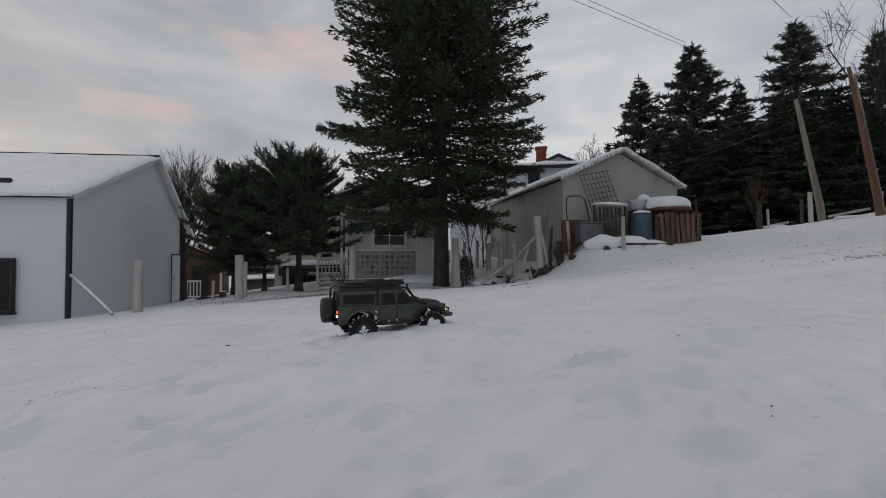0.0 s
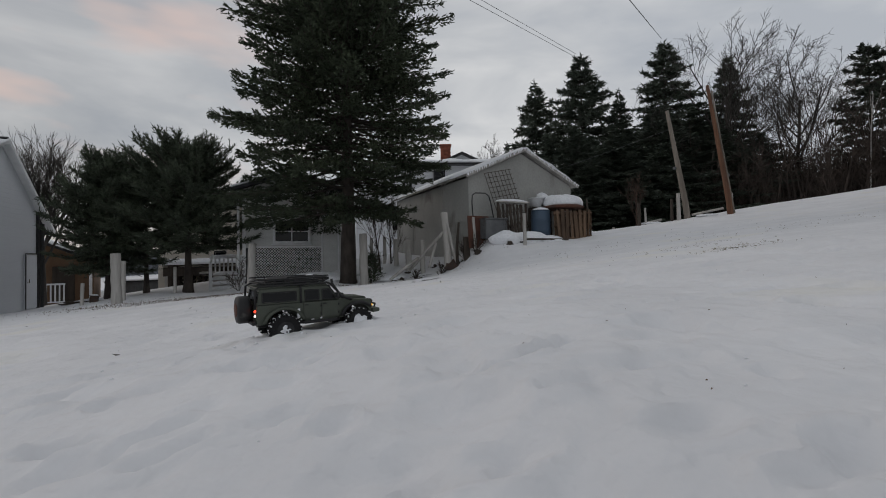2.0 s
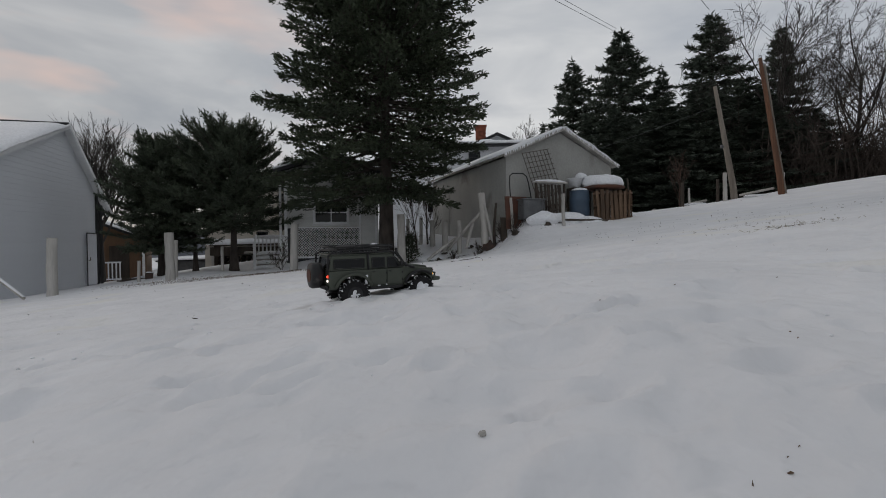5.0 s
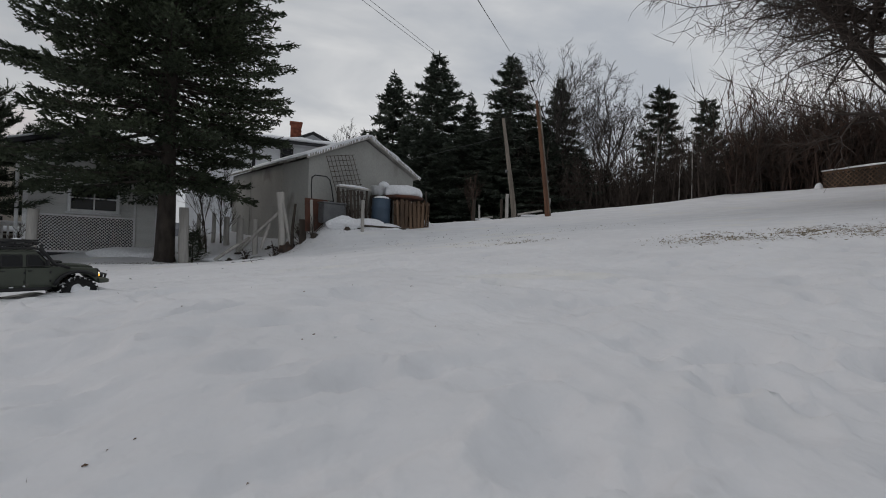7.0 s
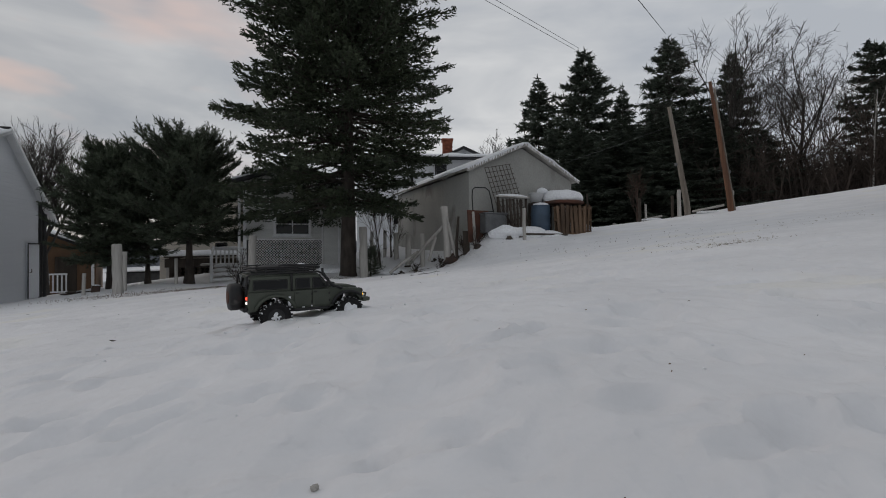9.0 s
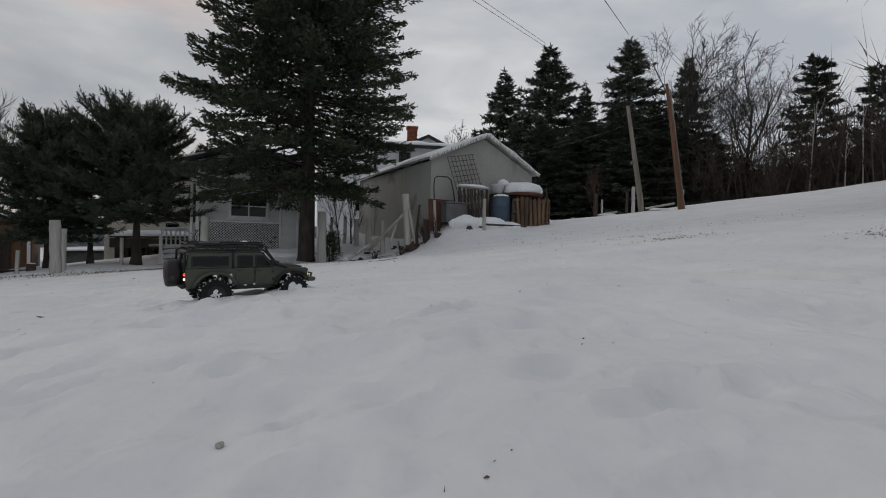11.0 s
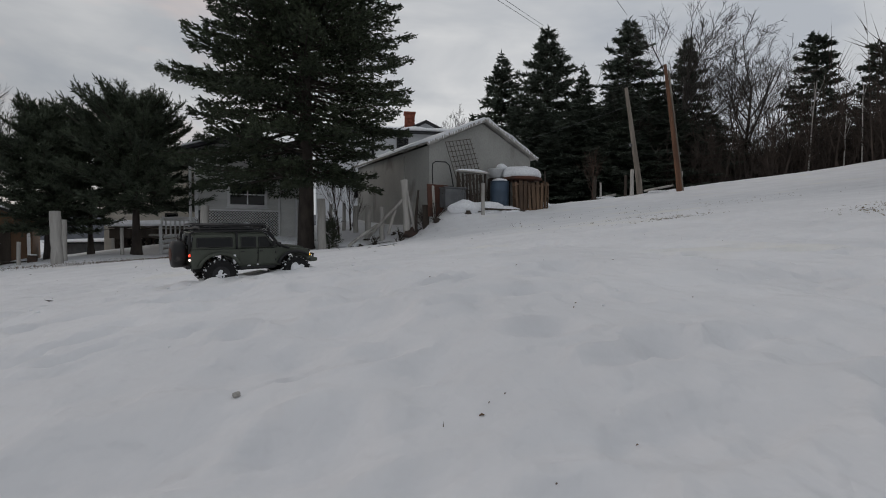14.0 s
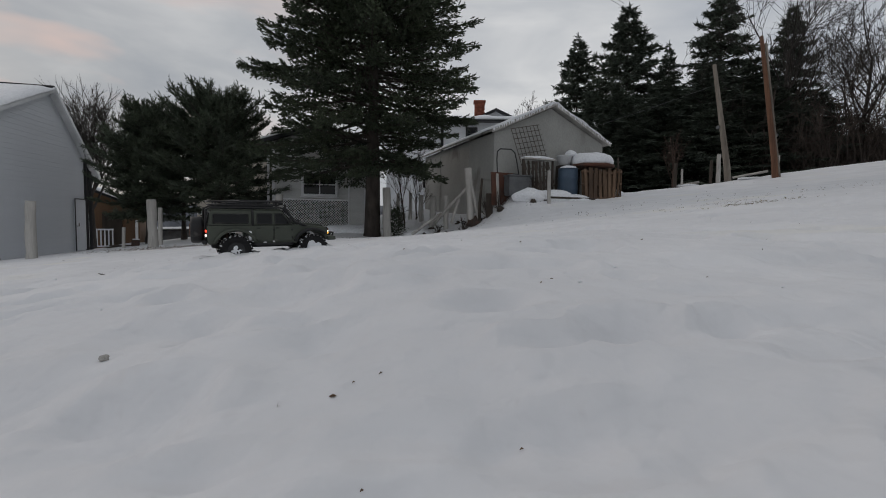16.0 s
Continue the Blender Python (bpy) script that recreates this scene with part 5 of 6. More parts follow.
grid = thing("wire_panel", front(1.42, 0.40, tilt=-12) @ pose(0, 0, 0, 0, -12, 0), "rusty welded wire panel leaning on the shed wall", "wire panel")
for i in range(8):
    part("wire", Geo().tube([(-0.42 + 0.12 * i, 0, 0.0), (-0.46 + 0.12 * i, 0, 1.98)], 0.008, 5), RUST, grid)
for i in range(14):
    part("wire", Geo().tube([(-0.46, -0.014, 0.08 + 0.145 * i), (0.44, -0.014, 0.08 + 0.145 * i)], 0.008, 5), RUST, grid)

bench = thing("bench", front(1.16, 0.48), "snow-topped bench with dark boards leaning under it", "bench")
part("seat", Geo().box((0, 0, 0.93), (0.98, 0.22, 0.04), bev=0.008), OLD_WOOD, bench)
part("snow_cap", Geo().lump((0, 0, 0.95), (0.50, 0.12, 0.07), 4, 14, 0.9), SNOW, bench, "", True)
for sx in (-0.45, 0.45):
    part("leg", Geo().box((sx, 0.02, 0.46), (0.05, 0.05, 0.92), bev=0.006), DARK_WOOD, bench)
for i in range(9):
    part("board", Geo().box((0, 0, 0.44), (0.06, 0.02, 0.88), pose(-0.36 + 0.085 * i, -0.07 - 0.006 * (i % 3), 0.0, -4, (-6 + 3 * (i % 4)), 0), 0.004), DARK_WOOD, bench)

hoop = thing("bed_end", front(0.39, 0.22, tilt=-5), "bent black metal bed-end leaning on the shed", "bed end")
part("hoop", Geo().tube([(-0.27, 0, 0.02), (-0.29, 0, 1.0), (-0.27, 0, 1.20), (-0.18, 0, 1.27), (0.14, 0, 1.28), (0.25, 0, 1.20), (0.30, 0, 1.0), (0.40, 0, 0.35)], 0.016, 8), BLACK_TRIM, hoop, smooth=True)
part("crossbar", Geo().tube([(-0.28, 0, 0.62), (0.34, 0, 0.62)], 0.012, 6), BLACK_TRIM, hoop)

single("leaning_board", Geo().box((0, 0, 0.41), (0.62, 0.03, 0.86), bev=0.006).box((0, -0.02, 0.80), (0.64, 0.02, 0.05)), RED_BOARD, front(0.14, 0.44, tilt=-6), "red-brown board panel leaning on the shed", "board")
single("leaning_board", Geo().box((0, 0, 0.30), (0.18, 0.03, 0.64), bev=0.006).box((0, -0.02, 0.1), (0.16, 0.02, 0.05)), DARK_WOOD, front(-0.18, 0.35, tilt=-5), "dark board standing against the shed corner", "board")
single("plank", Geo().box((0, 0, 0.45), (0.07, 0.04, 1.0), bev=0.008), OLD_WOOD, front(0.0, 0.50, tilt=-7, turn=4), "pale grey plank standing against the boards", "plank")
crate = thing("metal_bin", front(0.45, 0.66, turn=-4), "dull galvanised metal bin before the shed", "bin")
part("body", Geo().box((0, 0, 0.24), (0.62, 0.36, 0.50), bev=0.02), GALV, crate)
part("rim", Geo().box((0, 0, 0.505), (0.66, 0.40, 0.035), bev=0.01), GALV, crate)
part("rib", Geo().box((0, -0.185, 0.25), (0.60, 0.012, 0.03)), GALV, crate)
single("stake", Geo().tube([(0, 0, -0.1), (0.02, 0, 0.5), (-0.03, 0.01, 1.12)], [0.035, 0.03, 0.022], 7), DARK_WOOD, front(3.54, 0.78), "dark weathered stake beside the pallets", "stake", smooth=True)
single("stake", Geo().tube([(0, 0, -0.1), (-0.01, 0, 0.5), (0.05, 0.01, 1.15)], [0.045, 0.04, 0.03], 7), DARK_WOOD, pose(2.86, 11.95, ground_z(2.86, 11.95)), "dark weathered stake by the leaning fence post", "stake", smooth=True)
for u, off, s, sd in ((0.75, 0.95, (0.55, 0.28, 0.22), 2), (1.35, 0.95, (0.62, 0.30, 0.27), 3), (1.95, 1.0, (0.60, 0.26, 0.16), 4)):
    single("snow_mound", Geo().lump((0, 0, 0), s, sd, 22, 0.5, 0.25), SNOW, front(u, off), "soft heap of snow over scrap before the shed", "snow mound", "snow mounds", smooth=True)
single("plank", Geo().box((0, 0, 0.0), (1.4, 0.14, 0.05), bev=0.01), DARK_WOOD, front(1.75, 1.18, turn=2) @ pose(0, 0, 0.10), "dark plank lying half under snow", "plank")
single("snow_mound", Geo().lump((0, 0, 0), (0.26, 0.2, 0.2), 9, 14, 0.5, 0.3), SNOW, front(3.85, 0.4), "small snow-capped lump of scrap", "snow mound", "snow mounds", smooth=True)


# ---- fence ----
def post(x, y, h, r, lean=(0, 0), seed=0, label="weathered grey cedar fence post", snow=False, wood=None):
    rs = random.Random(seed)
    n = 7
    g = Geo()
    pts = [(lean[0] * i / n + rs.uniform(-1, 1) * 0.08 * r, lean[1] * i / n + rs.uniform(-1, 1) * 0.08 * r, -0.25 + (h + 0.25) * i / n) for i in range(n + 1)]
    g.tube(pts, [r * (1.08 - 0.12 * i / n + rs.uniform(-0.05, 0.05)) for i in range(n + 1)], 9)
    ob = thing("fence_post", pose(x, y, ground_z(x, y), 0, 0, rs.uniform(0, 360)), label, "fence post", "fence posts")
    ob.matrix_basis = pose(x, y, ground_z(x, y))
    part("stem", g, wood or OLD_WOOD, ob, smooth=True)
    if snow:
        part("snow_cap", Geo().lump((lean[0], lean[1], h), (r * 0.9, r * 0.9, r * 0.5), seed, 10, 0.9), SNOW, ob, "", True)
    return ob


post(-5.10, 11.64, 1.13, 0.105, (-0.03, 0), 1)
post(-6.62, 10.0, 1.15, 0.09, (0.02, 0), 17, "pale weathered fence post before the white barn")
post(-2.48, 12.70, 1.25, 0.105, (0.05, 0), 2)
post(0.44, 12.60, 1.38, 0.11, (-0.04, 0), 3, "leaning grey cedar fence post beside the big spruce")
post(2.70, 12.20, 1.52, 0.10, (-0.13, 0.02), 4, "leaning forked grey fence post with a brace")
post(2.10, 13.07, 0.95, 0.07, (-0.02, 0), 5)
post(1.78, 13.91, 0.93, 0.09, (0, 0), 6)
post(1.50, 14.95, 0.85, 0.08, (-0.02, 0), 7)
post(1.15, 15.6, 0.90, 0.06, (0.02, 0), 8)
post(0.75, 16.4, 0.85, 0.06, (0.0, 0), 9)
post(4.42, 11.05, 0.80, 0.045, (-0.02, 0), 10, "thin grey fence post in the snow bank")
post(10.36, 13.05, 0.86, 0.06, (-0.02, 0), 11)
post(10.22, 13.2, 0.70, 0.045, (0.0, 0), 12, "dark short fence post near the poles", wood=DARK_WOOD)
post(9.42, 13.75, 0.75, 0.05, (0.0, 0), 13, "dark fence post beside the sapling", wood=DARK_WOOD)
post(9.60, 13.65, 0.55, 0.035, (-0.03, 0), 14)
post(11.4, 18.6, 0.75, 0.06, (0, 0), 15)
post(11.85, 12.6, 0.6, 0.04, (0.05, 0), 16)
post(-6.45, 12.86, 0.55, 0.04, (0.02, 0), 18, "short pale stake at the yard's edge")
post(-5.55, 12.9, 1.0, 0.055, (0.02, 0), 19, "thin grey fence post under the pines")
post(-4.95, 14.6, 0.75, 0.045, (0, 0), 20, "thin grey fence post under the pines")
rail = thing("fence_rail", pose(0, 0, 0), "old grey rail with snow sloping from the barn corner", "fence rail")
part("rail", Geo().tube([(-8.3, 10.2, -0.23), (-7.2, 9.43, -0.60), (-6.2, 8.7, -0.93)], 0.028, 7), OLD_WOOD, rail, smooth=True)
part("rail_snow", Geo().tube([(-8.3, 10.2, -0.205), (-7.2, 9.43, -0.572), (-6.2, 8.7, -0.905)], [0.018, 0.026, 0.018], 7), SNOW, rail, "line of snow", True)
for x0, y0, z0, x1, y1, z1, lab in ((2.60, 12.22, 0.80, 1.65, 12.5, -0.30, "grey diagonal brace rail of the fence"), (2.62, 12.15, 1.0, 2.86, 11.95, -0.25, "grey prop against the leaning post"), (2.35, 12.3, 0.45, 2.15, 12.2, -0.2, "short grey fence brace"), (1.9, 12.5, 0.05, 1.1, 12.2, -0.52, "fallen grey rail half under snow")):
    single("fence_rail", Geo().tube([(x0, y0, z0), ((x0 + x1) / 2, (y0 + y1) / 2 + 0.02, (z0 + z1) / 2 + 0.02), (x1, y1, z1)], [0.04, 0.045, 0.04], 7), OLD_WOOD, pose(0, 0, 0), lab, "fence rail", smooth=True)
for x0, y0, x1, y1, h in ((10.95, 13.2, 11.5, 12.5, 0.20), (9.5, 13.8, 10.0, 13.4, 0.10)):
    a, b = ground_z(x0, y0), ground_z(x1, y1)
    single("fence_rail", Geo().tube([(x0, y0, a + h * 0.5), (x1, y1, b + h)], 0.035, 6), OLD_WOOD, pose(0, 0, 0), "fallen grey rail by the poles", "fence rail", smooth=True)
    single("snow_mound", Geo().lump((0, 0, 0), (0.35, 0.12, 0.06), 3, 12, 0.6, 0.3), SNOW, pose((x0 + x1) / 2, (y0 + y1) / 2, (a + b) / 2 + 0.02, 0, 0, -40), "low ridge of snow by the rails", "snow mound", "snow mounds", smooth=True)


def pole(x, y, tx, ty, tz, r, material, label):
    z = ground_z(x, y)
    ob = thing("utility_pole", pose(x, y, z), label, "pole", "old poles")
    n = 8
    dx, dy, dz = tx - x, ty - y, tz - z
    g = Geo().tube([(dx * i / n, dy * i / n, -0.3 * (i == 0) + dz * i / n) for i in range(n + 1)], [r * (1.05 - 0.48 * i / n) for i in range(n + 1)], 12)
    part("shaft", g, material, ob, smooth=True)
    return ob, dx, dy, dz


p1, dx, dy, dz = pole(10.93, 13.34, 10.46, 13.65, 4.83, 0.095, POLE_GREY, "leaning grey weathered wooden pole stub")
part("insulator", Geo().lathe([(0.03, -0.05), (0.05, -0.03), (0.05, 0.03), (0.03, 0.05)], 10, pose(dx * 0.46 - 0.14, dy * 0.46, dz * 0.46)), GALV, p1, "pale insulator")
p2, dx, dy, dz = pole(11.58, 12.28, 11.13, 12.62, 5.34, 0.082, POLE_RED, "leaning red-brown wooden utility pole")
part("strip", Geo().tube([(dx * f + 0.085, dy * f - 0.03, dz * f) for f in (0.0, 0.3, 0.6, 0.95)], 0.032, 6), POLE_GREY, p2, "grey wooden batten on the pole", True)
part("insulator", Geo().lathe([(0.03, -0.05), (0.05, -0.03), (0.05, 0.03), (0.03, 0.05)], 10, pose(dx * 0.3 + 0.13, dy * 0.3, dz * 0.3)), GALV, p2)

# overhead cables to the wood
for i, (a, b) in enumerate((((4.0, 19.4, 11.6), (15.8, 30.4, 14.5)), ((4.15, 19.4, 11.2), (15.9, 30.4, 14.2)), ((13.3, 21.3, 13.5), (19.8, 26.6, 14.2)), ((13.45, 21.3, 13.4), (19.9, 26.6, 14.1)), ((10.5, 13.65, 4.2), (2.2, 24.0, 3.0)))):
    a, b = Vector(a), Vector(b)
    if i < 4:
        a = a + (a - b) * 1.6
        a.z += 1.5
    pts = [a.lerp(b, q / 24) - Vector((0, 0, 0.5 * math.sin(math.pi * q / 24) * (0 if i < 4 else 1))) for q in range(25)]
    single("overhead_cable", Geo().tube(pts, 0.013 if i < 4 else 0.004, 5), WIRE, pose(0, 0, 0), "thin black overhead cable against the sky", "cable", "cables", smooth=True)

# lattice-sided bed on the crest
deck = thing("lattice_bed", facing(21.24, 8.18, 20.6, 4.2, ground_z(21.2, 8.1) - 0.15), "raised wooden bed with lattice sides under snow", "garden bed")
part("frame", Geo().box((2.0, 1.0, 0.35), (4.0, 1.9, 0.66)), DARK_WOOD, deck, "dark inside")
for z in (0.06, 0.72):
    part("rail", Geo().box((2.0, -0.03, z), (4.06, 0.06, 0.09), bev=0.01), PALLET_WOOD, deck)
for sgn in (-1, 1):
    for i in range(-4, 27):
        x0 = i * 0.165
        f0, f1 = max(0.0, -x0 / 0.6), min(1.0, (4.0 - x0) / 0.6)
        if f1 - f0 < 0.05:
            continue
        za, zb = (0.1 + 0.6 * f0, 0.1 + 0.6 * f1) if sgn > 0 else (0.7 - 0.6 * f0, 0.7 - 0.6 * f1)
        xa, xb = x0 + 0.6 * f0, x0 + 0.6 * f1
        part("lattice_slat", Geo().box((0, 0, 0), (0.035, 0.012, math.hypot(xb - xa, zb - za)), pose((xa + xb) / 2, 0.012 + 0.008 * sgn - 0.03, (za + zb) / 2, 0, 45 * sgn, 0)), PALLET_WOOD, deck)
part("snow_cap", rough_slab(-0.06, 4.1, -0.1, 2.0, lambda x, y: 0.765, 0.10, 41, 30, 10, 0.05), SNOW, deck, "blanket of snow", True)
single("snow_mound", Geo().lump((0, 0, 0), (0.09, 0.13, 0.20), 6, 14, 0.5, 0.3), SNOW, pose(21.2, 8.32, ground_z(21.2, 8.32)), "steep heap of snow beside the raised bed", "snow mound", "snow mounds", smooth=True)

for x, y, s, sd in ((-0.95, 14.2, (0.75, 0.35, 0.20), 12), (-0.35, 14.0, (0.5, 0.3, 0.15), 13), (1.25, 13.3, (0.5, 0.3, 0.12), 14)):
    single("snow_mound", Geo().lump((0, 0, 0), s, sd, 22, 0.5, 0.25), SNOW, pose(x, y, ground_z(x, y)), "soft bank of snow before the house", "snow mound", "snow mounds", smooth=True)


# ---- the model truck ----
car = thing("model_truck", pose(CAR_AT[0], CAR_AT[1], float(lie(*CAR_AT)) - 0.020, 1.5, -0.9, CAR_TURN), "olive green radio-controlled off-road truck ploughing through snow", "toy truck")
RA, FA, AX, WR = -0.142, 0.180, 0.062, 0.063


def arch(cx, r, a0, a1, n=9):
    return [(cx + r * math.cos(radians(a0 + (a1 - a0) * i / n)), AX + 0.012 + r * math.sin(radians(a0 + (a1 - a0) * i / n))) for i in range(n + 1)]


low = [(-0.245, 0.088)] + arch(RA, 0.078, 170, 10) + [(-0.07, 0.088), (0.085, 0.088)] + arch(FA, 0.070, 170, 25) + [(0.246, 0.105), (0.248, 0.150), (0.240, 0.163), (0.095, 0.176), (0.085, 0.172), (-0.248, 0.172), (-0.250, 0.12)]
body = part("body", Geo().prism(low, -0.097, 0.097), OLIVE, car, "olive painted lower body")
m = body.modifiers.new("soft_edges", "BEVEL")
m.width, m.segments, m.limit_method = 0.004, 2, "ANGLE"
cab = [(-0.246, 0.1725), (0.098, 0.1725), (0.046, 0.243), (-0.236, 0.243)]
cabin = part("cabin", Geo().prism(cab, -0.095, 0.095, top=lambda z: 1 - 0.9 * max(z - 0.1725, 0)), OLIVE, car, "olive cabin with smoked windows")
m = cabin.modifiers.new("soft_edges", "BEVEL")
m.width, m.segments, m.limit_method = 0.005, 2, "ANGLE"
part("roof_panel", Geo().box((-0.10, 0, 0.2455), (0.29, 0.172, 0.008), bev=0.003), OLIVE, cabin)
# hood with a raised middle, scoop and blocked lettering bars
hood = part("hood", Geo().prism([(0.098, 0.1765), (0.236, 0.1635), (0.240, 0.160), (0.240, 0.166), (0.225, 0.174), (0.10, 0.186)], -0.052, 0.052), OLIVE, car, "raised olive bonnet")
part("air_scoop", Geo().box((0.125, 0.0, 0.190), (0.035, 0.06, 0.008), bev=0.003), BLACK_PLASTIC, hood)
for i in range(8):
    part("badge_bar", Geo().box((0.2375, -0.045 + 0.0128 * i, 0.168), (0.003, 0.008, 0.005), pose(0, 0, 0)), RIM_GREY, hood)
for s in (-1, 1):
    side = "near" if s < 0 else "far"
    yy = s * 0.0975
    # doors with windows, handles and hinges
    for x0, x1 in ((-0.062, 0.010), (0.016, 0.088)):
        door = part("door", Geo().prism([(x0, 0.098), (x1, 0.098), (x1, 0.171), (x0, 0.171)], yy, yy + s * 0.003), OLIVE, car, "olive door")
        part("handle", Geo().box((x0 + 0.012, yy + s * 0.005, 0.160), (0.014, 0.004, 0.004), bev=0.001), BLACK_PLASTIC, door)
        for z in (0.115, 0.152):
            part("hinge", Geo().tube([(x1 + 0.002, yy + s * 0.003, z - 0.005), (x1 + 0.002, yy + s * 0.003, z + 0.005)], 0.003, 6), BLACK_PLASTIC, door)
    k = lambda z: s * (0.0955 - 0.0855 * (z - 0.1725))
    for poly, nm in (([(-0.226, 0.184), (-0.092, 0.184), (-0.092, 0.224), (-0.226, 0.224)], "side_window"), ([(-0.054, 0.180), (0.004, 0.180), (0.004, 0.226), (-0.054, 0.226)], "side_window"), ([(0.020, 0.180), (0.078, 0.180), (0.050, 0.226), (0.020, 0.226)], "side_window")):
        vs = [(x, k(z) + s * o, z) for o in (0.0005, 0.0025) for x, z in poly]
        n = len(poly)
        g = Geo().add(vs, [tuple(range(n)), tuple(range(n, 2 * n))] + [(i, (i + 1) % n, n + (i + 1) % n, n + i) for i in range(n)])
        w = part(nm, g, CAR_GLASS, cabin, "smoked side window")
        f = Geo()
        for i in range(n):
            (xa, za), (xb, zb) = poly[i], poly[(i + 1) % n]
            f.tube([(xa, k(za) + s * 0.002, za), (xb, k(zb) + s * 0.002, zb)], 0.0028, 5)
        part("window_seal", f, BLACK_PLASTIC, w)
    # wide arches, sill tube, roll-cage tube, mirror, tail lamps
    for cx in (RA, FA):
        pts = [(cx + 0.082 * math.cos(radians(a)), yy + s * 0.010, AX + 0.012 + 0.080 * math.sin(radians(a))) for a in range(165, 14 if cx == RA else 44, -15)]
        part("wheel_arch", Geo().tube(pts, 0.0075, 7), BLACK_PLASTIC if cx == FA else OLIVE, car, "flared wheel arch", True)
    part("rock_slider", Geo().tube([(-0.075, yy + s * 0.004, 0.085), (-0.06, yy + s * 0.018, 0.084), (0.075, yy + s * 0.018, 0.084), (0.09, yy + s * 0.004, 0.085)], 0.007, 8), BLACK_PLASTIC, car, "black sill tube", True)
    part("cage_tube", Geo().tube([(0.112, s * 0.095, 0.178), (0.100, s * 0.100, 0.195), (0.055, s * 0.095, 0.250), (0.04, s * 0.092, 0.256), (-0.235, s * 0.092, 0.256), (-0.252, s * 0.096, 0.245), (-0.256, s * 0.099, 0.16)], 0.0048, 7), BLACK_PLASTIC, car, "black roll-cage tube", True)
    part("cage_tube", Geo().tube([(-0.074, s * 0.101, 0.172), (-0.074, s * 0.096, 0.252)], 0.0048, 7), BLACK_PLASTIC, car, "", True)
    mir = part("mirror", Geo().box((0.078, s * 0.116, 0.196), (0.010, 0.020, 0.026), bev=0.003), BLACK_PLASTIC, car, "black door mirror")
    part("mirror_arm", Geo().tube([(0.080, s * 0.096, 0.186), (0.079, s * 0.112, 0.190)], 0.002, 5), BLACK_PLASTIC, mir)
    for z, mt, lab in ((0.148, TAIL_RED, "lit red tail lamp"), (0.128, REVERSE_WHITE, "lit white reversing lamp")):
        part("tail_lamp", Geo().lathe([(0.0058, 0.0), (0.0058, 0.004), (0.004, 0.006)], 12, pose(-0.2505, s * 0.086, z, 0, -90, 0)), mt, car, lab, True)
    lampbox = part("lamp_panel", Geo().box((0.2475, s * 0.076, 0.142), (0.006, 0.042, 0.042), bev=0.002), BLACK_PLASTIC, car, "black headlamp panel")
    part("headlamp", Geo().lathe([(0.0135, 0.0), (0.0135, 0.004), (0.009, 0.008), (0.003, 0.0095)], 18, pose(0.250, s * 0.070, 0.142, 0, 90, 0)), HEAD_WHITE, lampbox, "lit white headlamp", True)
    part("indicator", Geo().lathe([(0.006, 0.0), (0.006, 0.004), (0.003, 0.006)], 12, pose(0.250, s * 0.089, 0.133, 0, 90, 0)), AMBER, lampbox, "lit amber indicator", True)
    part("indicator", Geo().lathe([(0.005, 0.0), (0.005, 0.004), (0.003, 0.006)], 12, pose(0.250, s * 0.089, 0.151, 0, 90, 0)), RED_BOARD, lampbox, "", True)
    # snow thrown on the flank
    rs = random.Random(8 + s)
    for i in range(3):
        part("snow_clot", Geo().lump((rs.uniform(-0.08, 0.09), yy + s * 0.004, rs.uniform(0.09, 0.105)), (rs.uniform(0.004, 0.010), 0.004, rs.uniform(0.003, 0.006)), i, 8, 0.0, 0.5), SNOW, car, "", True)
    part("snow_clot", Geo().lump((-0.085, yy + s * 0.006, 0.125), (0.008, 0.006, 0.022), 3, 10, 0, 0.5), SNOW, car, "snow packed behind the arch", True)
# windscreen, wipers, rear glass
ws = [(0.0925, 0.1805), (0.0515, 0.2365)]
for pts, nm, off in ((ws, "windscreen", 0.003), ([(-0.2445, 0.185), (-0.2375, 0.232)], "rear_window", -0.003)):
    vs = []
    for o in (0.0, off):
        for x, z in pts:
            for s in (-1, 1):
                vs.append((x + o, s * (0.088 - 0.0855 * (z - 0.1725)), z + (abs(o) * 0.8 if nm == "windscreen" else 0)))
    w = part(nm, Geo().add(vs, [(0, 1, 3, 2), (4, 6, 7, 5), (0, 4, 5, 1), (2, 3, 7, 6), (0, 2, 6, 4), (1, 5, 7, 3)]), CAR_GLASS, cabin, "smoked glass")
    if nm == "windscreen":
        for s in (-1, 1):
            part("wiper", Geo().tube([(0.097, s * 0.06, 0.182), (0.088, s * 0.02, 0.190)], 0.0015, 5), BLACK_PLASTIC, w)
        part("screen_frame", Geo().tube([(0.097, -0.09, 0.180), (0.097, 0.09, 0.180)], 0.004, 6).tube([(0.053, -0.086, 0.239), (0.053, 0.086, 0.239)], 0.004, 6), BLACK_PLASTIC, w)
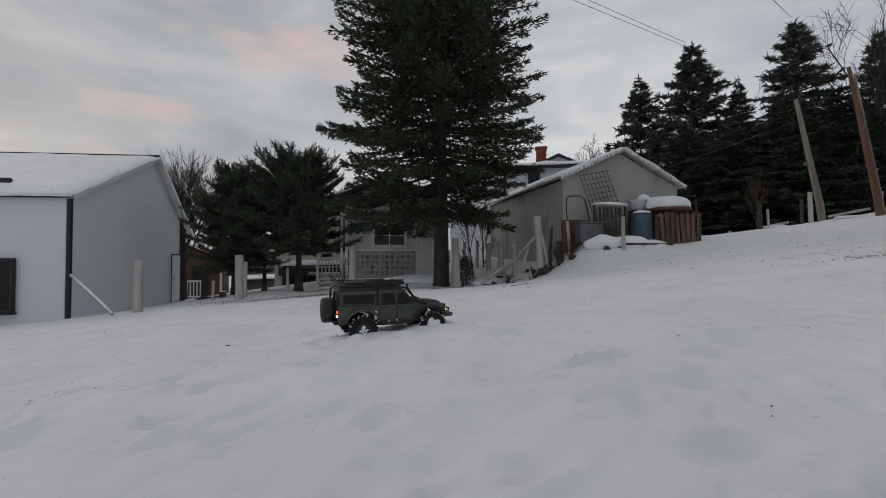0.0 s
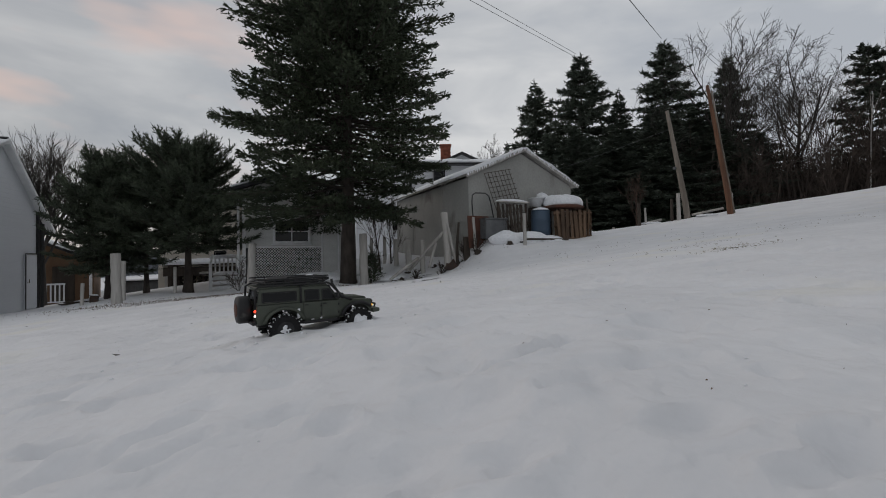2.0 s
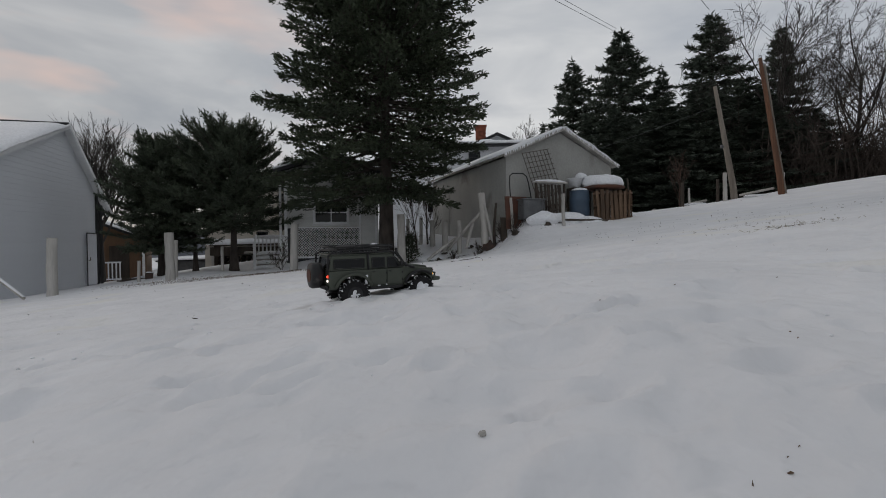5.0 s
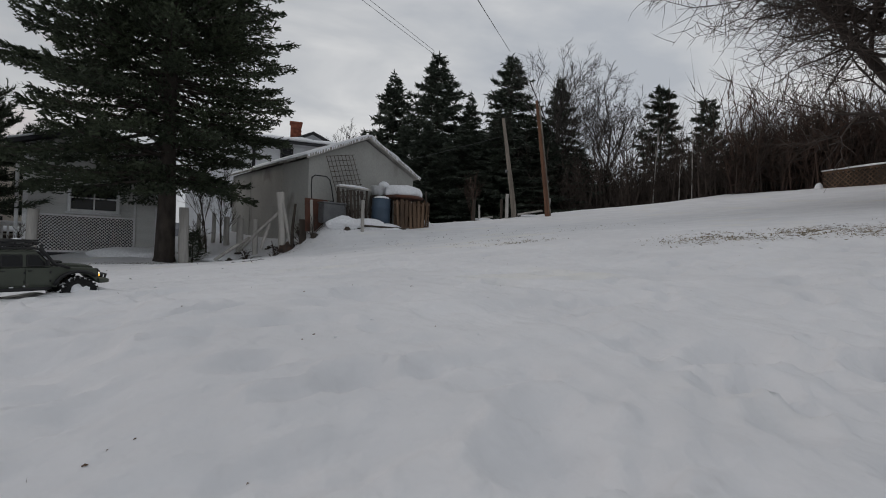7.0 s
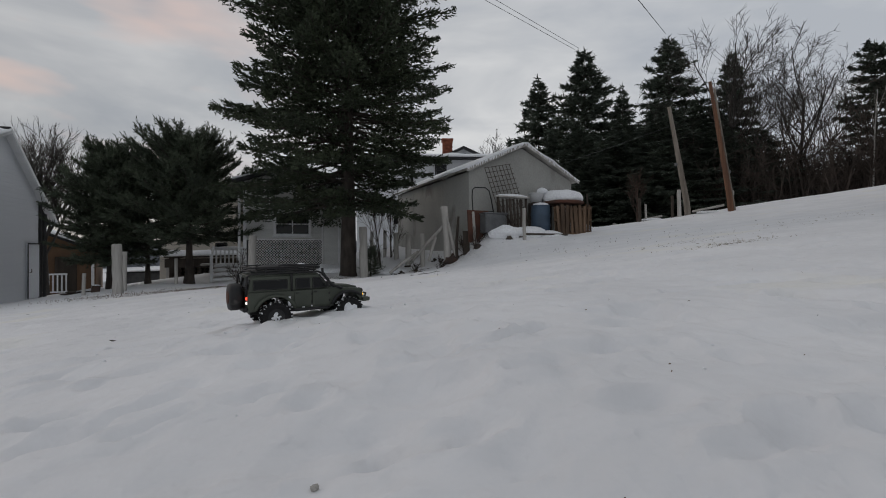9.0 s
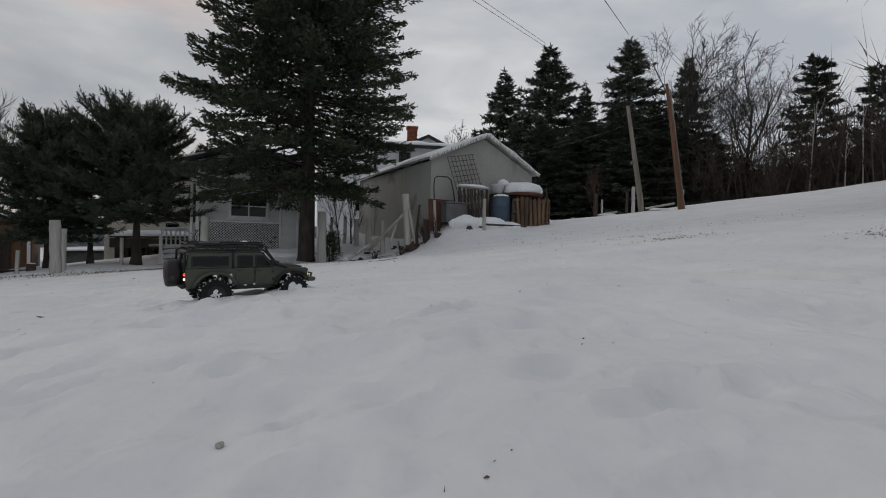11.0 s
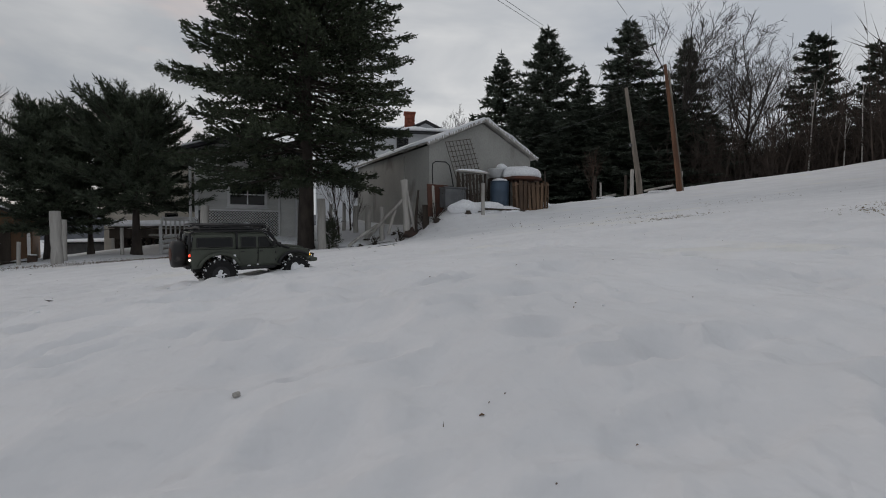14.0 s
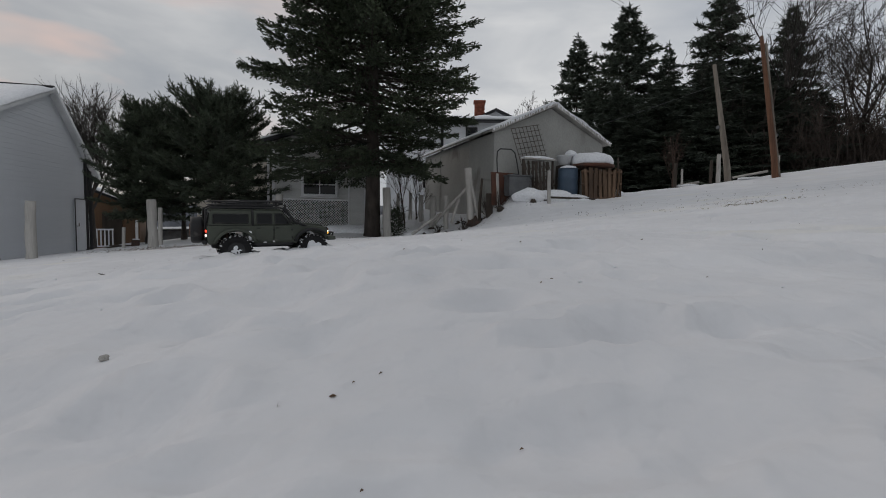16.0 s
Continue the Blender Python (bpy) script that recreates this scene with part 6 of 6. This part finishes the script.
# grille and bumpers
grille = part("grille", Geo().box((0.2475, 0, 0.138), (0.006, 0.104, 0.044), bev=0.002), BLACK_PLASTIC, car, "black slatted grille")
for i in range(6):
    part("slat", Geo().box((0.2515, 0, 0.121 + 0.007 * i), (0.004, 0.098, 0.003)), BLACK_PLASTIC, grille)
bump = part("front_bumper", Geo().prism([(0.250, 0.096), (0.282, 0.098), (0.286, 0.104), (0.286, 0.116), (0.250, 0.118)], -0.106, 0.106), OLIVE, car, "olive steel winch bumper")
mm = bump.modifiers.new("soft_edges", "BEVEL")
mm.width, mm.segments = 0.003, 2
part("winch", Geo().tube([(0.274, -0.03, 0.123), (0.274, 0.03, 0.123)], 0.011, 10), RIM_GREY, bump, "", True)
part("bull_bar", Geo().tube([(0.284, -0.048, 0.112), (0.290, -0.045, 0.130), (0.290, 0.045, 0.130), (0.284, 0.048, 0.112)], 0.0045, 7), BLACK_PLASTIC, bump, "", True)
for s in (-1, 1):
    part("tow_hook", Geo().tube([(0.287, s * 0.06, 0.108), (0.296, s * 0.06, 0.106), (0.297, s * 0.06, 0.098), (0.289, s * 0.06, 0.096)], 0.003, 6), RIM_GREY, bump, "", True)
part("rear_bumper", Geo().box((-0.258, 0, 0.097), (0.018, 0.19, 0.018), bev=0.004), BLACK_PLASTIC, car, "black rear bumper")
part("chassis", Geo().box((0.0, 0, 0.076), (0.46, 0.06, 0.024), bev=0.004), BLACK_PLASTIC, car, "dark chassis")
for cx in (RA, FA):
    ax = part("axle", Geo().tube([(cx, -0.09, AX), (cx, 0.09, AX)], 0.010, 8), BLACK_PLASTIC, car, "", True)
    part("diff_housing", Geo().lump((cx, 0.012, AX), (0.022, 0.02, 0.020), 2, 12, 0, 0.1), RIM_GREY, ax, "", True)
    for s in (-1, 1):
        part("shock", Geo().tube([(cx - 0.02, s * 0.052, AX), (cx - 0.03, s * 0.046, 0.135)], 0.006, 8), RUST, car, "", True)


def tyre_geo():
    """A tyre round the y axis with blocks of tread."""
    n, g = 40, Geo()
    prof = [(0.034, -0.022), (0.046, -0.027), (0.056, -0.026), (0.0595, -0.019), (0.060, 0.0), (0.0595, 0.019), (0.056, 0.026), (0.046, 0.027), (0.034, 0.022)]
    turn = pose(0, 0, 0, 90, 0, 0)
    vs = [(r * math.cos(6.28319 * k / n), r * math.sin(6.28319 * k / n), y) for r, y in prof for k in range(n)]
    fs = [(i * n + k, i * n + (k + 1) % n, (i + 1) * n + (k + 1) % n, (i + 1) * n + k) for i in range(len(prof) - 1) for k in range(n)]
    g.add(vs, fs, turn)
    for k in range(22):
        a = 360 * k / 22
        for y, o, tw in ((-0.019, 0, 12), (0.019, 8, -12), (-0.006, 4, -25), (0.007, 12, 25)):
            g.box((0.0615, 0, y), (0.008, 0.0085 if abs(y) > 0.01 else 0.007, 0.013 if abs(y) > 0.01 else 0.009), turn @ pose(0, 0, 0, 0, 0, a + o) @ pose(0, 0, 0, tw, 0, 0), 0.0012)
        for y in (-0.0265, 0.0265):
            g.box((0.053, 0, y), (0.011, 0.008, 0.004), turn @ pose(0, 0, 0, 0, 0, a + 4), 0.001)
    return g.mesh("tyre", RUBBER)


TYRE = tyre_geo()
rim_g = Geo()
rt = pose(0, 0, 0, 90, 0, 0)
rim_g.lathe([(0.035, -0.021), (0.0335, -0.016), (0.031, -0.012), (0.031, 0.012), (0.0335, 0.016), (0.035, 0.021)], 28, rt)
for i in range(6):
    for s in (-1, 1):
        rim_g.box((0.020, 0, s * 0.015), (0.026, 0.009, 0.006), rt @ pose(0, 0, 0, 0, 0, 60 * i), 0.0015)
rim_g.lathe([(0.010, -0.021), (0.012, -0.019), (0.012, 0.019), (0.010, 0.021)], 14, rt)
RIM = rim_g.mesh("rim", RIM_GREY, False)
for cx in (RA, FA):
    for s in (-1, 1):
        wh = part("wheel", TYRE, None, car, "knobbly snow-caked tyre", at=pose(cx, s * 0.098, AX, 0, 11 if cx == FA else 40, (8 if cx == FA else 0)))
        part("rim", RIM, None, wh, "dark six-spoke rim")
        rs = random.Random(int(cx * 1000) + s)
        for i in range(70):
            a = rs.uniform(0, 6.28)
            part("tread_snow", Geo().lump((0.0605 * math.cos(a), rs.uniform(-0.02, 0.02), 0.0605 * math.sin(a)), (rs.uniform(0.003, 0.007), rs.uniform(0.003, 0.008), rs.uniform(0.003, 0.007)), i, 6, 0, 0.9), SNOW, wh, "", True)
        part("rim_snow", Geo().lump((0.002, s * 0.016, -0.002), (0.040, 0.012, 0.038) if cx == FA else (0.020, 0.009, 0.018), 3, 20, 0, 0.8), SNOW, wh, "snow packed in the rim", True)
spare = part("spare_wheel", Geo().lathe([(0.045, -0.026), (0.058, -0.022), (0.061, -0.012), (0.061, 0.016), (0.056, 0.024), (0.02, 0.027)], 30, pose(-0.282, 0.0, 0.150, 0, -90, 0)), BLACK_PLASTIC, car, "spare wheel in a dark soft cover", True)
part("cover_patch", Geo().lathe([(0.030, 0.0255), (0.030, 0.0285), (0.026, 0.029)], 24, pose(-0.282, 0.0, 0.150, 0, -90, 0)), RED_BOARD, spare, "dull red round patch")
part("spare_carrier", Geo().box((-0.258, 0, 0.15), (0.02, 0.05, 0.05), bev=0.004), BLACK_PLASTIC, car)
can = part("fuel_can", Geo().box((-0.262, 0.074, 0.152), (0.020, 0.030, 0.062), bev=0.004), RED_BOARD, car, "dull red fuel can")
part("can_cap", Geo().lathe([(0.006, 0), (0.006, 0.008)], 10, pose(-0.262, 0.080, 0.183)), BLACK_PLASTIC, can)
# roof rack with bars, light bar and load
rack = part("roof_rack", Geo().tube([(-0.23, -0.088, 0.266), (0.030, -0.088, 0.266), (0.038, -0.075, 0.266), (0.038, 0.075, 0.266), (0.030, 0.088, 0.266), (-0.23, 0.088, 0.266), (-0.238, 0.075, 0.266), (-0.238, -0.075, 0.266), (-0.23, -0.088, 0.266)], 0.0042, 7), BLACK_PLASTIC, car, "black tubular roof rack", True)
part("top_rail", Geo().tube([(-0.23, -0.090, 0.283), (0.030, -0.090, 0.283), (0.040, -0.075, 0.283), (0.040, 0.075, 0.283), (0.030, 0.090, 0.283), (-0.23, 0.090, 0.283), (-0.240, 0.075, 0.283), (-0.240, -0.075, 0.283), (-0.23, -0.090, 0.283)], 0.0038, 7), BLACK_PLASTIC, rack, "", True)
for i in range(7):
    part("rack_bar", Geo().box((-0.215 + 0.04 * i, 0, 0.2655), (0.008, 0.172, 0.004)), BLACK_PLASTIC, rack)
    for s in (-1, 1):
        part("upright", Geo().tube([(-0.215 + 0.04 * i, s * 0.089, 0.254), (-0.215 + 0.04 * i, s * 0.089, 0.283)], 0.003, 6), BLACK_PLASTIC, rack)
lb = part("light_bar", Geo().box((0.046, 0, 0.276), (0.018, 0.158, 0.016), bev=0.004), BLACK_PLASTIC, car, "unlit black roof light bar")
for i in range(8):
    part("lens", Geo().box((0.0558, -0.067 + 0.019 * i, 0.276), (0.002, 0.015, 0.011)), CAR_GLASS, lb)
load = part("cargo_bag", Geo().lump((-0.10, 0.0, 0.272), (0.125, 0.080, 0.015), 7, 20, 0.4, 0.5), BLACK_PLASTIC, car, "dark soft load on the roof", True)
part("spade", Geo().box((-0.03, -0.06, 0.288), (0.18, 0.010, 0.006), bev=0.002), BLACK_PLASTIC, car, "small shovel on the rack")
part("snow_clot", Geo().lump((0.01, 0.05, 0.286), (0.016, 0.014, 0.005), 2, 14, 0.5, 0.4), SNOW, car, "", True)
part("snorkel", Geo().tube([(0.15, -0.099, 0.170), (0.13, -0.106, 0.178), (0.10, -0.104, 0.190), (0.062, -0.098, 0.250), (0.060, -0.098, 0.272)], 0.0062, 8), BLACK_PLASTIC, car, "black snorkel", True)
part("bonnet_snow", Geo().lump((0.13, 0.05, 0.182), (0.02, 0.02, 0.006), 5, 12, 0.4, 0.5), SNOW, car, "", True)
car.scale = (1.035, 0.98, 0.95)


# ---- small things on the snow ----
def litter(name, seed, spots, count, reach, size, material, label, category, flat=True):
    """Scattered bits of dead leaves, straw or snow crumbs: one object."""
    rs = np.random.default_rng(seed)
    per = [np.stack([rs.normal(x, sx, int(count * w)), rs.normal(y, sy, int(count * w))], 1) for x, y, sx, sy, w in spots]
    p = np.concatenate(per)
    z = lie(p[:, 0], p[:, 1]) + snow_relief(p[:, 0], p[:, 1])
    base = np.concatenate([p, z[:, None] - 0.004], 1)
    n = len(base)
    way = rs.normal(size=(n, 3))
    way[:, 2] = np.abs(way[:, 2]) * (0.25 if flat else 1.6) + 0.05
    v, t = blades(rs, base, unit(way), size * rs.uniform(0.4, 1.4, n), size * 0.16)
    tagged(new(name, fast_mesh(name, v, t, material)), label, category, kind="stuff")


litter("dry_grass", 5, ((5.1, 2.35, 0.33, 0.24, 1.0), (6.0, 2.0, 0.30, 0.16, 0.7), (6.3, 1.5, 0.45, 0.18, 0.8), (4.1, 4.2, 0.25, 0.16, 0.2), (4.66, 5.6, 0.4, 0.3, 0.10), (7.6, 6.6, 1.2, 0.6, 0.1), (7.6, 0.8, 0.8, 0.5, 0.4)), 2600, 1, 0.028, DRY_GRASS, "dead straw-coloured grass poking through thin snow", "grass")
litter("fallen_leaves", 16, ((-3.7, 10.5, 0.9, 0.40, 1.0), (-2.6, 11.2, 0.8, 0.4, 0.8), (-5.2, 11.0, 0.5, 0.3, 0.35), (0.3, 12.4, 0.7, 0.25, 0.4), (5.6, 9.0, 0.9, 0.5, 0.06)), 1100, 1, 0.036, LEAF, "brown fallen leaves and dead grass trampled into the snow", "leaf litter", False)
litter("dead_leaves", 6, ((-3.8, 12.3, 1.6, 0.25, 1.0), (-1.0, 12.2, 1.5, 0.3, 0.5), (1.6, 12.2, 0.8, 0.5, 1.0), (3.2, 11.7, 0.7, 0.4, 0.7), (4.5, 10.5, 3.0, 1.6, 0.3), (0.5, 8.0, 4.0, 3.0, 0.35), (0.6, 4.0, 1.8, 1.2, 0.05), (5.5, 7.5, 2.0, 1.5, 0.2)), 420, 1, 0.035, DARK_WOOD, "dark leaf scraps and bark lying on the snow", "leaf litter")


litter("leaf_specks", 26, ((0.5, 1.6, 1.0, 0.7, 1.0), (2.2, 2.6, 1.2, 1.0, 1.0), (-1.4, 3.0, 1.0, 1.0, 0.8), (3.5, 4.5, 1.6, 1.2, 0.7)), 34, 1, 0.012, LEAF, "tiny dead leaf scraps strewn over the snow", "leaf litter", False)


def crumbs():
    """Loose crumbs of snow, most of them beside the truck's ruts."""
    rs = np.random.default_rng(9)
    g = Geo()
    a = radians(CAR_TURN)
    for i in range(110):
        if i < 45:
            u, w = rs.uniform(-1.6, 0.5), rs.choice([-1, 1]) * rs.normal(0.19, 0.06)
            x, y = CAR_AT[0] + u * math.cos(a) - w * math.sin(a), CAR_AT[1] + u * math.sin(a) + w * math.cos(a)
            s = rs.uniform(0.003, 0.008)
        else:
            x, y = rs.normal(0.6, 1.4), rs.uniform(0.5, 4.5)
            s = rs.uniform(0.0015, 0.004)
        g.lump((x, y, ground_z(x, y) + s * 0.3), (s, s * 0.9, s * 0.6), i, 8, 0, 1.1)
    return g


tagged(part("snow_crumbs", crumbs(), SNOW, smooth=True), "loose crumbs of snow scattered on the field", "snow", kind="stuff")
rs_t = random.Random(12)
for i, (x, y, ln) in enumerate(((0.81, 1.19, 0.016), (0.65, 1.14, 0.006), (0.05, 2.23, 0.009), (0.14, 1.79, 0.008), (1.17, 1.39, 0.014), (1.20, 1.36, 0.009), (1.02, 1.38, 0.009), (0.94, 0.86, 0.016), (1.27, 0.85, 0.006), (0.61, 0.50, 0.005), (1.48, 1.48, 0.014), (-0.26, 0.95, 0.007), (0.56, 0.46, 0.010), (0.58, 0.485, 0.004), (0.75, 0.39, 0.005), (0.60, 0.33, 0.005), (0.72, 0.26, 0.022), (0.90, 0.80, 0.007))):
    z = ground_z(x, y) + 0.001
    t = rs_t.uniform(-0.5, 0.5)
    single("twig", Geo().tube([(-0.35 * ln * math.cos(t), -0.35 * ln * math.sin(t), -0.001), (0, 0, 0.0015), (0.35 * ln * math.cos(t + 0.3), 0.35 * ln * math.sin(t + 0.3), 0.0005)], [min(ln * 0.10, 0.001), min(ln * 0.13, 0.0013), min(ln * 0.06, 0.0007)], 6).lump((0, 0, 0.0005), (min(ln, 0.010) * 0.30, min(ln, 0.010) * 0.18, min(ln, 0.010) * 0.10), i, 8, 0.2, 0.6), PALLET_WOOD, pose(x, y, z), "small dark twig with a leaf scrap on the snow", "twig", "twigs")
single("earth_clod", Geo().lump((0, 0, 0.002), (0.006, 0.005, 0.0045), 3, 18, 0.3, 0.5), OLD_WOOD, pose(0.228, 0.634, ground_z(0.228, 0.634) + 0.002, 0, 0, 20), "small grey-brown clod of earth in a pit in the snow", "clod")
for i, (x, y, s) in enumerate(((1.74, 13.6, 0.10), (2.11, 13.4, 0.09), (2.45, 13.2, 0.10), (2.6, 12.9, 0.08), (2.95, 12.35, 0.16), (3.15, 12.15, 0.07), (3.3, 11.5, 0.13), (4.05, 11.15, 0.09), (4.4, 11.3, 0.10), (1.47, 13.0, 0.12), (3.0, 12.05, 0.06), (1.25, 12.7, 0.07), (1.50, 12.3, 0.11), (1.92, 12.25, 0.09), (1.2, 12.05, 0.08))):
    st = thing("stone", pose(x, y, ground_z(x, y), 0, 0, 50 * i), "dark wet stone half under snow at the fence", "stone", "stones")
    part("rock", Geo().lump((0, 0, 0.01), (s, s * 0.7, s * (0.35 + 0.09 * (i % 4))), i, 14, 0.3, 0.8), DARK_WOOD, st, "", True)
    part("snow_cap", Geo().lump((0.02, s * 0.5, s * 0.22), (s * 0.95, s * 0.5, s * 0.26), i + 3, 10, 0.6, 0.5), SNOW, st, "", True)
stump = thing("stump", pose(2.74, 11.98, ground_z(2.74, 11.98)), "rotten red-brown stump at the foot of the leaning post", "stump")
part("wood", Geo().lump((0, 0, 0.06), (0.17, 0.12, 0.15), 4, 18, 0.2, 0.9), RUST, stump, "", True)
part("snow_cap", Geo().lump((0.06, 0.02, 0.17), (0.08, 0.07, 0.04), 6, 12, 0.4, 0.6), SNOW, stump, "", True)


def branch(x, y, turn, ln, lift, seed, label):
    """A dead branch lying on the snow, with a few side twigs."""
    rs = random.Random(seed)
    g = Geo()
    c, q = math.cos(radians(turn)), math.sin(radians(turn))
    pts = []
    for i in range(6):
        f = ln * i / 5
        w = rs.uniform(-0.04, 0.04) * ln
        px, py = x + f * c - w * q, y + f * q + w * c
        pts.append((px, py, ground_z(px, py) + 0.01 + lift * math.sin(3.14 * i / 5)))
    g.tube(pts, [0.007 * (1 - 0.12 * i) for i in range(6)], 6)
    for i in (2, 4):
        a = radians(turn + rs.choice([-1, 1]) * rs.uniform(25, 60))
        e = (pts[i][0] + 0.2 * ln * math.cos(a), pts[i][1] + 0.2 * ln * math.sin(a), pts[i][2] + rs.uniform(0.0, 0.03))
        g.tube([pts[i], e], [0.004, 0.002], 4)
    single("fallen_branch", g, DARK_WOOD, pose(0, 0, 0), label, "branch", "fallen branches", smooth=True)


for i, (x, y, turn, ln) in enumerate(((1.30, 8.9, -80, 0.0), (1.25, 8.6, -22, 0.55), (3.1, 12.1, 60, 0.5), (3.35, 11.7, 100, 0.4), (2.3, 12.6, 160, 0.6), (-2.2, 12.4, 170, 0.7), (-3.4, 12.0, 15, 0.6), (1.7, 12.9, 30, 0.5))):
    if ln:
        branch(x, y, turn, ln, 0.0, 70 + i, "thin dark dead branch lying on the snow")
